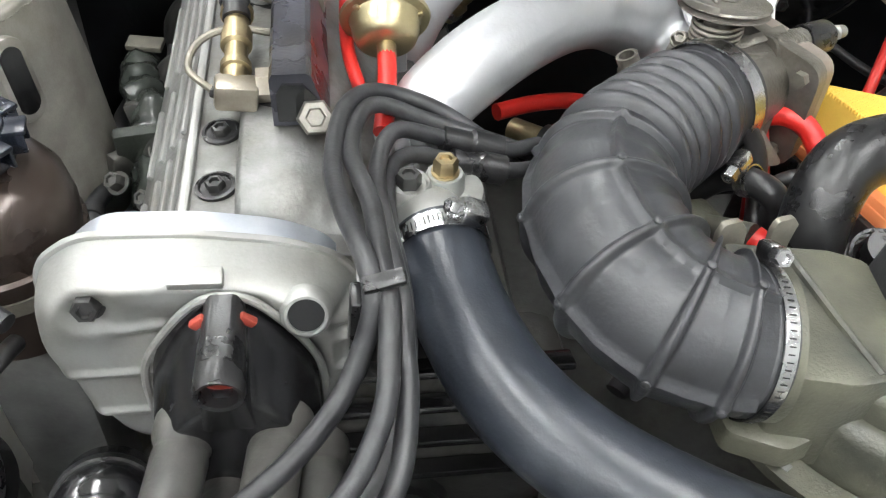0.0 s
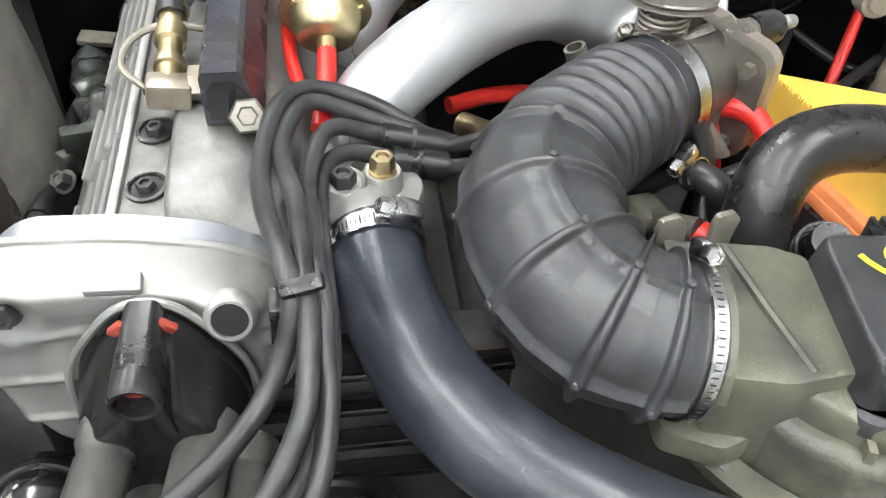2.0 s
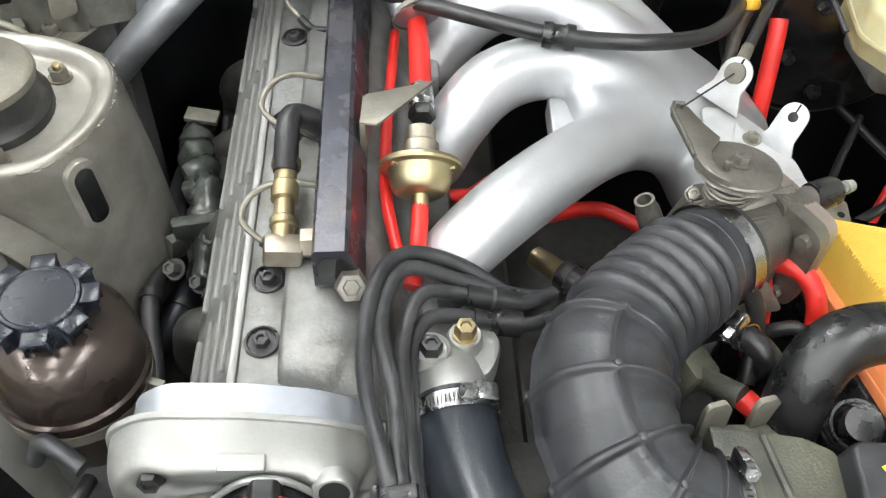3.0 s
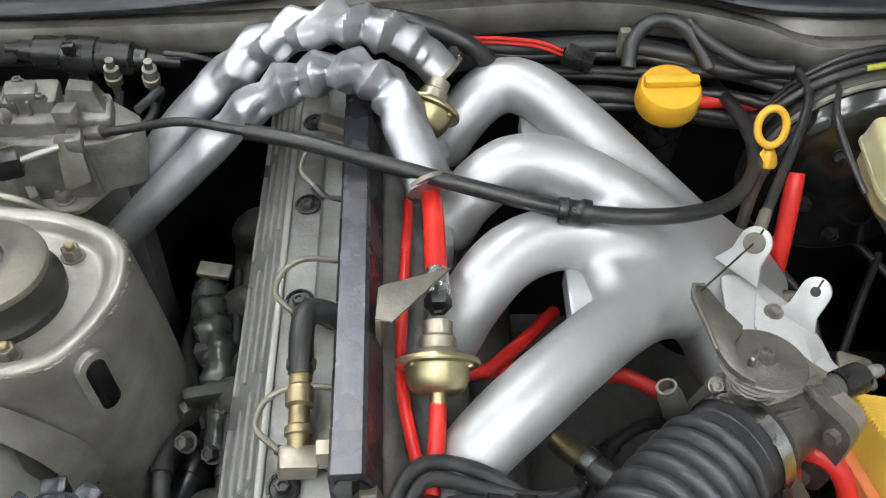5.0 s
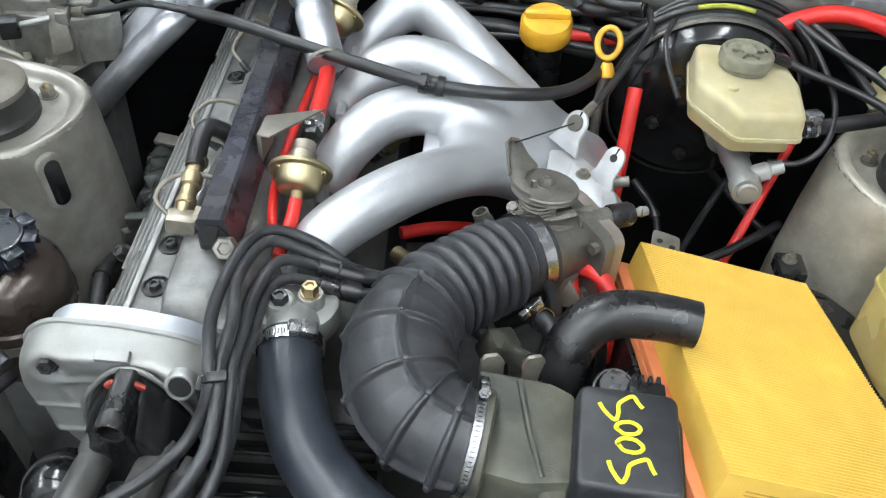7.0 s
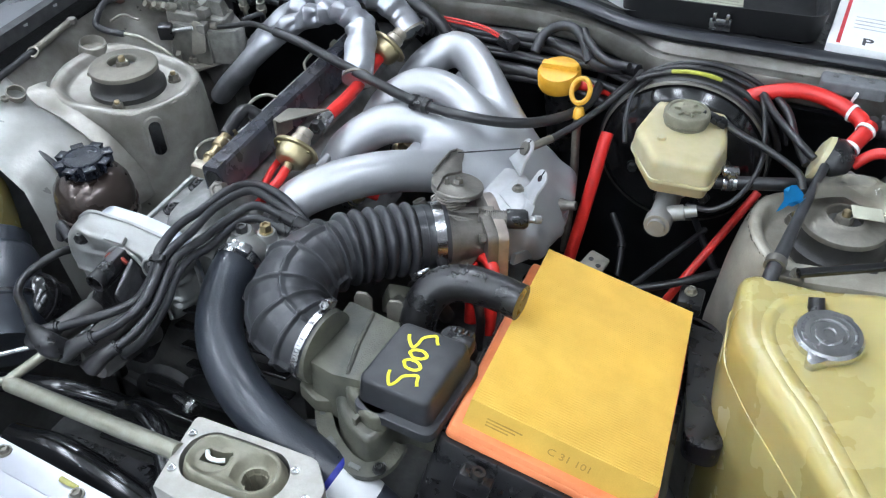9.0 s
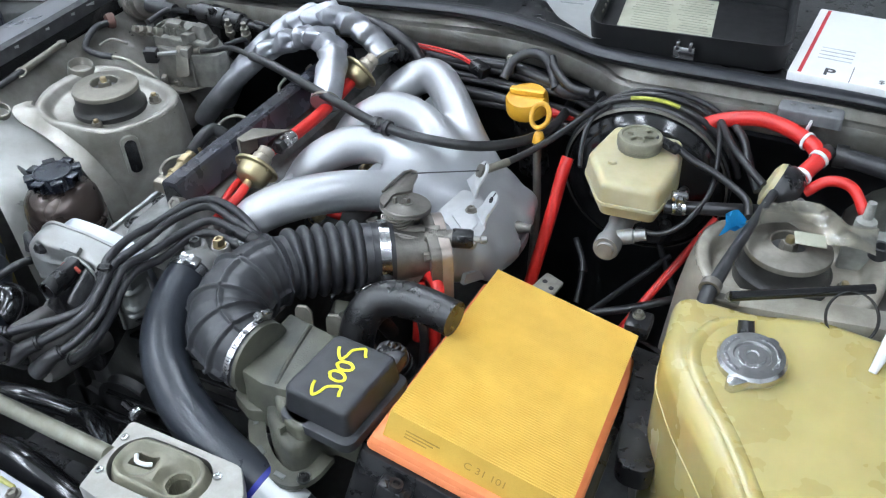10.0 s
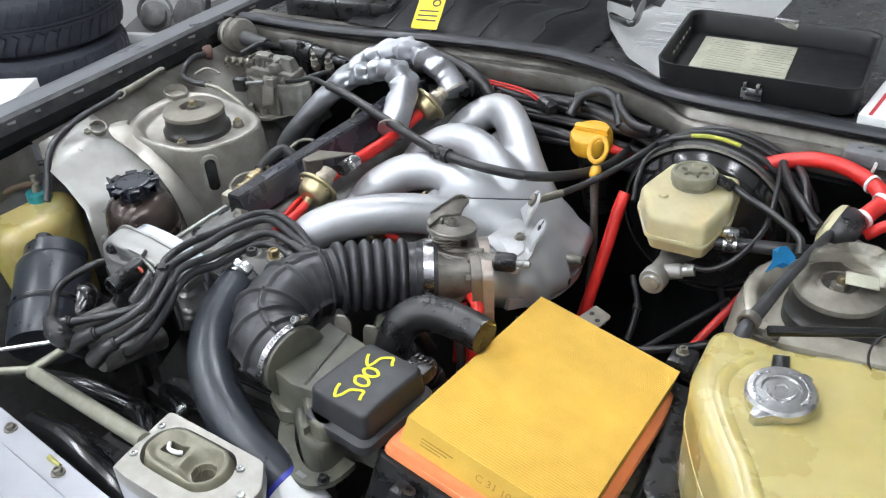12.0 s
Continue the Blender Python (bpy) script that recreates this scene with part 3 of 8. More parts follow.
SEAL = [(-0.45, 0.900, 0.948), (-0.30, 0.902, 0.950), (-0.18, 0.912, 0.953), (-0.02, 0.935, 0.960), (0.167, 0.955, 0.962), (0.29, 0.94, 0.960), (0.379, 0.905, 0.958), (0.45, 0.893, 0.958), (0.60, 0.893, 0.958), (0.75, 0.893, 0.958), (0.92, 0.88, 0.955)]
cs = thing("cowl_seal", "black rubber bonnet seal along the cowl", "rubber seal", (0.2, 0.9, 0.94), kind="structure")
part("bead", sweep(glide(SEAL, 6), 1.0, section=[(0.0125 * math.cos(a), 0.0065 * math.sin(a)) for a in [2 * math.pi * k / 14 for k in range(14)]]), SEALRUBBER, cs)
part("flange", sweep(glide([(x, y + 0.016, z - 0.006) for x, y, z in SEAL], 6), 1.0, section=[(-0.018, -0.006), (0.018, -0.006), (0.018, 0.003), (-0.018, 0.003)]), RUBBER, cs)
bm = slab([(x, y + 0.03) for x, y, z in SEAL] + [(0.92, 1.55), (-0.45, 1.55)], 0.90, 0.942, bevel=0.003)
solid("cowl_panel", bm, BLACKPLASTIC, "black plastic cowl panel below the windscreen", "cowl panel", kind="structure")
bm = bmesh.new()
for k in range(14):
    x = -0.36 + k * 0.09
    y = float(np.interp(x, [p.x for p in cowl_line], [p.y for p in cowl_line])) + 0.022
    turned([(0, 0), (0.005, 0), (0.0045, 0.003), (0.002, 0.004), (0, 0.004)], Matrix.Translation((x, y, 0.931)), 8, bm)
solid("cowl_rivets", bm, DUSTZINC, "small dusty rivets along the cowl edge", "rivets", kind="stuff")

# front panel, silver painted
bm = slab([(-0.50, -0.08), (0.95, -0.08), (0.95, 0.01), (0.30, 0.033), (0.12, 0.033), (-0.10, 0.053), (-0.50, 0.04)], 0.45, 0.776, bevel=0.006)
ledge = slab([(-0.50, 0.00), (0.95, -0.02), (0.95, 0.03), (0.30, 0.056), (0.12, 0.062), (-0.10, 0.084), (-0.50, 0.075)], 0.70, 0.7715, bevel=0.004)
solid("front_ledge", ledge, FENDER, "pale silver ledge behind the front panel", "ledge", kind="structure")
solid("front_panel", bm, FENDER, "pale silver front panel at the nose", "front panel", kind="structure")


# strut towers
def strut_tower(cx, cy, top, side, label, tray=0.0085, paint=PAINT):
    s = side
    t = thing("strut_tower", label, "strut tower", (cx, cy, 0.4))
    outline = rounded([(x * s, y) for x, y in ((0.090, 0.000), (0.086, 0.040), (0.070, 0.066), (0.030, 0.085), (-0.060, 0.098), (-0.100, 0.088), (-0.122, 0.045), (-0.122, -0.020), (-0.100, -0.072), (-0.055, -0.092), (0.030, -0.084), (0.056, -0.073), (0.078, -0.040))], 0.022, 5)
    mid = V((-0.016 * s, 0.004))
    bm = bmesh.new()
    rings = []
    for h, grow, gx, gy in ((0.40, 1, 0.030, -0.020), (0.70, 1, 0.022, -0.008), (0.80, 1, 0.013, -0.003), (0.84, 1, 0.007, -0.001), (top - 0.012, 1, 0.003, 0.0), (top - 0.002, 0.995, 0, 0), (top + 0.003, 0.978, 0, 0), (top + 0.0045, 0.950, 0, 0), (top + 0.0035, 0.880, 0, 0), (top + 0.0005, 0.842, 0, 0), (top - tray * 0.6, 0.805, 0, 0), (top - tray * 0.95, 0.780, 0, 0), (top - tray, 0.75, 0, 0), (top - tray, 0.40, 0, 0)):
        ring = []
        for p in outline:
            q = mid + (p - mid) * grow
            out = max(0.0, q.x * s) / 0.09
            front = max(0.0, -q.y) / 0.09
            left = max(0.0, -(q.x * s) - 0.05) / 0.09
            ring.append(bm.verts.new((cx + q.x + s * gx * out, cy + q.y + gy * front, h + 0.012 * left * (1 if h > 0.8 else 0) - 0.004 * out)))
        rings.append(ring)
    for a, b in zip(rings, rings[1:]):
        for k in range(len(a)):
            bm.faces.new((a[k], a[(k + 1) % len(a)], b[(k + 1) % len(a)], b[k]))
    bm.faces.new(rings[-1])
    part("shell", bm, paint, t, "", 60)
    rnd = random.Random(4)
    bm = bmesh.new()
    for k, p in enumerate(outline):
        q, nx_ = mid + (p - mid) * 0.985, outline[(k + 1) % len(outline)]
        if q.x * s > -0.02 and (q.y < 0.07):
            way = math.degrees(math.atan2(nx_.y - p.y, nx_.x - p.x))
            for _ in range(2):
                block((rnd.uniform(0.002, 0.006), rnd.uniform(0.0008, 0.0020), 0.0005), pose(cx + q.x + rnd.uniform(-0.002, 0.002), cy + q.y + rnd.uniform(-0.002, 0.002), top + 0.0010 - 0.004 * max(0, q.x * s) / 0.09, rnd.uniform(-4, 4), rnd.uniform(4, 12) * s, way), 0, bm)
    part("chipped_edge", bm, DUSTZINC, t, "pale chips along the rubbed edge")["kind"] = "stuff"
    base = top + 0.004
    m = Matrix.Translation((cx - 0.013 * s, cy, base))
    part("mount_rubber", turned([(0.0, -0.022), (0.0545, -0.022), (0.0545, -0.006), (0.0515, -0.003), (0.0490, 0.002), (0.0482, 0.012), (0.0485, 0.0185), (0.046, 0.022), (0.0245, 0.026), (0.0245, 0.014), (0.0, 0.014)], m, 36), DUSTRUBBER, t, "dusty black rubber mount")
    cup = part("mount_plate", turned([(0.0200, 0.014), (0.0200, 0.0300), (0.0215, 0.0312), (0.0240, 0.0300), (0.0260, 0.0285), (0.0440, 0.0275), (0.0485, 0.0245), (0.0495, 0.0205), (0.0488, 0.0180), (0.0470, 0.0175)], m, 40, closed=True), DUSTZINC, t, "round dusty steel plate")
    part("well", turned([(0.0, 0.0150), (0.0200, 0.0150), (0.0200, 0.0195), (0, 0.0195)], m, 24), SHADEPAINT, cup, "dark well")
    part("stud", turned([(0, 0.028), (0.005, 0.020), (0.005, 0.036), (0.004, 0.038), (0, 0.038)], m, 12), BRASS, cup, "threaded stud")
    part("nut", hexbolt(m @ Matrix.Translation((0, 0, 0.0215)), 0.017, 0.008, 0.011), DUSTZINC, cup)
    for x, y in ((0.036, 0.044), (0.014, -0.058), (-0.082, 0.004)):
        q = (cx + s * x, cy + y, top - tray - (0.004 * max(0, x) / 0.09))
        nut = part("mount_nut", hexbolt(Matrix.Translation(q), 0.014, 0.009, 0.010), DUSTZINC, t)
        part("stud_end", turned([(0.004, 0.004), (0.004, 0.014), (0.003, 0.015), (0, 0.015)], Matrix.Translation(q), 10), BRASS, nut, "brassy stud end")
    return t


tw = strut_tower(-0.272, 0.607, 0.879, 1, "dusty grey beige strut tower with a round rubber mount")
# the foot of the tower spreads over the apron
foot_out = glide([(-0.392, 0.522, 0.8915), (-0.382, 0.510, 0.8895), (-0.362, 0.502, 0.8835), (-0.336, 0.501, 0.8755), (-0.309, 0.500, 0.8660), (-0.264, 0.500, 0.8340), (-0.236, 0.500, 0.790), (-0.226, 0.500, 0.740)], 5)
foot_in = glide([(-0.384, 0.552, 0.888), (-0.374, 0.540, 0.889), (-0.358, 0.536, 0.890), (-0.332, 0.524, 0.884), (-0.304, 0.518, 0.876), (-0.258, 0.517, 0.850), (-0.226, 0.522, 0.806), (-0.208, 0.535, 0.750)], 5)
bm, rings = bmesh.new(), []
for o, i in zip(foot_out, foot_in):
    knee = V((o.x * 0.35 + i.x * 0.65, o.y * 0.35 + i.y * 0.65, o.z * 0.9 + i.z * 0.1 + 0.002))
    rings.append([bm.verts.new(o + V((0, 0, -0.003))), bm.verts.new(o)] + [bm.verts.new(o * (1 - w) ** 2 + knee * 2 * w * (1 - w) + i * w * w) for w in (0.2, 0.4, 0.55, 0.7, 0.8, 0.9, 1.0)])
for p, q in zip(rings, rings[1:]):
    for k in range(len(p) - 1):
        bm.faces.new((p[k], p[k + 1], q[k + 1], q[k]))
part("foot_flange", bm, PAINT, tw, "flared foot welded over the apron", 60)
# the long hole in the tower's flank
slot = [(math.cos(a) * 0.009, math.sin(a) * 0.009 + (0.017 if math.sin(a) > 0 else -0.017)) for a in [2 * math.pi * k / 20 for k in range(20)]]
part("slot_rim", slab([(x * 1.5, y * 1.25) for x, y in slot], -0.012, 0.0035, frame_at((-0.1985, 0.5465, 0.838), (0.80, -0.58, 0.12)), 0.002), PAINT, tw, "raised rim of the flank hole")
part("slot", slab(slot, -0.010, 0.0042, frame_at((-0.1985, 0.5465, 0.838), (0.80, -0.58, 0.12)), 0.0003), GLOSSBLACK, tw, "dark long hole")
strut_tower(0.697, 0.622, 0.868, -1, "dusty grey beige strut tower partly under a plastic wrapper", 0.020, CREAMDUST)

# the block and head below the covers
eng = thing("engine_block", "dark oily engine block below the cover", "engine block", (0.0, 0.6, 0.40))
part("head", block((0.17, 0.60, 0.10), Matrix.Translation((0.0, 0.645, 0.79)), 0.01), BLOCKMETAL, eng)
part("crankcase", block((0.22, 0.58, 0.36), Matrix.Translation((0.03, 0.64, 0.58)), 0.02), BLOCKMETAL, eng)
part("timing_cover", block((0.26, 0.06, 0.38), Matrix.Translation((0.03, 0.335, 0.59)), 0.02), BLOCKMETAL, eng)
for k in range(5):
    part("pulley", turned([(0, -0.008), (0.045 + 0.006 * (k % 2), -0.008), (0.042, 0), (0.045 + 0.006 * (k % 2), 0.008), (0, 0.008)], frame_at((-0.11 + 0.075 * k, 0.285, 0.60 + 0.03 * (k % 3)), (0, -1, 0)), 28), DARKMETAL, eng)
for z in (0.700, 0.735, 0.770, 0.803):
    part("slat", block((0.150, 0.016, 0.005), pose(0.075, 0.296, z, -18, 0, 0), 0.0015), GLOSSBLACK, eng, "glossy black cooling slat")
# condenser fins in front
rad = thing("radiator", "black radiator with a finned core behind the nose", "radiator", (0.3, 0.10, 0.42))
part("core", plate(-0.05, 0.72, 0.10, 0.14, 0.42, 0.70), SHADEPAINT, rad)
part("header", block((0.80, 0.05, 0.03), Matrix.Translation((0.335, 0.12, 0.70)), 0.008), BLACKPLASTIC, rad)
for k in range(5):
    part("fin", block((0.32, 0.010, 0.006), Matrix.Translation((0.10, 0.155 + k * 0.030, 0.66)), 0.001), GLOSSBLACK, rad)

# ---- cam cover, front cover, distributor ----


def along_y(section, y0, y1, bm=None, close=True):
    bm = bm or bmesh.new()
    a = [bm.verts.new((x, y0, z)) for x, z in section]
    b = [bm.verts.new((x, y1, z)) for x, z in section]
    n = len(section)
    for k in range(n if close else n - 1):
        bm.faces.new((a[k], a[(k + 1) % n], b[(k + 1) % n], b[k]))
    if close:
        bm.faces.new(a[::-1])
        bm.faces.new(b)
    return bm


cc = thing("cam_cover", "long grey cast aluminium cam cover with ribs", "cam cover", (-0.03, 0.35, 0.80))
y0, y1 = 0.332, 0.93
part("body", along_y([(-0.100, 0.79), (-0.098, 0.832), (-0.090, 0.842), (-0.064, 0.866), (-0.034, 0.867), (0.04, 0.858), (0.06, 0.84), (0.062, 0.79)], y0, y1), COVERALU, cc)
for k, (x, z) in enumerate([(-0.094, 0.8385), (-0.086, 0.846), (-0.079, 0.8525), (-0.072, 0.859)]):
    cuts = [0.350, 0.405, 0.43, 0.50, 0.53, 0.64, 0.67, 0.78, 0.80, 0.92]
    for i in range(0, len(cuts), 2):
        a, b = cuts[i] + 0.006 * k, min(cuts[i + 1] + 0.012 * k, 0.92)
        part("rib", block((0.0036, b - a, 0.005), Matrix.Translation((x, (a + b) / 2, z)) @ pose(0, 0, 0, 0, -45, 0), 0.0012), CASTALU, cc)
part("edge_rib", block((0.006, y1 - y0 - 0.01, 0.006), Matrix.Translation((-0.064, (y0 + y1) / 2, 0.8675)), 0.002), CASTALU, cc)
# raised ridge under the fuel rail
bm = bmesh.new()
sec = [(-0.037, 0.860), (-0.035, 0.879), (-0.031, 0.884), (0.000, 0.8845), (0.022, 0.876), (0.036, 0.862), (0.04, 0.85)]
rings = []
for y, f in ((0.345, 0.0), (0.350, 0.22), (0.358, 0.60), (0.366, 0.92), (0.373, 1.0), (0.50, 1.0), (0.92, 0.9)):
    rings.append([bm.verts.new((x, y, 0.858 + (z - 0.858) * f)) for x, z in sec])
for a, b in zip(rings, rings[1:]):
    for k in range(len(a) - 1):
        bm.faces.new((a[k], a[k + 1], b[k + 1], b[k]))
bm.faces.new(rings[0]), bm.faces.new(rings[-1])
part("ridge", bm, COVERALU, cc, "smooth raised ridge", 50)
for y, z in ((0.385, 0.8665), (0.437, 0.8665), (0.60, 0.866), (0.712, 0.866), (0.829, 0.866)):
    m = frame_at((-0.0475, y, z), (-0.10, -0.05, 1))
    w = part("bolt_well", turned([(0.0118, -0.004), (0.0118, 0.0025), (0.0098, 0.0030), (0.0090, 0.0015), (0.0, 0.001)], m, 24), BLACKPLASTIC, cc, "black rubber washer in its well")
    part("cover_bolt", hexbolt(m @ Matrix.Translation((0, 0, 0.001)), 0.010, 0.005), DARKMETAL, w)
part("gasket", along_y([(-0.102, 0.786), (-0.102, 0.792), (0.064, 0.792), (0.064, 0.786)], y0 - 0.002, y1 + 0.002), RUBBER, cc)

fc = thing("front_cover", "rounded silver cast cover over the cam drive", "cam drive cover", (-0.05, 0.30, 0.77))
FACE = rounded([(-0.131, 0.850), (-0.127, 0.882), (-0.104, 0.899), (-0.050, 0.897), (-0.006, 0.889), (0.020, 0.877), (0.033, 0.856), (0.034, 0.815), (0.015, 0.785), (-0.055, 0.762), (-0.100, 0.770), (-0.116, 0.796), (-0.124, 0.828)], 0.012, 5)
up_y = Matrix(((1, 0, 0, 0), (0, 0, -1, 0), (0, 1, 0, 0), (0, 0, 0, 1)))  # x, z outline, height towards the viewer


def on_face(y):
    return Matrix.Translation((0, y, 0)) @ up_y




def cover_height(x, z, s):
    """Relief of the cast face: soft rim, a domed corner round the bolt, ledges at the side, a hollow below the top edge."""
    h = 0.0290 - 0.0030 * math.exp(-((z - 0.868) / 0.010) ** 2) * max(0, min(1, (x + 0.100) / 0.03))
    d = math.hypot(x + 0.098, z - 0.880)
    h += 0.0020 * math.exp(-(d / 0.024) ** 4) - 0.0040 * math.exp(-(d / 0.013) ** 4)
    d = math.hypot(x - 0.003, z - 0.874)
    h += 0.0050 * math.exp(-(d / 0.017) ** 4)
    for zz, x1, x2 in ((0.864, -0.090, -0.058), (0.832, -0.136, -0.074), (0.800, -0.136, -0.074)):
        soft = 1 / (1 + math.exp((x1 - x) / 0.002)) / (1 + math.exp((x - x2) / 0.002))
        step = 1 / (1 + math.exp((z - zz) / 0.0022)) * max(0.0, min(1.0, (z - zz + 0.030) / 0.024))
        h += soft * (0.0030 * math.exp(-((z - zz) / 0.0036) ** 2) - 0.0030 * step)
    if x > 0.014:
        h -= 0.0040 * (0.5 - 0.5 * math.cos((z - 0.80) * 520)) * min(1, (x - 0.014) / 0.006)
    if s > 0.86:
        k = (s - 0.86) / 0.14
        h -= 0.0290 * (1 - math.sqrt(max(0.0, 1 - k ** 2.6)))
    return h


bm, loops = bmesh.new(), []
steps = [i / 60 * 0.86 for i in range(1, 61)] + [0.88, 0.90, 0.92, 0.94, 0.955, 0.97, 0.98, 0.99, 0.996, 1.0]
edge = rounded([(p.x, p.y) for p in FACE], 0.004, 3)
for k_ in steps:
    loops.append([bm.verts.new((-0.048 + (p.x + 0.048) * k_, 0.312 - cover_height(-0.048 + (p.x + 0.048) * k_, 0.835 + (p.y - 0.835) * k_, k_), 0.835 + (p.y - 0.835) * k_)) for p in edge])
loops.append([bm.verts.new((p.x, 0.316, p.y)) for p in edge])
for p, q in zip(loops, loops[1:]):
    for k in range(len(p)):
        bm.faces.new((p[k], p[(k + 1) % len(p)], q[(k + 1) % len(p)], q[k]))
bm.faces.new(loops[0])
part("shell", bm, CASTALU, fc, "", 50)
grown = [((p.x + 0.048) * 1.030 - 0.048, (p.y - 0.835) * 1.035 + 0.835) for p in FACE]
part("flange", slab(grown, 0.0, 0.004, on_face(0.316), 0.0015), CASTALU, fc)
part("back_band", slab([((p.x + 0.046) * 0.90 - 0.046, (p.y - 0.84) * 0.96 + 0.834) for p in FACE], 0.0, 0.022, on_face(0.341), 0.003), BRIGHTALU, fc, "machined pale blue band")
part("cover_bolt", hexbolt(frame_at((-0.098, 0.2865, 0.882), (0, -1, 0.30)), 0.012, 0.007, 0.0085), DARKMETAL, fc)
hb = part("hole_boss", turned([(0.0135, -0.004), (0.0122, 0.003), (0.0105, 0.0045), (0.0090, 0.0045), (0.0086, 0.001)], frame_at((0.003, 0.279, 0.875), (0, -1, 0.42)), 28), CASTALU, fc)
part("hole", turned([(0, -0.003), (0.0089, -0.003), (0.0089, 0.0030), (0, 0.0030)], frame_at((0.003, 0.279, 0.875), (0, -1, 0.42)), 20), TRAYBLACK, hb, "dark open bore")
part("step", block((0.026, 0.010, 0.007), Matrix.Translation((-0.047, 0.286, 0.8955)) @ pose(0, 0, 0, 20, 2, 0), 0.0015), CASTALU, fc)
AX, AZ = -0.038, 0.828
arch = glide([(x, 0.277, z) for x, z in ((-0.0805, 0.796), (-0.0790, 0.840), (-0.0640, 0.868), (-0.0450, 0.8875), (-0.0250, 0.8875), (-0.0060, 0.866), (0.0080, 0.836), (0.0095, 0.796))], 6)
part("arch_rim", sweep([p + V((0, 0.002, 0)) for p in arch], 0.0022, 8), CASTALU, fc, "raised rim round the distributor")
for x, z, l in ((0.030, 0.88, 0.02), (0.032, 0.865, 0.022)):
    part("side_web", block((0.004, 0.03, 0.012), Matrix.Translation((x, 0.30, z)), 0.001), CASTALU, fc)

db = thing("distributor", "black distributor cap with a plugged sensor and leads", "distributor", (AX, 0.28, AZ))
CAPLINE = rounded([(-0.0785, 0.790), (-0.0770, 0.839), (-0.0625, 0.866), (-0.044, 0.885), (-0.026, 0.885), (-0.0075, 0.864), (0.006, 0.835), (0.0075, 0.790), (-0.012, 0.770), (-0.058, 0.770)], 0.010, 4)
capm = Matrix.Translation((0, 0.284, 0)) @ Matrix(((1, 0, 0.03, 0), (0, 0, -1, 0), (0, 1, -0.52, 0), (0, 0, 0, 1)))
part("cap", slab(CAPLINE, -0.004, 0.046, capm, 0.005, seg=4, taper=0.985), GLOSSCAP, db, "", 40)
SP = frame_at((-0.0345, 0.272, 0.8835), (-0.01, -1, -0.05))
sp = part("sensor_plug", slab(rounded([(-0.0095, -0.014), (0.0095, -0.014), (0.0095, 0.003), (0.0060, 0.0085), (-0.0060, 0.0085), (-0.0095, 0.003)], 0.002, 3), -0.006, 0.030, SP, 0.0015), BLACKPLASTIC, db, "black plug on a red seal")
part("mouth", turned([(0.0098, 0.006), (0.0112, 0.016), (0.0118, 0.040), (0.0110, 0.043), (0.0090, 0.0425), (0.0085, 0.030)], SP @ Matrix.Translation((0, -0.003, 0)), 28), BLACKPLASTIC, sp)
part("contact", turned([(0.0085, 0.026), (0.0085, 0.0335), (0.0066, 0.0340), (0.0060, 0.028), (0, 0.028)], SP @ Matrix.Translation((0, -0.003, 0)), 16), SEALRED, sp, "red inside of the plug")
for s in (-1, 1):
    part("seal_tab", block((0.009, 0.005, 0.004), SP @ pose(s * 0.0110, 0.0015, 0.004, 0, 0, s * -42), 0.001), SEALRED, db, "red seal tab")
part("cap_web", slab(rounded([(-0.013, -0.030), (0.013, -0.030), (0.010, 0.0), (-0.010, 0.0)], 0.004), 0.004, 0.0385, SP @ Matrix.Translation((0, -0.010, 0)), 0.004), GLOSSCAP, db)
TOWERS = [((-0.058, 0.250, 0.826), (-0.066, 0.170, 0.834)), ((-0.013, 0.250, 0.826), (-0.022, 0.168, 0.834)), ((0.004, 0.246, 0.804), (0.004, 0.166, 0.822)), ((-0.044, 0.246, 0.786), (-0.040, 0.190, 0.796))]
for a, b in TOWERS:
    way = V(b) - V(a)
    part("lead_tower", turned([(0.0165, -0.004), (0.0160, 0.006), (0.0132, 0.012), (0.0132, 0.016), (0.0138, 0.017), (0.0130, way.length - 0.006), (0.0105, way.length), (0, way.length)], frame_at(a, way), 24), TOWERRUBBER, db, "dusty rubber lead tower")


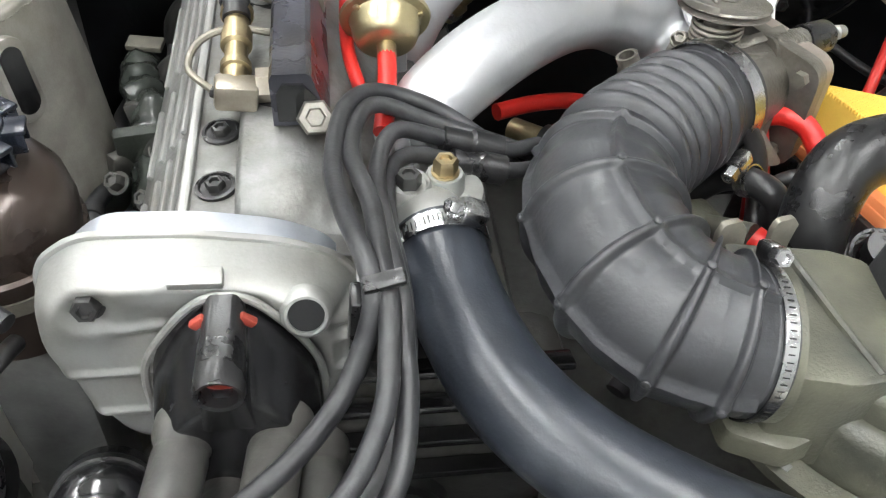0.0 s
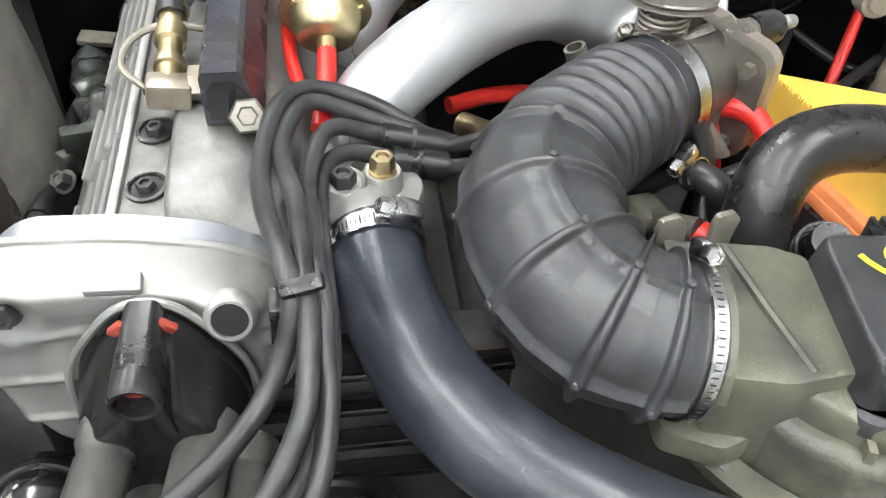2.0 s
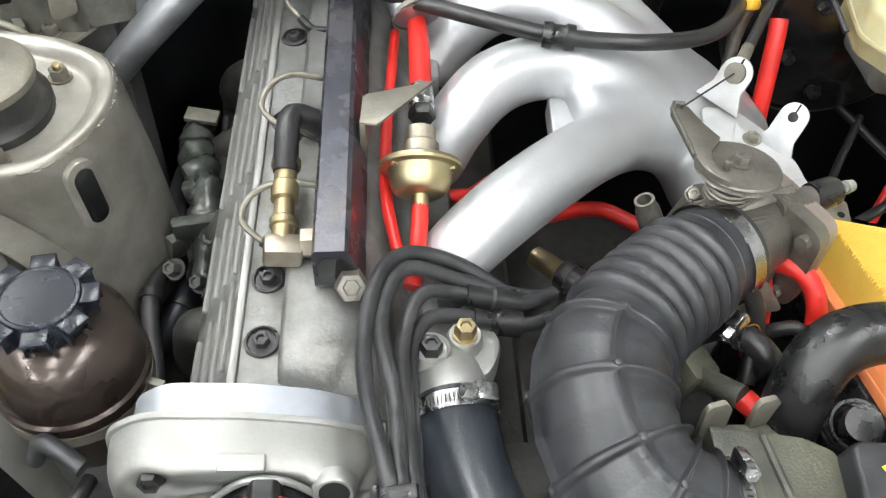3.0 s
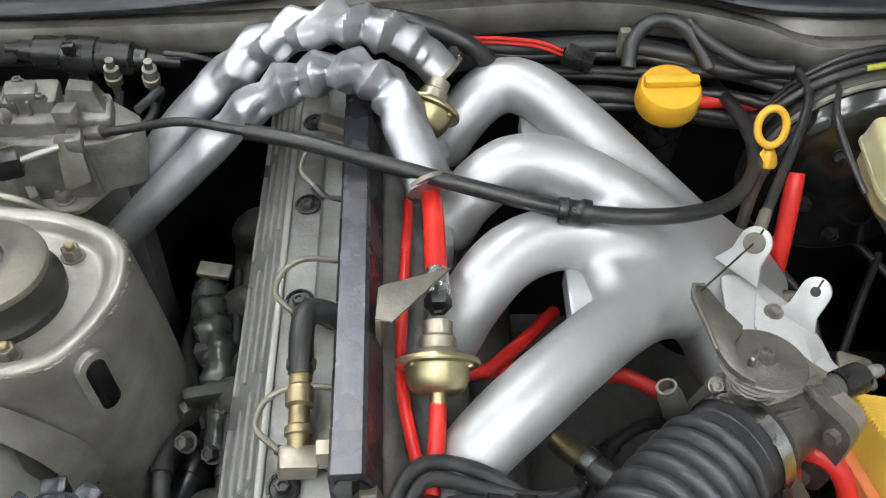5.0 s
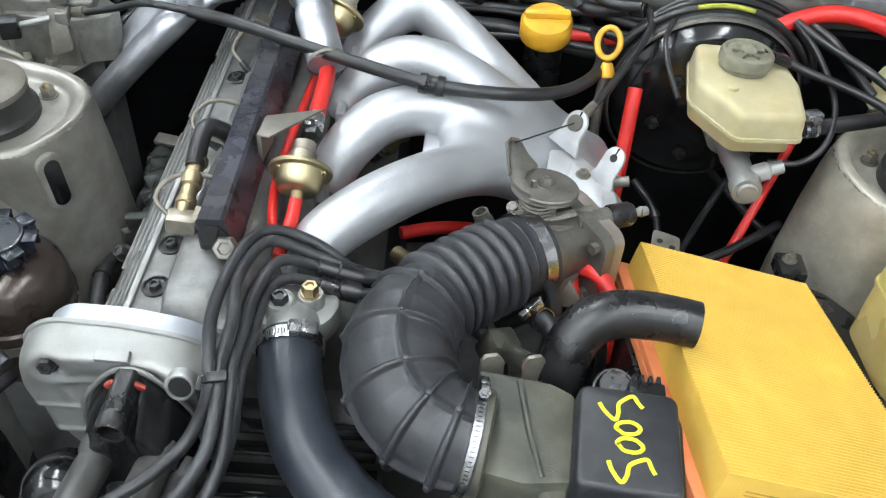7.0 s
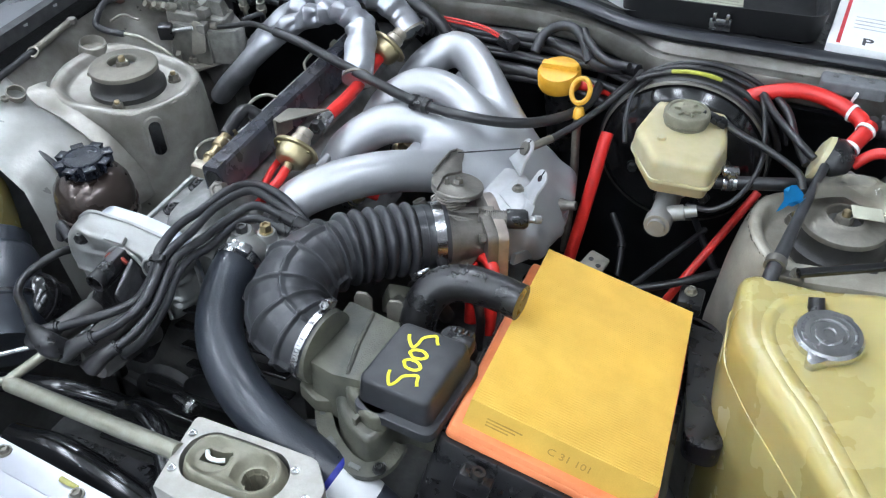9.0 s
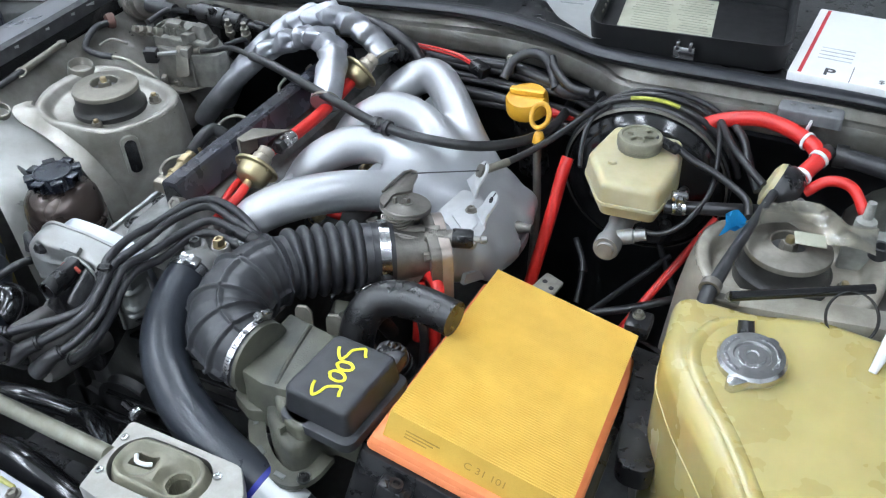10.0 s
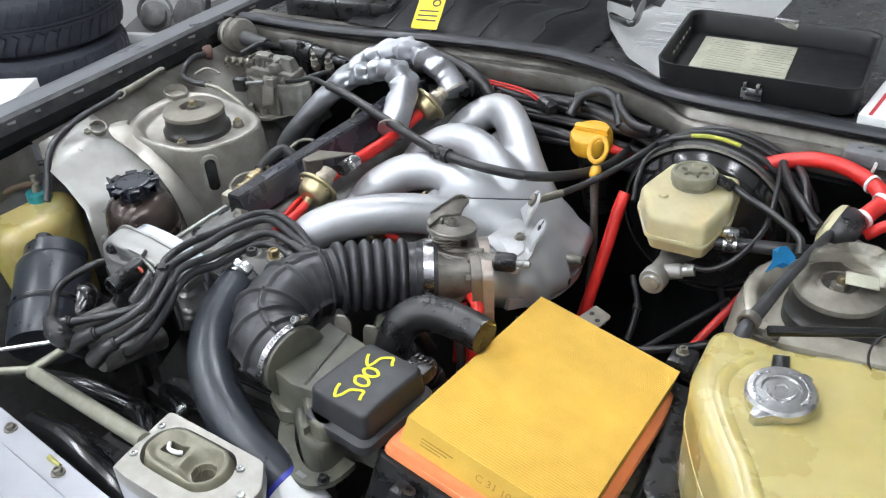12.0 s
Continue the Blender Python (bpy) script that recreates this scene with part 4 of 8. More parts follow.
# plug leads: from the cap, up through the clip and over to the plugs below the intake
LEADS = [
    [(-0.070, 0.160, 0.842), (-0.054, 0.164, 0.858), (-0.024, 0.184, 0.866), (0.000, 0.206, 0.868), (0.018, 0.230, 0.872), (0.030, 0.246, 0.892), (0.034, 0.256, 0.909), (0.031, 0.272, 0.918), (0.022, 0.314, 0.913), (0.019, 0.362, 0.902), (0.027, 0.410, 0.901), (0.046, 0.437, 0.894), (0.080, 0.440, 0.880), (0.112, 0.430, 0.862), (0.138, 0.425, 0.838)],
    [(-0.026, 0.156, 0.844), (-0.006, 0.164, 0.860), (0.020, 0.184, 0.872), (0.036, 0.214, 0.882), (0.040, 0.238, 0.896), (0.041, 0.254, 0.908), (0.039, 0.272, 0.913), (0.037, 0.318, 0.908), (0.029, 0.376, 0.899), (0.044, 0.424, 0.893), (0.080, 0.429, 0.876), (0.120, 0.428, 0.860), (0.148, 0.440, 0.840)],
    [(0.003, 0.160, 0.832), (0.022, 0.168, 0.852), (0.040, 0.190, 0.864), (0.047, 0.222, 0.876), (0.047, 0.244, 0.890), (0.047, 0.260, 0.901), (0.045, 0.278, 0.905), (0.043, 0.325, 0.893), (0.043, 0.372, 0.886), (0.056, 0.410, 0.884), (0.086, 0.420, 0.870), (0.123, 0.421, 0.858), (0.152, 0.436, 0.850)],
    [(-0.036, 0.186, 0.800), (-0.004, 0.186, 0.812), (0.032, 0.208, 0.836), (0.047, 0.240, 0.866), (0.049, 0.260, 0.886), (0.048, 0.287, 0.892), (0.047, 0.330, 0.880), (0.049, 0.375, 0.877), (0.063, 0.398, 0.875), (0.090, 0.405, 0.864), (0.123, 0.406, 0.854), (0.150, 0.418, 0.845)],
]
for k, pts in enumerate(LEADS):
    c = thing("plug_lead", "dark grey ignition lead with a thick rubber boot", "ignition lead", pts[0], "ignition leads")
    part("cable", pipe(pts, 0.0052, 8, 12), WIRE, c)
    run = glide(pts, 8)
    part("boot", sweep(run[:13], [0.0108, 0.0104, 0.0094, 0.0088, 0.0084, 0.0070], 18), RUBBER, c, "thick rubber boot")
    part("boot_ring", ring_band(frame_at(run[11], run[12] - run[10]), 0.0075, 0.004, 0.0012), RUBBER, c)
    if k > 1:
        e, f = V(pts[-3]), V(pts[-2])
        part("sleeve", sweep([e, e.lerp(f, 0.45), e.lerp(f, 0.5), f], [0.0078, 0.0078, 0.0096, 0.0096], 16), BLACKPLASTIC, c, "black plug sleeve")
cl = thing("lead_clip", "black plastic clip that holds the ignition leads", "cable clip", (0.04, 0.287, 0.87))
part("bar", block((0.020, 0.008, 0.005), frame_at((0.0390, 0.256, 0.9180), (-0.25, -0.35, 0.85), (0, 1, 0)), 0.0015), BLACKPLASTIC, cl)
part("back", block((0.006, 0.014, 0.045), frame_at((0.026, 0.262, 0.886), (0.05, -0.15, 1), (0, 1, 0)), 0.0015), BLACKPLASTIC, cl)
for at, axis, r in (((-0.118, 0.262, 0.735), (0.15, -0.75, 0.60), 0.030), ((-0.205, 0.270, 0.760), (-0.1, -0.55, 0.80), 0.034)):
    gd = thing("pulley_cover", "shiny black domed cover low beside the distributor", "cover", at, "black domed covers")
    part("dome", turned([(r, -0.03), (r, 0.0), (r * 0.96, r * 0.22), (r * 0.80, r * 0.42), (r * 0.5, r * 0.52), (0, r * 0.55)], frame_at(at, axis), 36), GLOSSBLACK, gd)
    part("collar", ring_band(frame_at(at, axis) @ Matrix.Translation((0, 0, -0.006)), r, 0.008, 0.002), BLACKPLASTIC, gd)
    part("bracket", block((0.014, 0.014, 0.12), Matrix.Translation((at[0] + 0.004, at[1] + 0.022, at[2] - 0.075)), 0.002), DARKMETAL, gd, "dark bracket behind the cover")
coil = thing("coil_lead", "black coil lead with an angled boot", "ignition lead", (-0.02, 0.16, 0.83))
part("cable", pipe([(-0.046, 0.152, 0.866), (-0.080, 0.170, 0.856), (-0.120, 0.198, 0.840), (-0.156, 0.221, 0.828), (-0.170, 0.245, 0.828), (-0.166, 0.270, 0.832), (-0.153, 0.290, 0.838), (-0.150, 0.310, 0.830)], 0.0052, 8, 12), RUBBER, coil)
part("boot", sweep(glide([(-0.062, 0.158, 0.866), (-0.040, 0.150, 0.866), (-0.030, 0.152, 0.856), (-0.030, 0.172, 0.826)], 5), [0.0075, 0.011, 0.013, 0.013, 0.0125], 16), BLACKPLASTIC, coil)

# thermostat housing and the big radiator hose
th = thing("thermostat_housing", "cast aluminium water outlet with two bolts", "thermostat housing", (0.075, 0.38, 0.80))
part("neck", pipe([(0.068, 0.388, 0.820), (0.071, 0.372, 0.842), (0.074, 0.350, 0.857), (0.076, 0.330, 0.858)], [0.024, 0.024, 0.0235, 0.023], 6, 28), CASTALU, th)
part("flange", slab(rounded([(0.028, 0.372), (0.05, 0.41), (0.092, 0.418), (0.112, 0.392), (0.10, 0.362), (0.06, 0.352)], 0.014), 0.835, 0.858, bevel=0.004), CASTALU, th)
part("gold_boss", turned([(0.013, 0.835), (0.012, 0.866), (0.0105, 0.869), (0, 0.869)], Matrix.Translation((0.084, 0.388, 0)), 22), CASTALU, th)
part("gold_bolt", hexbolt(Matrix.Translation((0.084, 0.388, 0.869)), 0.013, 0.009, 0.0085), BRASS, th, "brass coloured hex bolt")
part("dark_boss", turned([(0.014, 0.835), (0.0135, 0.874), (0.012, 0.876), (0.010, 0.874), (0, 0.874)], Matrix.Translation((0.061, 0.373, 0)), 22), CASTALU, th)
part("dark_bolt", hexbolt(Matrix.Translation((0.061, 0.373, 0.874)), 0.013, 0.008), DARKMETAL, th, "black hex bolt")
rh = thing("radiator_hose", "thick blue-black rubber hose to the radiator", "radiator hose", (0.10, 0.28, 0.80))
HOSEPATH = [(0.075, 0.345, 0.858), (0.077, 0.320, 0.855), (0.084, 0.290, 0.848), (0.102, 0.252, 0.836), (0.135, 0.218, 0.824), (0.182, 0.190, 0.812), (0.235, 0.172, 0.796), (0.29, 0.165, 0.774), (0.34, 0.160, 0.745)]
part("tube", pipe(HOSEPATH, [0.0262, 0.0258, 0.0262, 0.0265, 0.0265, 0.0265, 0.0265, 0.0265], 10, 32), HOSE, rh)
hp = glide(HOSEPATH, 10)
part("label", sweep(hp[-12:-4], 0.02672, 32, caps=False), WHITEPAPER, rh, "white paper label with a blue edge")
part("label_edge", sweep(hp[-13:-11], 0.02675, 32, caps=False), surface("blue print", (0.03, 0.04, 0.35), 0.5, bump=0), rh, "blue label edge")
hose_clamp((0.0755, 0.336, 0.8575), V((0.077, 0.320, 0.8545)) - V((0.075, 0.345, 0.858)), 0.0268, -28)

# ---- rubber intake elbow ----
el = thing("intake_elbow", "ribbed black rubber intake elbow with a bellows", "air intake hose", (0.19, 0.36, 0.82))
ELBOW = [(0.280, 0.468, 0.862), (0.252, 0.448, 0.864), (0.220, 0.420, 0.868), (0.188, 0.388, 0.872), (0.168, 0.350, 0.874), (0.166, 0.308, 0.873), (0.180, 0.275, 0.868), (0.207, 0.259, 0.863), (0.240, 0.254, 0.858)]
ep = glide(ELBOW, 60)
RIBS = (0.430, 0.555, 0.680, 0.790, 0.880)


def elbow_radius(w, a):
    """Cuff, six folds, then a bend with thin cross ribs and two long ones. w runs from the throttle, a round the tube."""
    if w < 0.10:
        return 0.0392 + 0.0006 * math.sin(w * 60)
    if w < 0.135:
        return 0.0385
    if w < 0.385:
        f = ((w - 0.135) / 0.25 * 6) % 1.0
        return 0.0360 + 0.0078 * (1 - abs(2 * f - 1) ** 2.2)
    if w < 0.405:
        return 0.0372
    r = float(np.interp(w, [0.405, 0.45, 0.60, 0.80, 0.90, 0.93, 1.0], [0.0385, 0.0422, 0.0432, 0.0428, 0.0405, 0.0392, 0.0392]))
    if w < 0.92:
        near = min(abs(w - x) for x in RIBS)
        r += 0.0044 * math.exp(-(near / 0.0070) ** 4) - 0.0008 * math.sin(math.pi * min(1, near / 0.06))
        for c in (radians(88), radians(4), radians(180)):
            d = abs((a - c + math.pi) % (2 * math.pi) - math.pi)
            r += 0.0034 * math.exp(-(d / 0.055) ** 4) * min(1, max(0, (w - 0.41) / 0.02))
        r = min(r, 0.0476)
    return r


fr = frames_along(ep)
n, SEG = len(ep) - 1, 108
bm, rings = bmesh.new(), []
for i, (p, t, s, u) in enumerate(fr[:-22]):
    rings.append([bm.verts.new(p + (s * math.cos(a) + u * math.sin(a)) * elbow_radius(i / n, a)) for a in [2 * math.pi * k / SEG for k in range(SEG)]])
for a, b in zip(rings, rings[1:]):
    for k in range(SEG):
        bm.faces.new((a[k], a[(k + 1) % SEG], b[(k + 1) % SEG], b[k]))
bm.faces.new(rings[0][::-1]), bm.faces.new(rings[-1])
part("tube", bm, ELBOWRUBBER, el, "", 48)
for w in RIBS[1:]:
    p, t, s, u = fr[int(w * n)]
    for c in (88, 4):
        d = s * math.cos(radians(c)) + u * math.sin(radians(c))
        part("pip", turned([(0.0026, 0), (0.0024, 0.0016), (0.0012, 0.0024), (0, 0.0024)], frame_at(p + d * 0.0470, d), 12), ELBOWRUBBER, el)
hose_clamp(ep[20], ep[0] - ep[30], 0.0400, 150, width=0.012, label="wide bright steel hose clamp on the bellows end")
hose_clamp(ep[-32], ep[-1] - ep[-36], 0.0400, -32, width=0.0070)

# ---- air flow meter ----
mf = thing("air_flow_meter", "grey cast air flow meter with a black lid", "air flow meter", (0.33, 0.25, 0.76))
part("neck", turned([(0.0385, -0.030), (0.0385, -0.012), (0.0408, -0.010), (0.0408, 0.000), (0.034, 0.002)], frame_at((0.236, 0.256, 0.858), (1, -0.15, -0.04)), 36), GREYPLASTIC, mf)
part("inlet_box", slab(rounded([(0.230, 0.226), (0.230, 0.320), (0.288, 0.310), (0.305, 0.300), (0.305, 0.222), (0.262, 0.218)], 0.004, 3), 0.800, 0.868, bevel=0.003), GREYPLASTIC, mf, "square inlet box")
part("inlet_ridge", sweep([V((0.262, 0.310, 0.868)), V((0.268, 0.262, 0.8685)), V((0.276, 0.224, 0.866))], 0.0030, 8), GREYPLASTIC, mf)
part("inlet_sill", slab(rounded([(0.212, 0.228), (0.212, 0.300), (0.240, 0.300), (0.262, 0.222), (0.240, 0.214)], 0.005, 3), 0.806, 0.822, bevel=0.003), GREYPLASTIC, mf, "dusty sill below the neck")
DBODY = rounded([(0.246, 0.245), (0.270, 0.206), (0.298, 0.185), (0.317, 0.179), (0.327, 0.190), (0.330, 0.226), (0.384, 0.224), (0.388, 0.298), (0.300, 0.304), (0.268, 0.272)], 0.012, 5)
part("body", slab(DBODY, 0.786, 0.838, bevel=0.009, seg=4), GREYPLASTIC, mf, "", 55)
part("shoulder", slab([((p.x - 0.335) * 0.90 + 0.337, (p.y - 0.245) * 0.86 + 0.247) for p in DBODY], 0.834, 0.857, bevel=0.006, seg=3), GREYPLASTIC, mf, "raised shoulder below the lid", 55)
part("side_fin", slab([(0.296, 0.192), (0.300, 0.190), (0.306, 0.214), (0.302, 0.216)], 0.832, 0.846, bevel=0.001), GREYPLASTIC, mf)
CPATH = glide([(0.232, 0.250, 0.800), (0.243, 0.220, 0.800), (0.264, 0.194, 0.799), (0.292, 0.175, 0.798), (0.317, 0.170, 0.798), (0.332, 0.184, 0.798), (0.336, 0.212, 0.798)], 4)
part("flange", sweep(CPATH, 1.0, section=[(-0.010, -0.004), (0.008, -0.004), (0.008, 0.003), (-0.010, 0.003)]), GREYPLASTIC, mf, "flat base flange")
for k in (4, 9, 14, 19):
    p, q = CPATH[k], CPATH[k + 1]
    part("slot", block((0.013, 0.0055, 0.0012), pose(p.x, p.y, p.z + 0.0033, 0, 0, math.degrees(math.atan2(q.y - p.y, q.x - p.x))), 0.0004), SHADEPAINT, mf, "dark slot in the flange")
part("flange_screw", hexbolt(Matrix.Translation((0.330, 0.176, 0.801)), 0.009, 0.006, 0.007), DARKMETAL, mf)
part("lid_base", slab(rounded([(-0.052, -0.062), (0.052, -0.064), (0.054, 0.058), (-0.050, 0.056)], 0.016), 0.846, 0.857, pose(0.340, 0.250, 0, 0, 0, -5) @ Matrix.Diagonal((0.87, 0.89, 1, 1)), 0.003), LIDPLASTIC, mf, "black lid flange")
LT = pose(0.338, 0.254, 0, 0, 0, -5) @ Matrix.Diagonal((0.86, 0.89, 1, 1))
lid = part("lid", slab(rounded([(-0.048, -0.056), (0.047, -0.058), (0.048, 0.050), (-0.045, 0.050)], 0.012), 0.856, 0.886, LT, 0.006, seg=3, taper=0.95), LIDPLASTIC, mf, "black lid with yellow pen figures")
for x, y, h in ((0.241, 0.328, 0.872), (0.277, 0.334, 0.867)):
    part("bracket", slab(rounded([(-0.010, 0.0), (0.010, 0.0), (0.010, 0.032), (0.004, 0.040), (-0.007, 0.040), (-0.010, 0.034)], 0.002, 3), -0.002, 0.002, frame_at((x, y, h - 0.040), (0.25, -1, 0.1)), 0.0008), DUSTZINC, mf, "dusty steel tab")
part("bracket_arm", block((0.05, 0.05, 0.012), Matrix.Translation((0.27, 0.31, 0.835)), 0.003), GREYPLASTIC, mf)
pg = part("connector", block((0.030, 0.022, 0.018), pose(0.342, 0.247, 0, 0, 0, -4) @ Matrix.Translation((0.016, 0.060, 0.862)), 0.003), BLACKPLASTIC, mf, "black wiring plug")
for k in range(4):
    part("plug_rib", block((0.003, 0.008, 0.020), pose(0.342, 0.247, 0, 0, 0, -4) @ Matrix.Translation((0.006 + k * 0.0065, 0.072, 0.862)), 0.0005), BLACKPLASTIC, pg)


def writing(text, m, size, material, name, parent, label="", thick=0.0002, stretch=1.0, bold=0.0, spacing=1.0):
    cu = bpy.data.curves.new(name, "FONT")
    cu.body, cu.size, cu.extrude, cu.offset, cu.space_character = text, size, thick, bold, spacing
    cu.align_x, cu.align_y = "CENTER", "CENTER"
    tmp = bpy.data.objects.new(name, cu)
    me = bpy.data.meshes.new_from_object(tmp)
    bpy.data.objects.remove(tmp)
    bpy.data.curves.remove(cu)
    bm = bmesh.new()
    bm.from_mesh(me)
    bpy.data.meshes.remove(me)
    bm.transform(m @ Matrix.Diagonal((stretch, 1, 1, 1)))
    return part(name, bm, material, parent, label)


FIVE = [(0.22, 1.04), (-0.10, 0.96), (-0.46, 0.76), (-0.22, 0.62), (0.14, 0.54), (0.34, 0.30), (0.40, 0.10), (0.12, 0.02), (-0.08, -0.06)]
NOUGHT = [(0.0, 0.84), (-0.28, 0.62), (-0.26, 0.22), (0.02, 0.04), (0.30, 0.30), (0.26, 0.70), (0.02, 0.86), (-0.10, 0.78)]
for line, fx, fy, size, turn in ((FIVE, 0.3515, 0.2225, 0.030, 86), (NOUGHT, 0.3480, 0.2420, 0.023, 80), (NOUGHT, 0.3480, 0.2590, 0.022, 92), (FIVE, 0.3495, 0.2790, 0.029, 97)):
    m = pose(fx, fy, 0.8866, 0, 0, turn)
    run = [m @ V((x * size * 0.80, y * size, 0)) for x, y in line]
    part("pen_figure", sweep(glide(run, 5), 1.0, section=[(-0.0017, -0.0003), (0.0017, -0.0003), (0.0014, 0.0003), (-0.0014, 0.0003)]), YELLOWINK, lid, "yellow hand-drawn figure")

# ---- panel air filter ----
FC, FU, FV = V((0.4910, 0.3785, 0.8360)), V((0.973, 0.0, -0.229)).normalized(), V((-0.030, 0.981, -0.19)).normalized()
FN = FU.cross(FV).normalized()
FV = FN.cross(FU)
FM = Matrix((FU, FV, FN)).transposed().to_4x4()
FM.translation = FC
af = thing("air_filter", "yellow pleated panel air filter with an orange seal", "air filter", FC - FN * 0.05)
HU, HV = 0.0935, 0.153
bm = bmesh.new()
N = 84
top, low = [], []
steps = []
for k in range(N):
    y = -HV + 2 * HV * k / N
    p_ = 2 * HV / N
    steps += [(y, -0.0034), (y + 0.26 * p_, -0.0010), (y + 0.42 * p_, 0.0), (y + 0.58 * p_, 0.0), (y + 0.74 * p_, -0.0010)]
steps.append((HV, -0.0085))
for y, h in steps:
    top.append([bm.verts.new(FM @ V((x, y, h))) for x in (-HU, HU)])
    low.append([bm.verts.new(FM @ V((x, y, -0.036))) for x in (-HU, HU)])
for k in range(len(steps) - 1):
    bm.faces.new((top[k][0], top[k][1], top[k + 1][1], top[k + 1][0]))
    bm.faces.new((low[k][0], top[k][0], top[k + 1][0], low[k + 1][0]))
    bm.faces.new((top[k][1], low[k][1], low[k + 1][1], top[k + 1][1]))
bm.faces.new((low[0][0], low[0][1], top[0][1], top[0][0]))
bm.faces.new((top[-1][0], top[-1][1], low[-1][1], low[-1][0]))
part("pleats", bm, PAPER_Y, af, "", 25)
part("end_band", slab([(-HU, -HV - 0.0012), (HU, -HV - 0.0012), (HU, -HV + 0.0002), (-HU, -HV + 0.0002)], -0.038, -0.0012, FM, 0.0004), PAPER_Y, af, "flat end pleat with faded print")
rim = rounded([(-HU - 0.010, -HV - 0.010), (HU + 0.010, -HV - 0.010), (HU + 0.012, HV + 0.012), (-HU - 0.012, HV + 0.012)], 0.006, 4)
part("seal", slab(rim, -0.050, -0.034, FM, 0.004), ORANGE, af, "soft orange rubber seal")
part("seal_bead", slab([(p.x * 1.012, p.y * 1.008) for p in rim], -0.047, -0.041, FM, 0.002), ORANGE, af)
mprint = FM @ Matrix.Translation((0, -HV - 0.0013, -0.019)) @ pose(0, 0, 0, 90, 0, 0)
writing("C 31 101", mprint @ Matrix.Translation((0.012, 0.0, 0)), 0.012, FADEDINK, "print", af, "faded brown print")
for k in range(3):
    part("print_bar", block((0.036 - 0.006 * k, 0.0016, 0.0003), mprint @ Matrix.Translation((-0.055 - 0.003 * k, 0.004 - 0.004 * k, 0)), 0), FADEDINK, af, "unreadable faded print")

# lower air box
ab = thing("air_box", "black plastic lower air box below the filter", "air box", (0.49, 0.37, 0.60))
part("tub", slab(rounded([(-HU - 0.016, -HV - 0.016), (HU + 0.022, -HV - 0.016), (HU + 0.022, HV + 0.020), (-HU - 0.016, HV + 0.020)], 0.012), -0.20, -0.0505, FM, 0.003), BLACKPLASTIC, ab)
part("front_lug", block((0.035, 0.02, 0.025), FM @ Matrix.Translation((-0.06, -HV - 0.024, -0.075)), 0.004), BLACKPLASTIC, ab)
part("front_screw", turned([(0, 0), (0.007, 0), (0.007, 0.006), (0.004, 0.006), (0.003, 0.003), (0, 0.003)], FM @ Matrix.Translation((-0.06, -HV - 0.026, -0.063)), 16), DARKMETAL, ab)
part("side_ledge", slab(rounded([(0.42, 0.545), (0.60, 0.545), (0.635, 0.50), (0.64, 0.35), (0.60, 0.35), (0.58, 0.52), (0.44, 0.60)], 0.02), 0.735, 0.765, bevel=0.004), BLACKPLASTIC, ab)
part("bolt_lug", block((0.03, 0.035, 0.02), Matrix.Translation((0.568, 0.558, 0.776)), 0.004), BLACKPLASTIC, ab)
part("lug_bolt", hexbolt(Matrix.Translation((0.566, 0.562, 0.786)), 0.010, 0.006, 0.008), DUSTZINC, ab)

gt = thing("grey_tab", "dusty grey steel tab with two holes beside the filter", "bracket", (0.437, 0.588, 0.77))
part("plate", slab(rounded([(0.420, 0.572), (0.452, 0.568), (0.458, 0.600), (0.430, 0.612)], 0.005), 0.770, 0.7735, bevel=0.001), DUSTZINC, gt)
for x, y in ((0.434, 0.592), (0.446, 0.582)):
    part("hole", turned([(0, 0.7736), (0.0035, 0.7736), (0.0035, 0.7742), (0, 0.7742)], Matrix.Translation((x, y, 0)), 12), TRAYBLACK, gt, "dark hole")
part("stalk", block((0.016, 0.004, 0.10), pose(0.442, 0.600, 0.722), 0.001), DUSTZINC, gt)

# ---- intake manifold: four runners into a plenum ----
im = thing("intake_manifold", "silver painted intake manifold with four curved runners", "intake manifold", (0.20, 0.64, 0.80))
RUNS = [
    [(0.066, 0.448, 0.840), (0.086, 0.464, 0.866), (0.125, 0.496, 0.880), (0.165, 0.532, 0.880), (0.200, 0.566, 0.870), (0.240, 0.602, 0.850), (0.300, 0.640, 0.815)],
    [(0.074, 0.582, 0.842), (0.090, 0.600, 0.866), (0.122, 0.631, 0.883), (0.167, 0.650, 0.885), (0.215, 0.650, 0.876), (0.260, 0.642, 0.850), (0.310, 0.645, 0.815)],
    [(0.078, 0.705, 0.845), (0.094, 0.718, 0.868), (0.130, 0.737, 0.888), (0.172, 0.735, 0.890), (0.220, 0.712, 0.880), (0.268, 0.685, 0.855), (0.320, 0.665, 0.815)],
    [(0.080, 0.822, 0.845), (0.098, 0.837, 0.868), (0.128, 0.856, 0.888), (0.160, 0.850, 0.892), (0.205, 0.805, 0.882), (0.258, 0.745, 0.858), (0.318, 0.695, 0.820)],
]
chains = []
for pts in RUNS:
    run = glide(pts, 3)
    chains.append([(*p, float(np.interp(i / (len(run) - 1), [0, 0.3, 0.7, 1], [0.0245, 0.0272, 0.0272, 0.030]))) for i, p in enumerate(run)])
    part("port_flange", block((0.012, 0.075, 0.050), Matrix.Translation((pts[0][0] - 0.004, pts[0][1] - 0.004, 0.838)), 0.004), SILVER, im)
chains.append([(0.205, 0.612, 0.866, 0.0215), (0.245, 0.622, 0.850, 0.030), (0.285, 0.635, 0.828, 0.036)])
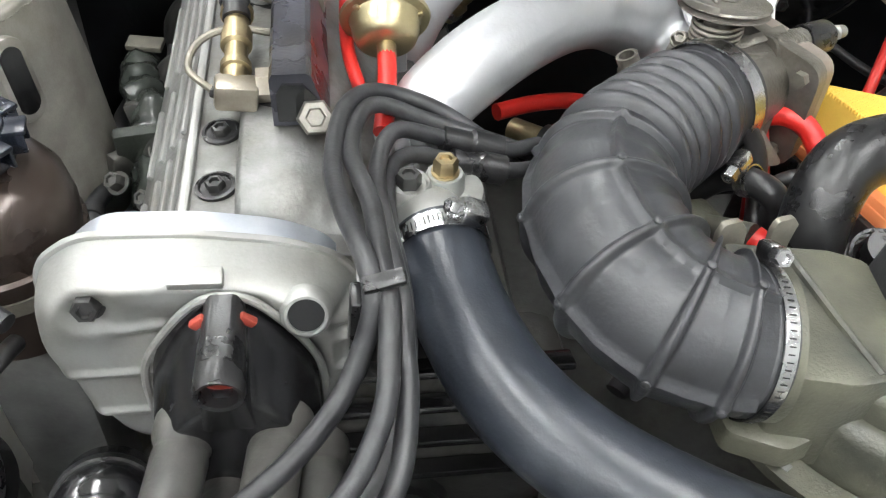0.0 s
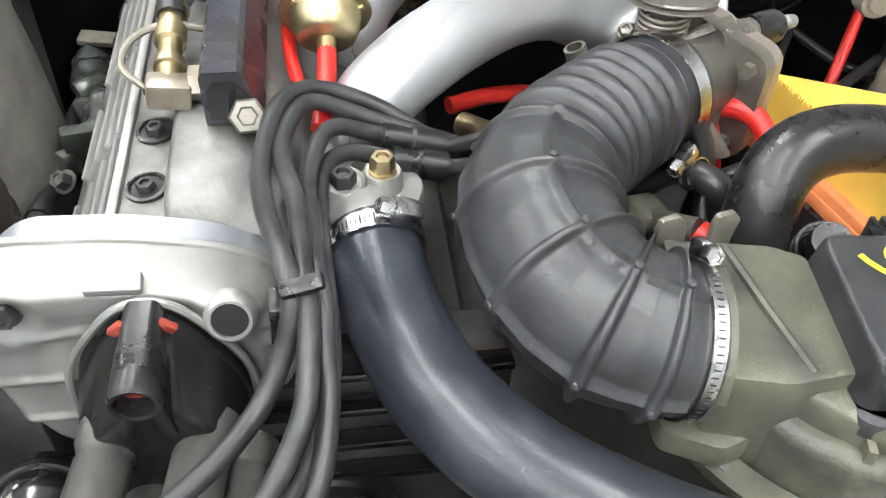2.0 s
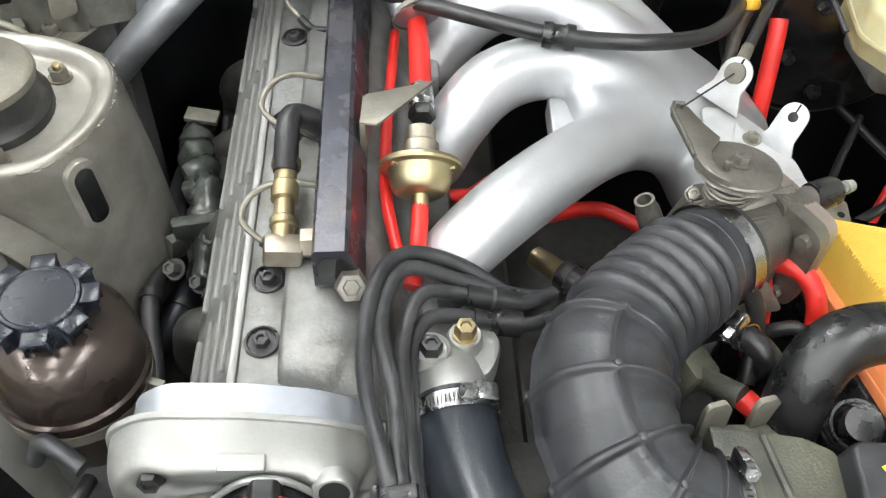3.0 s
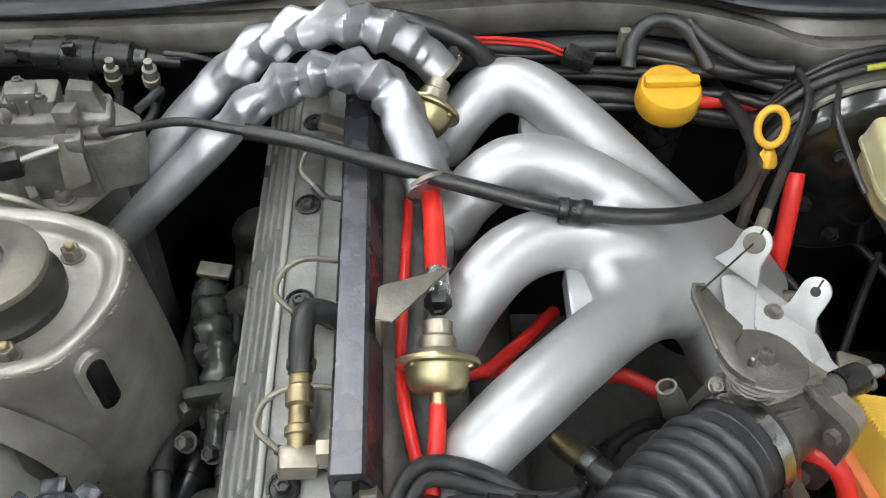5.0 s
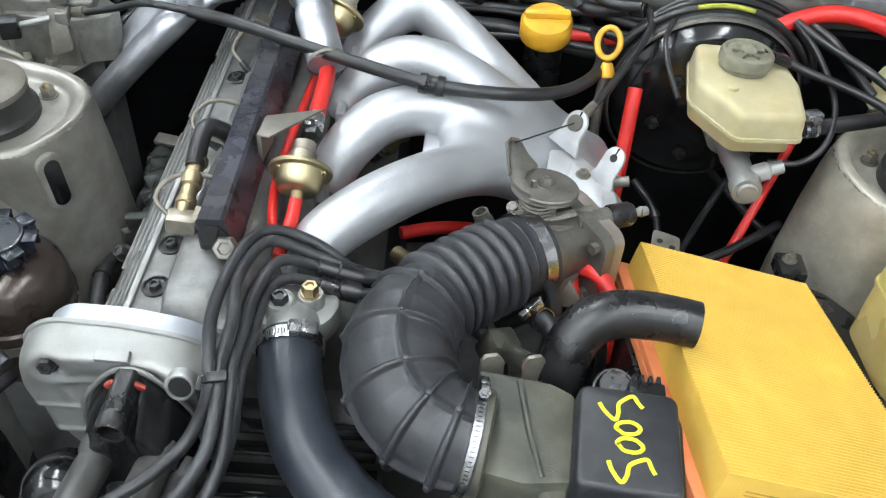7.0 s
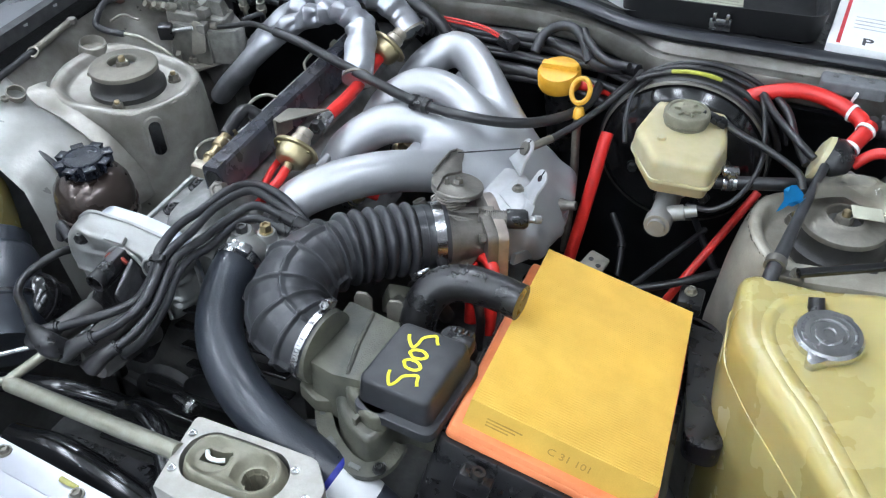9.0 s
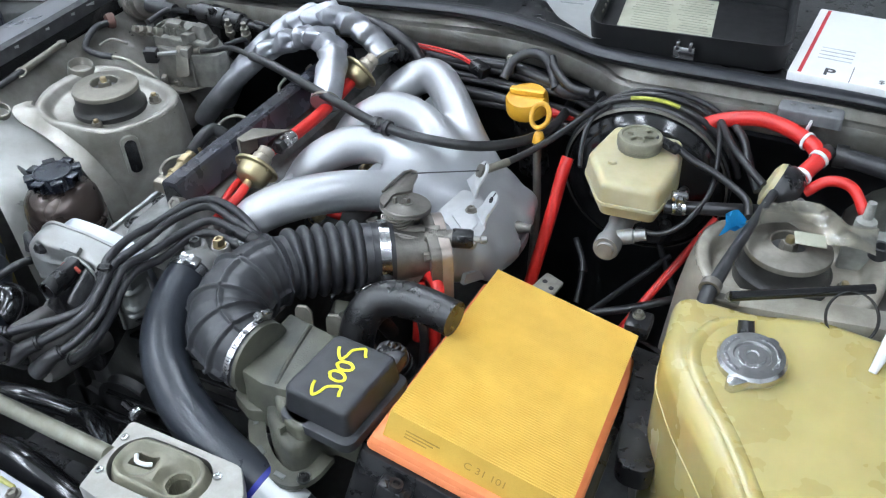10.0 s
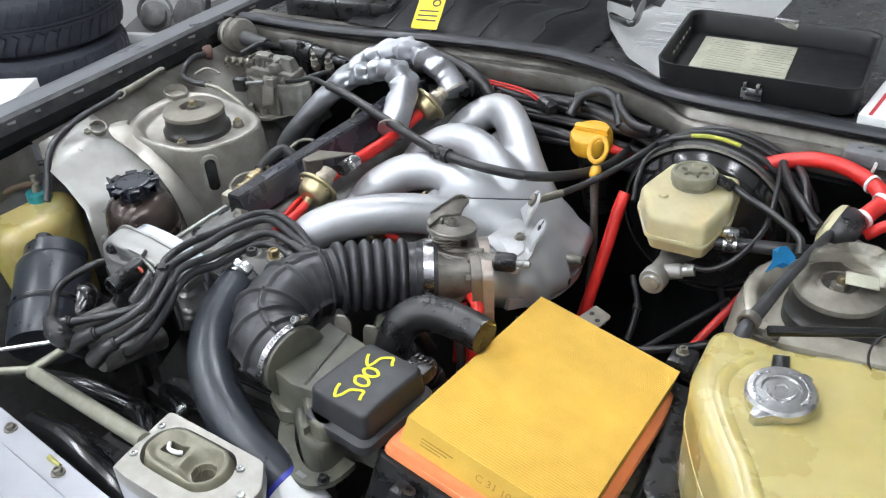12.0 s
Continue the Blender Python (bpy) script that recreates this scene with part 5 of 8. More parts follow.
chains.append([(0.225, 0.682, 0.864, 0.022), (0.262, 0.666, 0.848, 0.030), (0.290, 0.660, 0.826, 0.036)])
chains.append([(0.222, 0.752, 0.862, 0.018), (0.262, 0.715, 0.846, 0.028), (0.295, 0.685, 0.826, 0.034)])
chains.append([(0.318, 0.512, 0.838, 0.033), (0.322, 0.550, 0.818, 0.040), (0.328, 0.600, 0.803, 0.048), (0.328, 0.655, 0.800, 0.049), (0.318, 0.705, 0.805, 0.040)])
chains.append([(0.366, 0.585, 0.806, 0.016), (0.374, 0.612, 0.796, 0.018)])
chains.append([(0.372, 0.662, 0.806, 0.017), (0.360, 0.705, 0.806, 0.020)])
chains.append([(0.360, 0.556, 0.818, 0.014), (0.366, 0.566, 0.790, 0.015)])
for web in (((0.166, 0.556), (0.169, 0.632), (0.260, 0.650), (0.270, 0.610)), ((0.152, 0.655), (0.156, 0.730), (0.262, 0.690), (0.270, 0.650)), ((0.150, 0.742), (0.154, 0.840), (0.270, 0.730), (0.275, 0.690))):
    part("web", slab(rounded(web, 0.004, 3), 0.852, 0.871, bevel=0.002), SILVER, im, "flat web between runners")
part("casting", melted(chains, (0.030, 0.405, 0.735), (0.395, 0.900, 0.930), 0.0042, 0.016), SILVER, im, "four runners flowing into a rounded plenum", 80)
part("end_spigot", turned([(0.012, -0.01), (0.008, 0.006), (0.0055, 0.014), (0.0062, 0.016), (0.0062, 0.021), (0, 0.021)], frame_at((0.376, 0.640, 0.812), (1, -0.02, 0.20)), 18), DIRTYALU, im)
part("casting_seam", sweep(glide([(0.352, 0.515, 0.812), (0.366, 0.560, 0.796), (0.378, 0.610, 0.784), (0.379, 0.665, 0.782), (0.362, 0.715, 0.786)], 6), 1.0, section=[(-0.003, -0.010), (0.003, -0.010), (0.003, 0.005), (-0.003, 0.005)]), SILVER, im, "raised casting seam")

# ---- throttle body and its linkage ----
tb = thing("throttle_unit", "oxidised aluminium throttle body with a cable pulley", "throttle body", (0.30, 0.485, 0.82))
TA = V((0.80, 0.58, 0.0)).normalized()
part("barrel", turned([(0.038, -0.030), (0.038, -0.016), (0.034, -0.008), (0.033, 0.022), (0.0, 0.022)], frame_at((0.297, 0.480, 0.858), TA), 32), DIRTYALU, tb)
part("flange", slab(rounded([(-0.050, -0.045), (0.040, -0.050), (0.050, 0.030), (0.020, 0.046), (-0.050, 0.036)], 0.014), 0.0, 0.013, frame_at((0.312, 0.491, 0.853), TA), 0.002), DIRTYALU, tb)
part("spacer", slab(rounded([(-0.048, -0.043), (0.038, -0.048), (0.048, 0.028), (0.019, 0.044), (-0.048, 0.034)], 0.014), 0.013, 0.026, frame_at((0.312, 0.491, 0.853), TA), 0.001), COPPER, tb, "copper coloured spacer")
for a, b in ((-0.038, 0.026), (0.036, 0.028), (-0.036, -0.034), (0.030, -0.038)):
    m = frame_at((0.312, 0.491, 0.853), TA)
    part("flange_bolt", hexbolt(m @ Matrix.Translation((a, b, -0.007)), 0.010, 0.007), DUSTZINC, tb)
part("shaft_tower", turned([(0.018, 0.862), (0.017, 0.878), (0.0105, 0.880), (0.0105, 0.912)], Matrix.Translation((0.281, 0.493, 0)), 22), DIRTYALU, tb)
sp = part("spring", sweep([V((0.279 + 0.0165 * math.cos(k * 0.5), 0.491 + 0.0165 * math.sin(k * 0.5), 0.879 + 0.0285 * k / 88)) for k in range(89)], 0.0014, 6), DUSTZINC, tb, "wound return spring")
pm = frame_at((0.284, 0.498, 0.909), (0.05, 0.15, 1), (0, 1, 0))
pu = part("pulley", turned([(0, 0), (0.029, 0), (0.031, 0.0012), (0.0275, 0.0035), (0.031, 0.0058), (0.030, 0.0072), (0.012, 0.0072), (0.010, 0.0085), (0, 0.0085)], pm, 40), DIRTYALU, tb, "grooved cable pulley")
part("pulley_nut", hexbolt(pm @ Matrix.Translation((0, 0, 0.008)), 0.010, 0.006, 0.009), DIRTYALU, pu)
arm = slab([(-0.016, -0.0265), (-0.024, -0.020), (-0.030, -0.010), (-0.0325, 0.004), (-0.033, 0.030), (-0.034, 0.064), (-0.031, 0.073), (-0.025, 0.076), (-0.019, 0.071), (-0.014, 0.050), (-0.006, 0.030), (-0.010, 0.022), (-0.018, 0.012), (-0.020, 0.0), (-0.017, -0.012)], 0.0062, 0.0110, pm, 0.0012)
part("stop_stud", turned([(0.003, 0.006), (0.003, 0.014), (0.002, 0.015), (0, 0.015)], pm @ Matrix.Translation((-0.012, -0.006, 0)), 12), DIRTYALU, tb)
part("lever_wall", sweep([pm @ V(p) for p in ((-0.0335, 0.004, 0.011), (-0.034, 0.030, 0.0125), (-0.0345, 0.062, 0.013), (-0.030, 0.073, 0.0125), (-0.022, 0.073, 0.012))], 0.0018, 8), DIRTYALU, tb)
part("lever", arm, DIRTYALU, tb, "curved throttle lever")
part("link_arm", block((0.055, 0.008, 0.003), frame_at((0.305, 0.486, 0.893), (0.1, -0.5, 1), (1, 0.4, 0)) @ pose(0, 0, 0, 0, 0, 90), 0.001), DIRTYALU, tb)
DM = frame_at((0.316, 0.484, 0.886), (0.93, 0.36, -0.03))
dp = part("damper", turned([(0, 0), (0.0095, 0), (0.0095, 0.036), (0, 0.036)], DM, 18), DIRTYALU, tb, "threaded damper")
part("thread", sweep([DM @ V((0.0097 * math.cos(k * 0.6), 0.0097 * math.sin(k * 0.6), 0.003 + 0.031 * k / 150)) for k in range(151)], 0.0007, 5), DIRTYALU, dp)
part("rubber_cap", turned([(0, 0.033), (0.0115, 0.033), (0.0120, 0.036), (0.0118, 0.054), (0.0095, 0.058), (0, 0.058)], DM, 20), BLACKPLASTIC, dp, "black rubber cap")
part("tip", turned([(0.004, 0.057), (0.004, 0.066), (0.0055, 0.067), (0.0045, 0.074), (0, 0.076)], DM, 12), CASTALU, dp, "pale metal nipple")
SB = frame_at((0.306, 0.460, 0.862), (0.46, -0.80, 0.38), (0.1, 0.4, 0.9))
part("side_bracket", slab(rounded([(-0.034, -0.026), (-0.004, -0.034), (0.014, -0.030), (0.034, 0.020), (0.026, 0.030), (-0.026, 0.030), (-0.036, 0.010)], 0.007), -0.002, 0.002, SB, 0.001), DIRTYALU, tb, "flat side plate")
part("bracket_hole", turned([(0.0, 0), (0.0055, 0), (0.0055, 0.0026), (0.0, 0.0026)], SB @ Matrix.Translation((0.004, 0.018, 0)), 16), GLOSSBLACK, tb, "dark hole")
part("bracket_lip", block((0.058, 0.010, 0.003), SB @ pose(0.0, 0.030, -0.004, 80, 0, 0), 0.001), DIRTYALU, tb)
part("vacuum_stub", turned([(0.0105, 0), (0.0095, 0.020), (0.0080, 0.022), (0.0080, 0.030), (0.0058, 0.030), (0.0058, 0.02), (0, 0.02)], frame_at((0.240, 0.506, 0.842), (-0.45, 0.15, 1)), 18), DIRTYALU, tb)
part("lug", block((0.016, 0.022, 0.05), Matrix.Translation((0.262, 0.502, 0.862)) @ pose(0, 0, 0, 8, 12, 20), 0.004), DIRTYALU, tb)
part("lug_screw", hexbolt(frame_at((0.257, 0.497, 0.888), (-0.2, -0.6, 0.8)), 0.009, 0.005, 0.006), DIRTYALU, tb)
part("lower_bracket", slab(rounded([(-0.03, -0.012), (0.03, -0.012), (0.012, 0.022), (-0.010, 0.022)], 0.006), 0, 0.005, frame_at((0.300, 0.447, 0.828), (0.1, -0.8, 0.6)), 0.001), DIRTYALU, tb)

# white cable bracket
br = thing("cable_bracket", "white painted steel bracket with two slotted tabs", "cable bracket", (0.335, 0.57, 0.86))
part("base", slab(rounded([(0.292, 0.560), (0.318, 0.545), (0.352, 0.512), (0.366, 0.514), (0.364, 0.556), (0.352, 0.590), (0.330, 0.622), (0.302, 0.626)], 0.007), 0.860, 0.8635, pose(0, 0, 0, 0, 0, 0), 0.001), ZINC, br)
part("base_bead", slab(rounded([(0.312, 0.566), (0.350, 0.530), (0.352, 0.560), (0.326, 0.606)], 0.006), 0.8632, 0.8655, bevel=0.0015), ZINC, br, "pressed bead")
part("base_bolt", hexbolt(Matrix.Translation((0.333, 0.582, 0.8645)), 0.010, 0.005, 0.008), DUSTZINC, br)


def tab(at, facing, w, h, name="tab"):
    m = frame_at(at, facing)
    out = [(-w / 2 - 0.008, 0), (w / 2 + 0.008, 0), (w / 2, 0.016), (w / 2, h - w / 2)] + [(w / 2 * math.cos(a), h - w / 2 + w / 2 * math.sin(a)) for a in [math.pi * k / 10 for k in range(1, 10)]] + [(-w / 2, h - w / 2), (-w / 2, 0.016)]
    t = part(name, slab(out, -0.0015, 0.0015, m, 0.0008), ZINC, br)
    part("hole", turned([(0, 0), (0.0042, 0), (0.0042, 0.0018), (0, 0.0018)], m @ Matrix.Translation((0, h - w / 2, 0)), 16), GLOSSBLACK, t, "dark slotted hole")
    part("slit", block((0.0016, 0.011, 0.0006), m @ Matrix.Translation((0, h - 0.006, 0.0018)), 0), GLOSSBLACK, t, "dark slit")
    return m


tab((0.314, 0.625, 0.866), (-0.68, -0.52, 0.50), 0.028, 0.044)
tab((0.347, 0.572, 0.859), (-0.64, -0.54, 0.54), 0.024, 0.046)
part("foot", slab(rounded([(0.346, 0.528), (0.362, 0.512), (0.369, 0.517), (0.358, 0.536)], 0.004), 0.8635, 0.869, bevel=0.001), ZINC, br)
part("grommet", turned([(0, -0.004), (0.009, -0.004), (0.009, 0.004), (0, 0.004)], frame_at((0.3255, 0.6335, 0.8925), (-0.68, -0.52, 0.50)), 18), DIRTYALU, br)
ic = thing("throttle_cable", "thin throttle cable from the bracket to the lever", "throttle cable", (0.33, 0.65, 0.88))
part("inner_wire", sweep([V((0.258, 0.566, 0.912)), V((0.325, 0.634, 0.893))], 0.0009, 6), DARKMETAL, ic)
part("ferrule", sweep([V((0.328, 0.638, 0.892)), V((0.347, 0.672, 0.890))], 0.0055, 14), DUSTZINC, ic)
part("sheath", pipe([(0.345, 0.668, 0.890), (0.368, 0.706, 0.894), (0.395, 0.750, 0.905), (0.420, 0.800, 0.918), (0.425, 0.845, 0.915)], 0.0048, 8, 10), RUBBER, ic)

# thick black cable over the runners
tc = thing("control_cable", "thick black sheathed cable across the intake runners", "cable", (0.17, 0.645, 0.91))
part("sheath", pipe([(-0.095, 0.727, 0.938), (-0.04, 0.712, 0.936), (0.03, 0.690, 0.929), (0.10, 0.668, 0.923), (0.173, 0.646, 0.919), (0.245, 0.640, 0.918), (0.305, 0.665, 0.908), (0.345, 0.712, 0.898), (0.365, 0.77, 0.888), (0.368, 0.83, 0.88), (0.36, 0.90, 0.87)], 0.0070, 8, 14), RUBBER, tc)
part("bare_end", pipe([(-0.265, 0.775, 0.893), (-0.20, 0.765, 0.912), (-0.15, 0.748, 0.932), (-0.095, 0.727, 0.938)], 0.0042, 8, 10), DARKMETAL, tc, "thinner bare end")
part("ferrule", sweep([V((-0.262, 0.776, 0.894)), V((-0.230, 0.770, 0.904))], 0.0065, 12), DUSTZINC, tc)
part("collar", turned([(0.0065, -0.013), (0.0105, -0.013), (0.0110, -0.006), (0.0095, -0.004), (0.0095, 0.004), (0.0110, 0.006), (0.0105, 0.013), (0.0065, 0.013)], frame_at((0.173, 0.646, 0.919), (1, -0.15, -0.03)), 22), BLACKPLASTIC, tc, "black rubber collar")

# ---- fuel rail ----
fr_ = thing("fuel_rail", "dark blue square steel fuel rail with nickel fittings", "fuel rail", (0.003, 0.60, 0.89))
RSEC = [(-0.014, 0.886), (-0.0145, 0.917), (-0.0125, 0.9205), (0.0065, 0.921), (0.0095, 0.9185), (0.019, 0.886)]
bm = along_y(RSEC, 0.416, 0.85)
part("tube", bm, RAIL, fr_, "", 20)
part("end_hole", along_y([(-0.011, 0.890), (-0.011, 0.909), (-0.007, 0.915), (0.004, 0.915), (0.012, 0.905), (0.014, 0.890)], 0.4145, 0.417), GLOSSBLACK, fr_, "dark open end")
part("end_nut", hexbolt(frame_at((0.010, 0.413, 0.893), (0.05, -0.75, 0.55)), 0.019, 0.013), DIRTYALU, fr_, "nickel end nut")
part("elbow_fitting", block((0.026, 0.018, 0.017), Matrix.Translation((-0.036, 0.441, 0.893)) @ pose(0, 0, 0, 0, 8, 4), 0.003), NICKEL, fr_, "nickel elbow fitting")
part("fitting_nut", hexbolt(frame_at((-0.024, 0.445, 0.895), (1, 0.05, 0)), 0.018, 0.014), NICKEL, fr_)
part("brass_barb", turned([(0.0075, 0), (0.0075, 0.012), (0.0095, 0.013), (0.0095, 0.018), (0.0072, 0.020), (0.0072, 0.032), (0.0098, 0.034), (0.0098, 0.046), (0.0080, 0.048), (0.0080, 0.060), (0.0105, 0.061), (0.0105, 0.066), (0, 0.066)], frame_at((-0.0365, 0.446, 0.894), (-0.01, 1, 0.22)), 18), BRASS, fr_, "brass hose barb")
part("short_hose", pipe([(-0.037, 0.500, 0.908), (-0.037, 0.528, 0.918), (-0.034, 0.545, 0.920), (-0.022, 0.551, 0.912), (-0.010, 0.552, 0.900)], 0.0088, 8, 16), RUBBER, fr_, "short black hose")
for y, s in ((0.480, 1.0), (0.598, 0.95), (0.740, 0.8)):
    loop = [(-0.016, y + 0.012, 0.903), (-0.040, y + 0.010, 0.908), (-0.060 * s, y + 0.002, 0.903), (-0.066 * s, y - 0.012, 0.893), (-0.052 * s, y - 0.024, 0.885), (-0.030, y - 0.034, 0.880), (-0.012, y - 0.040, 0.884)]
    w = thing("injector_wire", "thin grey wire looped beside the fuel rail", "wire", loop[3], "wire loops at the fuel rail")
    part("loop", pipe(loop[:5], 0.0024, 8, 8), DUSTZINC, w)
    part("tail", pipe(loop[4:], 0.0040, 6, 8), RUBBER, w, "black sheath of the loop")
for y in (0.565, 0.79):
    part("saddle", block((0.030, 0.014, 0.010), Matrix.Translation((-0.026, y, 0.895)) @ pose(0, 0, 0, 10, 20, 0), 0.002), NICKEL, fr_)


def regulator(at, axis, label):
    g = thing("fuel_pressure_regulator", label, "pressure regulator", at, "pressure regulators")
    m = frame_at(at, axis)
    part("cup", turned([(0.0, 0.0215), (0.0160, 0.0210), (0.0195, 0.0185), (0.0222, 0.0120), (0.0230, 0.004), (0.0240, 0.0025), (0.0296, 0.0018), (0.0304, 0.0), (0.0296, -0.0024), (0.022, -0.003)], m, 40), GOLD, g)
    part("barrel", turned([(0.0195, -0.0026), (0.0180, -0.007), (0.0135, -0.010), (0.0132, -0.018), (0.0110, -0.020), (0.0110, -0.030), (0, -0.030)], m, 32), NICKEL, g, "dull stepped barrel")
    part("nipple", turned([(0.0065, 0.021), (0.0060, 0.036), (0, 0.036)], m, 14), BRASS, g)
    for a in (20, 140, 260):
        part("crimp", block((0.006, 0.004, 0.003), m @ pose(0, 0, 0, 0, 0, a) @ Matrix.Translation((0.0235, 0, 0.003)), 0.001), GOLD, g)
    return g


r1 = regulator((0.0575, 0.512, 0.9005), (-0.02, -0.90, -0.42), "yellow zinc plated fuel pressure regulator with a red hose")
regulator((0.0600, 0.785, 0.9150), (-0.35, -0.80, -0.45), "yellow zinc plated fuel pressure regulator beside the foil sleeve")
bk = thing("regulator_bracket", "bent bare steel bracket on the fuel rail", "bracket", (0.045, 0.56, 0.91))
part("blade", slab([(0.014, 0.535), (0.026, 0.532), (0.070, 0.583), (0.018, 0.566)], 0.9215, 0.9235, bevel=0.0004), DUSTZINC, bk)
part("upright", slab([(0.014, 0.534), (0.018, 0.534), (0.022, 0.566), (0.016, 0.566)], 0.893, 0.922, bevel=0.0005), DUSTZINC, bk)


def red_hose(points, r, label="plain red silicone hose", name="silicone_hose"):
    c = thing(name, label, "silicone hose", points[0], "red hoses")
    part("tube", pipe(points, r, 8, 16), RED, c)
    return c


red_hose([(0.0570, 0.488, 0.889), (0.0560, 0.470, 0.883), (0.0540, 0.450, 0.879), (0.050, 0.425, 0.872)], 0.0062)
red_hose([(0.041, 0.705, 0.878), (0.038, 0.650, 0.880), (0.034, 0.590, 0.880), (0.032, 0.530, 0.880), (0.034, 0.490, 0.880), (0.042, 0.445, 0.876)], 0.0046)
red_hose([(0.060, 0.545, 0.832), (0.095, 0.560, 0.822), (0.135, 0.578, 0.802)], 0.0060)
c = red_hose([(0.053, 0.765, 0.905), (0.056, 0.720, 0.903), (0.060, 0.67, 0.903), (0.060, 0.614, 0.904), (0.060, 0.592, 0.905)], 0.0088, "red braided hose between the pressure regulators")
part("fitting", turned([(0.0095, 0), (0.0100, 0.018), (0.0085, 0.020), (0.0085, 0.026), (0, 0.026)], frame_at((0.060, 0.594, 0.905), (0, -1, 0.02)), 18), STEEL, c, "steel crimp fitting")
part("hex", hexbolt(frame_at((0.060, 0.568, 0.9055), (0, -1, 0.0)), 0.018, 0.010), DARKMETAL, c, "black hex nut")
red_hose([(0.150, 0.560, 0.788), (0.185, 0.575, 0.785), (0.225, 0.585, 0.778), (0.26, 0.57, 0.77)], 0.007)
red_hose([(0.10, 0.56, 0.82), (0.14, 0.60, 0.815), (0.17, 0.64, 0.80)], 0.006)
red_hose([(0.320, 0.474, 0.838), (0.334, 0.464, 0.846), (0.348, 0.450, 0.842), (0.354, 0.432, 0.822), (0.355, 0.42, 0.77)], 0.0078)
red_hose([(0.316, 0.462, 0.835), (0.322, 0.452, 0.805), (0.325, 0.44, 0.76)], 0.0085)

# injectors between the runners
for k, (x, y) in enumerate(((0.115, 0.545), (0.120, 0.668), (0.122, 0.79))):
    j = thing("injector", "brass bodied injector between intake runners", "injector", (x, y, 0.82), "injectors")
    m = frame_at((x, y, 0.815), (0.5, -0.15, 0.6))
    part("body", turned([(0.010, 0), (0.010, 0.018), (0.007, 0.020), (0.007, 0.034), (0.009, 0.035), (0.009, 0.04), (0, 0.04)], m, 16), BRASS, j)
    part("plug", block((0.018, 0.014, 0.02), m @ Matrix.Translation((0, 0, -0.008)), 0.003), BLACKPLASTIC, j)
    part("clip", ring_band(m @ Matrix.Translation((0, 0, 0.008)), 0.0102, 0.006), STEEL, j)
bf = thing("bleed_fitting", "green brass fitting with a small clamp under the runner", "fitting", (0.165, 0.485, 0.81))
part("stem", sweep([V((0.150, 0.500, 0.815)), V((0.175, 0.470, 0.822))], 0.009, 14), BRASS, bf)
part("clip", ring_band(frame_at((0.172, 0.474, 0.821), (0.6, -0.75, 0.15)), 0.0115, 0.010), STEEL, bf)
part("stub", sweep([V((0.172, 0.474, 0.821)), V((0.195, 0.445, 0.826))], 0.0115, 16), RUBBER, bf)

# crumpled foil sleeves


def foil(points, r, seed, label):
    """A flattened sleeve: smooth on its legs, bunched into folds at the crest, with a crease along the leg."""
    path = glide(points, 22)
    fr = frames_along(path)
    n, seg = len(fr) - 1, 36
    bm, rings = bmesh.new(), []
    for i, (p, t, s, u) in enumerate(fr):
        w = i / n
        crush = math.exp(-((w - 0.56) / 0.25) ** 4)
        ring = []
        for k in range(seg):
            a = 2 * math.pi * k / seg
            saw = (w * 12 + 0.30 * math.sin(a + seed) + 0.16 * math.sin(2 * a + seed * 3)) % 1.0
            fold = 1 - 2 * abs(2 * saw - 1)
            f = 1 + crush * (0.32 * fold * (0.65 + 0.35 * math.cos(a - 1.2)) + 0.22 * noise.noise(V((w * 26 + seed, math.cos(a) * 1.6, math.sin(a) * 1.6))))
            f += (1 - crush) * 0.07 * noise.noise(V((w * 9 + seed * 5, math.cos(a), math.sin(a))))
            f += 0.24 * max(0, math.cos(a - 1.15 - 0.5 * math.sin(w * 9))) ** 10 * min(1, w * 2.2)
            f -= 0.20 * max(0, math.cos(a - 1.75 - 0.4 * math.sin(w * 11))) ** 6 * min(1, w * 2.2)
            ring.append(bm.verts.new(p + (s * (math.cos(a) * 1.08) + u * (math.sin(a) * 0.80)) * (r * f)))
        rings.append(ring)
    for a, b in zip(rings, rings[1:]):
        for k in range(seg):
            bm.faces.new((a[k], a[(k + 1) % seg], b[(k + 1) % seg], b[k]))
    bm.faces.new(rings[0][::-1]), bm.faces.new(rings[-1])
    c = thing("foil_sleeve", label, "heat sleeve", points[0], "foil sleeves")
    part("sleeve", bm, FOIL, c, "", 32)
    e, b = path[-1], path[-3]
    part("end_tie", ring_band(frame_at(e.lerp(b, 0.6), e - b), r * 1.0, 0.004, 0.0015), DUSTZINC, c, "dull tie at the sleeve end")
    return c


foil([(-0.235, 0.752, 0.790), (-0.200, 0.752, 0.830), (-0.150, 0.757, 0.882), (-0.095, 0.775, 0.928), (-0.048, 0.790, 0.948), (-0.005, 0.785, 0.958), (0.028, 0.765, 0.950), (0.044, 0.725, 0.930), (0.060, 0.682, 0.912)], 0.0205, 1, "crumpled silver foil sleeve over the cam cover")
foil([(-0.225, 0.800, 0.80), (-0.195, 0.806, 0.850), (-0.145, 0.826, 0.905), (-0.085, 0.842, 0.948), (-0.025, 0.838, 0.972), (0.022, 0.838, 0.965), (0.055, 0.845, 0.938), (0.078, 0.835, 0.918)], 0.0215, 2, "crumpled silver foil sleeve behind the fuel rail")
vh = thing("corrugated_hose", "black corrugated hose beside the regulator", "hose", (0.10, 0.87, 0.90))
vp = glide([(0.070, 0.850, 0.917), (0.095, 0.872, 0.916), (0.118, 0.882, 0.900), (0.13, 0.885, 0.87)], 14)
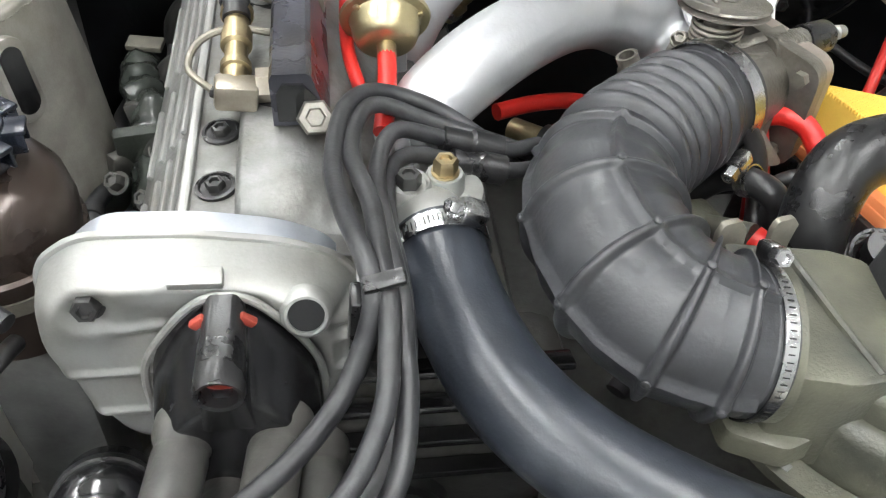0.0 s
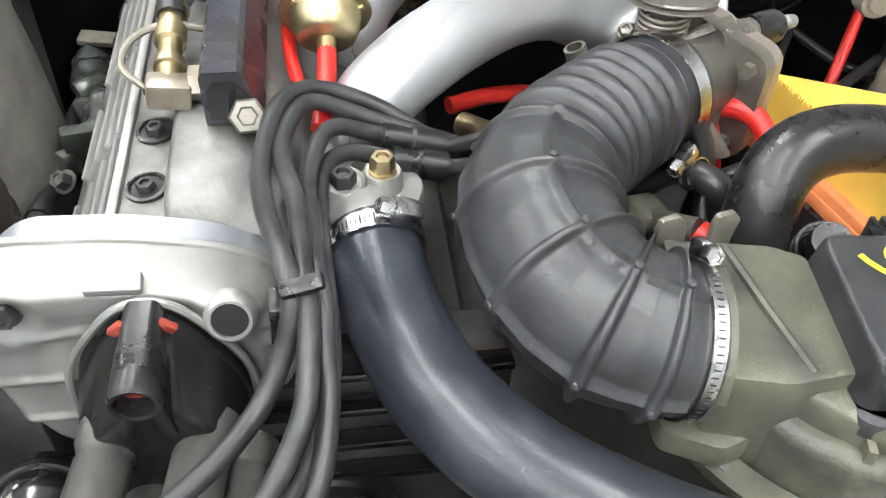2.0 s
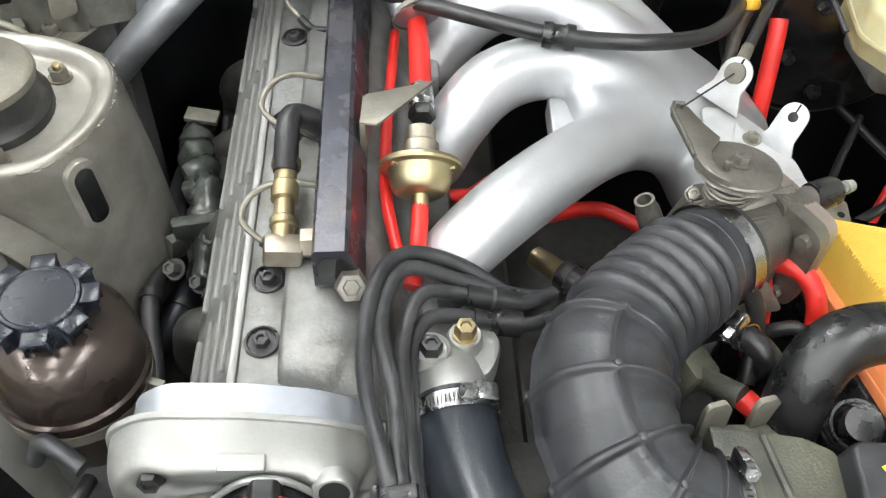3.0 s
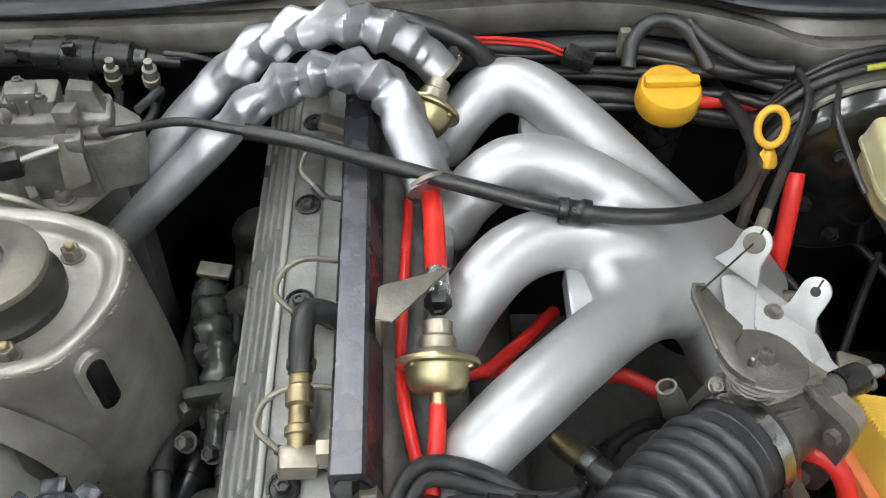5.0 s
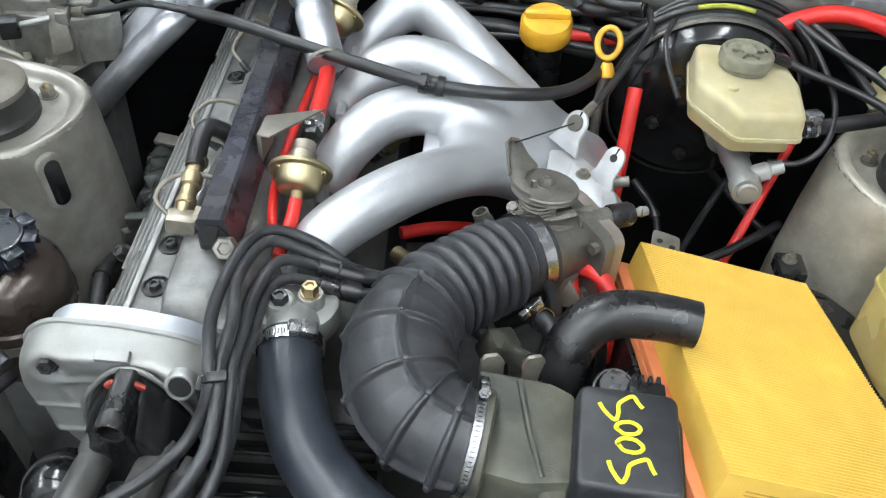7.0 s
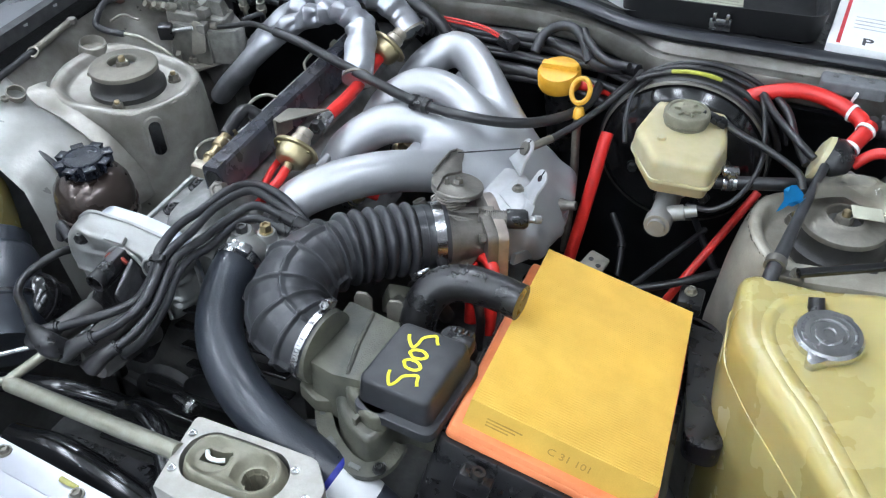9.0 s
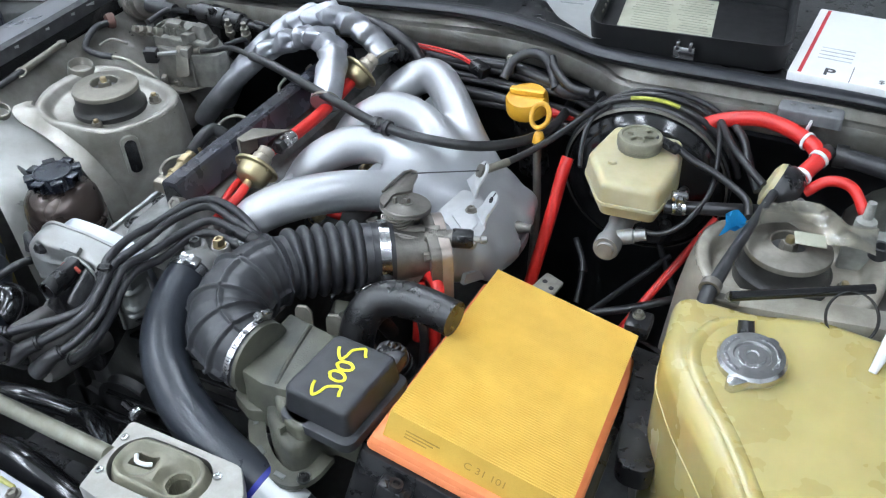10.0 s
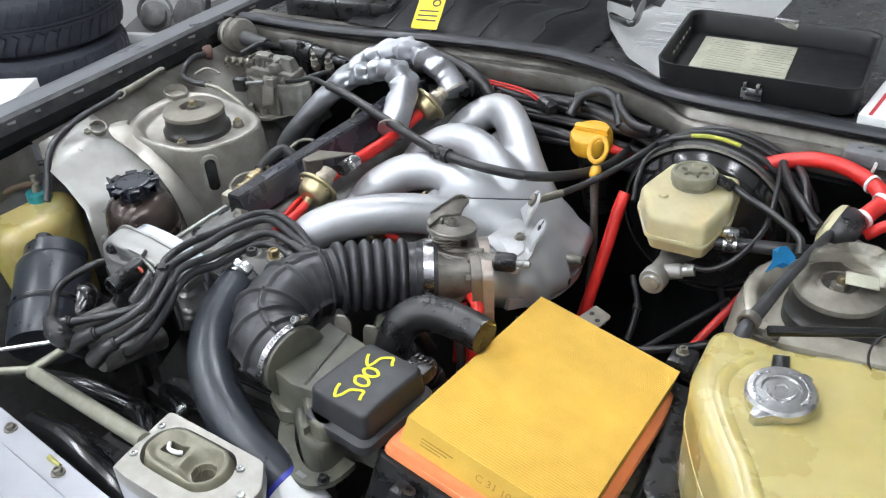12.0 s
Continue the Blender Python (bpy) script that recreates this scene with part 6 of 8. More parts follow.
part("tube", sweep(vp, lambda w: 0.0125 + 0.003 * math.cos(w * 2 * math.pi * 9), 20), RUBBER, vh)
# black hose over the back of the cam cover
bh = thing("breather_hose", "smooth black rubber hose at the firewall", "hose", (0.0, 0.88, 0.92))
part("tube", pipe([(-0.06, 0.895, 0.93), (0.00, 0.895, 0.945), (0.055, 0.880, 0.945), (0.100, 0.870, 0.930), (0.125, 0.865, 0.905), (0.14, 0.86, 0.87)], 0.0095, 8, 16), RUBBER, bh)

# ---- behind and beside the engine ----
ps = thing("fluid_reservoir", "brown-black round steering fluid reservoir with a lobed cap", "fluid reservoir", (-0.178, 0.392, 0.78))
m = Matrix.Translation((-0.178, 0.392, 0))
part("body", turned([(0.0, 0.770), (0.044, 0.770), (0.047, 0.800), (0.0480, 0.828), (0.0515, 0.830), (0.0515, 0.835), (0.0490, 0.837), (0.0500, 0.850), (0.0470, 0.868), (0.040, 0.879), (0.030, 0.885), (0.024, 0.887), (0.024, 0.892), (0, 0.892)], m, 48), BRONZE, ps, "", 50)
capb = part("cap", turned([(0, 0.888), (0.0265, 0.888), (0.0270, 0.903), (0.0245, 0.9085), (0.0225, 0.9090), (0.0215, 0.9080), (0, 0.9085)], m, 40), CAPBLACK, ps, "blue-black lobed cap")
for k in range(8):
    lobe = m @ pose(0, 0, 0, 0, 0, 45 * k + 9)
    g = part("grip", block((0.0135, 0.0158, 0.0034), lobe @ Matrix.Translation((0.0290, 0, 0.9055)), 0.0012), CAPBLACK, capb)
    for d in (-0.0066, 0.0066):
        part("grip_web", block((0.0115, 0.0022, 0.012), lobe @ Matrix.Translation((0.0285, d, 0.8985)), 0.0008), CAPBLACK, g)
part("bracket_band", turned([(0.0490, 0.812), (0.0505, 0.812), (0.0505, 0.822), (0.0490, 0.822)], m, 40, closed=True), DUSTZINC, ps)
part("bracket_tab", block((0.022, 0.006, 0.020), Matrix.Translation((-0.128, 0.385, 0.815)) @ pose(0, 0, 0, 0, 0, -20), 0.001), DUSTZINC, ps)
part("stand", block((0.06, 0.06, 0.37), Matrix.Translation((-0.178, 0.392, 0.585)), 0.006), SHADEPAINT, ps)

# cruise actuator on the inner fender
ac = thing("actuator_unit", "dusty grey cast actuator box with a cable", "actuator", (-0.29, 0.78, 0.84))
part("body", slab(rounded([(-0.335, 0.775), (-0.345, 0.830), (-0.245, 0.835), (-0.200, 0.800), (-0.205, 0.772), (-0.245, 0.758), (-0.30, 0.755)], 0.010), 0.842, 0.898, bevel=0.004), ACTCAST, ac)
part("face_plate", slab(rounded([(-0.040, -0.030), (0.036, -0.030), (0.030, 0.026), (-0.036, 0.030)], 0.006), 0, 0.004, frame_at((-0.275, 0.757, 0.872), (0.05, -1, 0.12)), 0.001), ACTCAST, ac, "flat front plate")
part("shoulder", slab(rounded([(-0.330, 0.770), (-0.335, 0.812), (-0.230, 0.818), (-0.222, 0.778)], 0.006), 0.896, 0.912, bevel=0.003), ACTCAST, ac)
part("top_block", slab(rounded([(-0.318, 0.785), (-0.322, 0.822), (-0.275, 0.824), (-0.270, 0.788)], 0.005), 0.910, 0.924, bevel=0.003), ACTCAST, ac, "stepped top block")
part("top_wedge", slab([(-0.268, 0.790), (-0.270, 0.818), (-0.232, 0.812), (-0.228, 0.786)], 0.910, 0.932, bevel=0.002, taper=0.62), ACTCAST, ac)
part("top_cube", block((0.026, 0.020, 0.012), pose(-0.300, 0.796, 0.928, 0, 6, 12), 0.003), ACTCAST, ac)
part("top_cube", block((0.020, 0.016, 0.014), pose(-0.258, 0.776, 0.920, 0, -8, -10), 0.002), ACTCAST, ac)
for k in range(4):
    part("rib", block((0.003, 0.034, 0.016), pose(-0.330 + 0.012 * k, 0.800, 0.918, 0, 0, 4), 0.001), ACTCAST, ac)
for x, y, z in ((-0.322, 0.782, 0.912), (-0.236, 0.806, 0.912), (-0.310, 0.816, 0.924), (-0.283, 0.792, 0.924)):
    part("cover_screw", hexbolt(Matrix.Translation((x, y, z)), 0.008, 0.004, 0.006), DIRTYALU, ac)
part("lug", slab(rounded([(-0.318, 0.775), (-0.232, 0.772), (-0.256, 0.732), (-0.292, 0.732)], 0.010), 0.838, 0.843, bevel=0.001), DUSTZINC, ac, "pale bolt lug")
part("lug_rim", slab(rounded([(-0.322, 0.776), (-0.312, 0.776), (-0.290, 0.738), (-0.296, 0.733)], 0.003), 0.842, 0.858, bevel=0.001), DUSTZINC, ac)
part("lug_bolt", hexbolt(Matrix.Translation((-0.274, 0.748, 0.843)), 0.013, 0.008, 0.010), DUSTZINC, ac)
pgl = part("plug", block((0.022, 0.018, 0.024), pose(-0.302, 0.732, 0.900, 8, 0, 20), 0.003), BLACKPLASTIC, ac, "black plug on the lever")
part("plug_pin", sweep([V((-0.292, 0.734, 0.902)), V((-0.262, 0.748, 0.905))], 0.0034, 10), CASTALU, pgl, "bright pin")
part("lever", slab(rounded([(-0.012, -0.030), (0.012, -0.026), (0.010, 0.020), (-0.008, 0.024)], 0.006), 0, 0.003, frame_at((-0.256, 0.750, 0.892), (0.3, -0.9, 0.3)), 0.0008), DUSTZINC, ac, "pale lever")
part("cable_stop", block((0.014, 0.020, 0.016), pose(-0.252, 0.760, 0.902, 0, 0, 10), 0.002), ACTCAST, ac)
for k in range(3):
    part("port", turned([(0.008, 0), (0.007, 0.010), (0.005, 0.012), (0.005, 0.020), (0, 0.020)], frame_at((-0.352 + 0.022 * k, 0.775 - 0.004 * k, 0.915 + 0.004 * k), (-0.2, -0.7, 0.5)), 14), DUSTZINC, ac)
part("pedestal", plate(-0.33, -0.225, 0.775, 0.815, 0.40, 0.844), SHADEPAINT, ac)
so = thing("solenoid_valve", "black cylindrical solenoid on the cowl", "solenoid", (-0.26, 0.862, 0.92))
ms = frame_at((-0.340, 0.880, 0.918), (1, -0.05, -0.06)) @ Matrix.Diagonal((1.12, 1.12, 1, 1))
part("body", turned([(0.006, 0), (0.006, 0.012), (0.009, 0.013), (0.009, 0.026), (0.014, 0.028), (0.0145, 0.056), (0.0165, 0.057), (0.0165, 0.086), (0.0145, 0.087), (0.0145, 0.118), (0.010, 0.122), (0.0095, 0.132), (0.0065, 0.134), (0.0060, 0.165), (0, 0.165)], ms, 28), BLACKPLASTIC, so)
part("clip", block((0.012, 0.008, 0.06), pose(-0.275, 0.866, 0.905, 6, 0, 0), 0.002), BLACKPLASTIC, so, "black mounting clip")
part("label_bar", block((0.016, 0.007, 0.0004), ms @ Matrix.Translation((0, 0, 0.104)) @ pose(0, 0, 0, 0, 90, 0) @ pose(0, 0, 0, 65, 0, 0) @ Matrix.Translation((0, 0, 0.0147)), 0), WHITEPAPER, so, "worn white print")
part("foot", block((0.02, 0.02, 0.05), pose(-0.275, 0.874, 0.892), 0.003), BLACKPLASTIC, so)
for x, y, z in ((-0.240, 0.860, 0.898), (-0.203, 0.855, 0.900)):
    v = thing("check_valve", "small dusty pale check valve below the solenoid", "check valve", (x, y, z), "check valves")
    part("barrel", turned([(0.004, -0.02), (0.004, -0.006), (0.008, -0.005), (0.0085, 0.004), (0.007, 0.005), (0.007, 0.016), (0.004, 0.017), (0.004, 0.026), (0, 0.026)], frame_at((x, y, z), (0.1, -0.25, 1)), 18), DUSTZINC, v)
    part("hose", pipe([(x, y + 0.004, z - 0.018), (x - 0.004, y - 0.006, z - 0.035), (x - 0.016, y - 0.02, z - 0.045)], 0.0045, 6, 10), WIRE, v)
dm = thing("wiper_motor", "dusty silver domed motor housing at the cowl corner", "motor", (-0.425, 0.852, 0.90))
mdm = frame_at((-0.462, 0.868, 0.918), (0.85, -0.28, 0.22))
part("dome", turned([(0.0, 0.0), (0.014, 0.001), (0.026, 0.008), (0.031, 0.020), (0.0315, 0.034), (0.034, 0.036), (0.034, 0.041), (0.0315, 0.043), (0.031, 0.062), (0.027, 0.070), (0.015, 0.074), (0, 0.075)], mdm, 36), DIRTYALU, dm)
for h in (0.050, 0.056):
    part("rib", ring_band(mdm @ Matrix.Translation((0, 0, h)), 0.031, 0.003, 0.0015), DUSTZINC, dm)
part("strap", block((0.008, 0.052, 0.003), mdm @ pose(0.0, 0.034, 0.028, 90, 0, 90), 0.001), GLOSSBLACK, dm, "black strap")
part("tail_pipe", sweep([V((-0.395, 0.845, 0.930)), V((-0.340, 0.845, 0.925))], [0.014, 0.012, 0.012], 16), WIRE, dm, "grey rubber sleeve")
part("mount", plate(-0.46, -0.40, 0.85, 0.875, 0.80, 0.905), SHADEPAINT, dm)
gm = thing("rubber_grommet", "red-brown rubber grommet on the motor", "grommet", (-0.43, 0.785, 0.918))
part("ring", turned([(0.006, -0.007), (0.013, -0.006), (0.0135, 0), (0.011, 0.007), (0.006, 0.008)], frame_at((-0.430, 0.782, 0.918), (-0.4, -0.8, 0.1)), 20), surface("red brown rubber", (0.13, 0.065, 0.05), 0.6), gm)
for pts, r, mat_ in (([(-0.428, 0.775, 0.918), (-0.425, 0.745, 0.922), (-0.412, 0.712, 0.920), (-0.410, 0.700, 0.906), (-0.388, 0.702, 0.898), (-0.368, 0.710, 0.894)], 0.0055, WIRE),
                     ([(-0.368, 0.710, 0.894), (-0.340, 0.712, 0.893), (-0.312, 0.708, 0.888), (-0.288, 0.706, 0.880), (-0.27, 0.71, 0.86)], 0.0032, OLIVEROD),
                     ([(-0.33, 0.865, 0.918), (-0.345, 0.835, 0.93), (-0.352, 0.790, 0.925)], 0.005, WIRE), ([(-0.19, 0.868, 0.921), (-0.165, 0.868, 0.918), (-0.14, 0.875, 0.905)], 0.003, WIRE),
                     ([(-0.205, 0.80, 0.905), (-0.19, 0.83, 0.905), (-0.20, 0.85, 0.88)], 0.004, WIRE), ([(-0.400, 0.72, 0.905), (-0.385, 0.735, 0.912), (-0.36, 0.742, 0.905)], 0.0022, DUSTZINC)):
    w = thing("vacuum_hose", "short dusty vacuum hose at the actuator", "vacuum hose", pts[0], "vacuum hoses")
    part("tube", pipe(pts, r, 6, 10), mat_, w)
rp = thing("round_boss", "shallow round boss in the inner fender behind the tower", "plug", (-0.38, 0.655, 0.90))
part("wall", turned([(0.022, 0.0), (0.020, 0.016), (0.0185, 0.017), (0.0175, 0.004), (0, 0.004)], frame_at((-0.390, 0.660, 0.884), (0.25, -0.05, 1)), 30), PAINT, rp)

# oil filler and dipstick
oc = thing("oil_filler_cap", "yellow plastic oil filler cap on a black neck", "oil cap", (0.306, 0.856, 0.80))
m = frame_at((0.306, 0.856, 0.868), (-0.05, -0.22, 1))
part("cap", turned([(0, 0), (0.0315, 0), (0.0325, 0.003), (0.0320, 0.022), (0.029, 0.0265), (0.0, 0.027)], m, 40), YELLOWP, oc)
part("grip", block((0.056, 0.012, 0.014), m @ pose(0, 0.004, 0.028, 0, 0, 12), 0.004), YELLOWP, oc)
part("neck", turned([(0.024, -0.12), (0.024, -0.004), (0.027, -0.002), (0.027, 0.0)], m, 32), BLACKPLASTIC, oc, "black filler neck")
ds = thing("dipstick", "yellow ring-handled oil dipstick in a steel tube", "dipstick", (0.369, 0.735, 0.80))
md_ = frame_at((0.364, 0.744, 0.926), (-0.1, -0.86, 0.5))
ring = [md_ @ V((0.0125 * math.cos(a), 0.0165 * math.sin(a), 0)) for a in [2 * math.pi * k / 28 for k in range(29)]]
part("ring", sweep(ring, 0.0036, 10, caps=False), YELLOWP, ds)
part("collar", turned([(0.0085, 0.0), (0.0095, 0.004), (0.0070, 0.012), (0.005, 0.016), (0, 0.016)], frame_at((0.366, 0.733, 0.890), (0, 0.35, 1)), 18), YELLOWP, ds)
part("tube", pipe([(0.366, 0.733, 0.892), (0.365, 0.737, 0.86), (0.368, 0.737, 0.78), (0.366, 0.73, 0.66)], 0.0058, 8, 14), DIRTYALU, ds, "steel tube")

# brake servo and master cylinder
bs = thing("brake_booster", "large gloss black round brake booster", "brake booster", (0.503, 0.84, 0.82))
part("shell", turned([(0.0, -0.012), (0.035, -0.012), (0.050, -0.006), (0.075, 0.004), (0.095, 0.008), (0.106, 0.016), (0.112, 0.028), (0.117, 0.030), (0.117, 0.040), (0.112, 0.042), (0.108, 0.07), (0, 0.07)], frame_at((0.503, 0.775, 0.822), (0, 1, 0.04)), 64), GLOSSBLACK, bs, "", 30)
part("rim", turned([(0.1165, 0.028), (0.1195, 0.030), (0.1195, 0.042), (0.1165, 0.044)], frame_at((0.503, 0.775, 0.822), (0, 1, 0.04)), 64, closed=True), DARKMETAL, bs, "crimped steel rim")
# Grey ring standing in for the reflection along the booster's rim.
part("bright_edge", turned([(0.1135, 0.022), (0.1160, 0.023), (0.1165, 0.0275), (0.1145, 0.0275)], frame_at((0.503, 0.775, 0.822), (0, 1, 0.04)), 64, closed=True), DIRTYALU, bs, "grey ring in place of the rim's reflection")
for k in range(6):
    a = radians(60 * k + 15)
    part("stud", hexbolt(frame_at((0.503 + 0.062 * math.cos(a), 0.7745, 0.822 + 0.062 * math.sin(a)), (0, -1, 0)), 0.012, 0.008, 0.009), DARKMETAL, bs)
mc = thing("brake_master_cylinder", "cast master cylinder with a cream fluid reservoir", "master cylinder", (0.51, 0.68, 0.85))
part("cylinder", turned([(0.0, -0.004), (0.010, -0.004), (0.011, 0.0), (0.0155, 0.0), (0.0165, 0.003), (0.0165, 0.016), (0.0140, 0.018), (0.0140, 0.06), (0.016, 0.065), (0.016, 0.10), (0.024, 0.105), (0.024, 0.185), (0, 0.185)], frame_at((0.508, 0.592, 0.850), (0.02, 1, -0.05)), 28), CASTALU, mc)
part("side_port", turned([(0.010, 0), (0.010, 0.02), (0.0075, 0.022), (0.0075, 0.036), (0, 0.036)], frame_at((0.515, 0.618, 0.852), (0.9, 0.2, 0.25)), 16), CASTALU, mc)
RES = rounded([(0.449, 0.682), (0.463, 0.766), (0.556, 0.762), (0.567, 0.690), (0.557, 0.622), (0.487, 0.617)], 0.009, 4)
rs = part("reservoir_top", slab(RES, 0.898, 0.926, bevel=0.010, seg=5, taper=0.97), CREAM, mc, "cream translucent upper shell")
part("seam", slab([((p.x - 0.508) * 1.02 + 0.508, (p.y - 0.69) * 1.02 + 0.69) for p in RES], 0.8950, 0.8995, bevel=0.0015), CREAM, rs, "welded seam")
part("reservoir_base", slab([((p.x - 0.508) * 0.90 + 0.508, (p.y - 0.69) * 0.90 + 0.695) for p in RES], 0.874, 0.896, bevel=0.004, taper=1.0), TANBASE, mc, "cream lower shell")
cm = Matrix.Translation((0.508, 0.716, 0.926))
cp = part("reservoir_cap", turned([(0.0270, -0.002), (0.0270, 0.004), (0.0290, 0.006), (0.0290, 0.015), (0.0270, 0.018), (0.0235, 0.0185), (0.0225, 0.0165), (0.0, 0.0165)], cm, 40), surface("grey olive cap plastic", (0.22, 0.21, 0.15), 0.55, bump=0.15), mc, "grey-olive screw cap")
part("cap_knob", turned([(0.010, 0.016), (0.009, 0.020), (0.006, 0.0215), (0, 0.0215)], cm, 16), cp.data.materials[0], cp)
part("level_lead", block((0.034, 0.014, 0.009), cm @ pose(0.034, 0.004, 0.010, 0, 12, -14), 0.003), BLACKPLASTIC, cp, "black level sensor plug")
for k in range(3):
    part("cap_rib", block((0.034, 0.003, 0.004), cm @ pose(0, 0, 0.0185, 0, 0, 60 * k), 0.001), cp.data.materials[0], cp)
part("level_plug", turned([(0.006, 0), (0.005, 0.003), (0, 0.003)], Matrix.Translation((0.487, 0.668, 0.926)), 14), CREAM, rs)
hz = thing("fluid_hose", "braided black hose clamped to the brake reservoir", "hose", (0.60, 0.65, 0.89))
part("tube", pipe([(0.560, 0.655, 0.888), (0.60, 0.665, 0.890), (0.64, 0.675, 0.892), (0.675, 0.69, 0.89)], 0.0085, 8, 16), RUBBER, hz)
hose_clamp((0.577, 0.659, 0.889), (1, 0.25, 0.04), 0.0090, -5, width=0.016, label="small bright hose clamp at the brake reservoir")
for pts, r in (([(0.535, 0.632, 0.862), (0.565, 0.625, 0.868), (0.592, 0.640, 0.885), (0.608, 0.69, 0.905), (0.60, 0.76, 0.925), (0.585, 0.83, 0.93)], 0.0034),
               ([(0.440, 0.69, 0.895), (0.432, 0.72, 0.91), (0.430, 0.76, 0.925), (0.445, 0.80, 0.93)], 0.003),
               ([(0.548, 0.725, 0.935), (0.575, 0.715, 0.925), (0.61, 0.70, 0.92), (0.65, 0.67, 0.915), (0.66, 0.64, 0.91)], 0.0048),
               ([(0.585, 0.83, 0.93), (0.61, 0.77, 0.93), (0.64, 0.72, 0.93), (0.665, 0.70, 0.92)], 0.0050),
               ([(0.60, 0.835, 0.925), (0.625, 0.79, 0.925), (0.640, 0.75, 0.915), (0.66, 0.715, 0.90)], 0.0055)):
    w = thing("brake_line", "thin black line round the brake booster", "brake line", pts[0], "lines round the brake booster")
    part("tube", pipe(pts, r, 8, 10), RUBBER, w)
yl = thing("yellow_striped_cable", "black cable with a yellow-green stripe above the booster", "cable", (0.50, 0.83, 0.94))
arc = [(0.503 + 0.128 * math.cos(radians(a)), 0.812, 0.822 + 0.122 * math.sin(radians(a))) for a in range(155, 10, -10)]
part("sheath", pipe(arc, 0.0048, 4, 10), RUBBER, yl)
part("stripe", pipe([(x, y - 0.003, z + 0.0032) for x, y, z in arc[5:9]], 0.0030, 4, 8), surface("yellow green sleeve", (0.45, 0.46, 0.05), 0.5), yl, "yellow-green sleeve")
for dx in (0.010, 0.018):
    w = thing("servo_cable", "thin black cable arched over the brake booster", "cable", (0.5, 0.825, 0.94), "cables over the booster")
    part("sheath", pipe([(x + dx * 0.8, y + dx * 1.3, z + dx * 0.3) for x, y, z in arc], 0.0036, 4, 8), RUBBER, w)

# firewall wiring
rnd = random.Random(3)
for k in range(7):
    z0 = 0.905 - 0.009 * k
    pts = [(0.06 + 0.02 * k, 0.895 - 0.004 * k, z0 + 0.012), (0.16, 0.905 - 0.005 * k, z0 + rnd.uniform(-0.006, 0.006)), (0.26, 0.905 - 0.006 * k, z0 + rnd.uniform(-0.01, 0.01)), (0.36, 0.875 - 0.004 * k, z0 + rnd.uniform(-0.01, 0.01)), (0.42, 0.845 - 0.004 * k, z0 + 0.01)]
    w = thing("wiring_loom", "black taped wiring along the firewall", "wiring", pts[0], "wiring along the firewall")
    part("sheath", pipe(pts, rnd.choice([0.004, 0.006, 0.010]), 8, 10), RUBBER, w)
w = thing("red_wire", "thin red wires along the firewall loom", "wire", (0.16, 0.89, 0.915))
for dz in (0, 0.005):
    part("strand", pipe([(0.105, 0.893, 0.922 - dz), (0.14, 0.895, 0.920 - dz), (0.175, 0.893, 0.917 - dz), (0.20, 0.888, 0.910 - dz)], 0.0018, 8, 8), RED, w)
part("plug", block((0.03, 0.02, 0.018), Matrix.Translation((0.215, 0.882, 0.905)) @ pose(0, 0, 0, 0, 15, -20), 0.003), BLACKPLASTIC, w, "black plug")
cp_ = thing("cowl_pipe", "bent grey plastic pipe at the cowl", "pipe", (0.30, 0.89, 0.92))
part("tube", pipe([(0.262, 0.865, 0.905), (0.268, 0.885, 0.925), (0.288, 0.900, 0.936), (0.312, 0.898, 0.936), (0.330, 0.885, 0.925), (0.345, 0.865, 0.905)], 0.0075, 8, 14), WIRE, cp_)
for pts, r in (([(0.325, 0.90, 0.935), (0.34, 0.875, 0.93), (0.375, 0.84, 0.925), (0.41, 0.825, 0.93)], 0.0065), ([(0.335, 0.885, 0.91), (0.36, 0.86, 0.905), (0.40, 0.84, 0.92)], 0.009)):
    w = thing("wiring_loom", "black taped wiring along the firewall", "wiring", pts[0], "wiring along the firewall")
    part("sheath", pipe(pts, r, 8, 10), RUBBER, w)
sn = thing("sensor_plug", "pale grey connector standing by the oil filler", "connector", (0.262, 0.905, 0.90))
part("body", block((0.012, 0.012, 0.03), Matrix.Translation((0.262, 0.895, 0.915)), 0.002), DUSTZINC, sn)

# red hoses beside the brake booster
red_hose([(0.406, 0.748, 0.868), (0.404, 0.735, 0.850), (0.400, 0.710, 0.800), (0.394, 0.680, 0.740), (0.385, 0.64, 0.66)], 0.0088, "thick red hose running down behind the intake")
red_hose([(0.33, 0.86, 0.868), (0.365, 0.858, 0.87), (0.40, 0.85, 0.87)], 0.008)
red_hose([(0.615, 0.760, 0.815), (0.585, 0.715, 0.770), (0.548, 0.665, 0.712), (0.52, 0.63, 0.66)], 0.0058, "thin red hose down past the master cylinder")
w = thing("black_pipe", "thin black pipe low behind the air box", "pipe", (0.5, 0.62, 0.70))
part("tube", pipe([(0.60, 0.68, 0.735), (0.54, 0.645, 0.722), (0.47, 0.61, 0.712), (0.42, 0.59, 0.70)], 0.0055, 8, 10), RUBBER, w)
c = red_hose([(0.560, 0.815, 0.915), (0.590, 0.822, 0.928), (0.630, 0.826, 0.938), (0.670, 0.818, 0.938), (0.705, 0.795, 0.934), (0.716, 0.780, 0.930)], 0.0102, "thick red hose across the firewall with white ties")
part("tie", ring_band(frame_at((0.700, 0.799, 0.9345), (0.8, -0.55, -0.05)), 0.0103, 0.004, 0.0015), WHITEPAPER, c, "white cable tie")
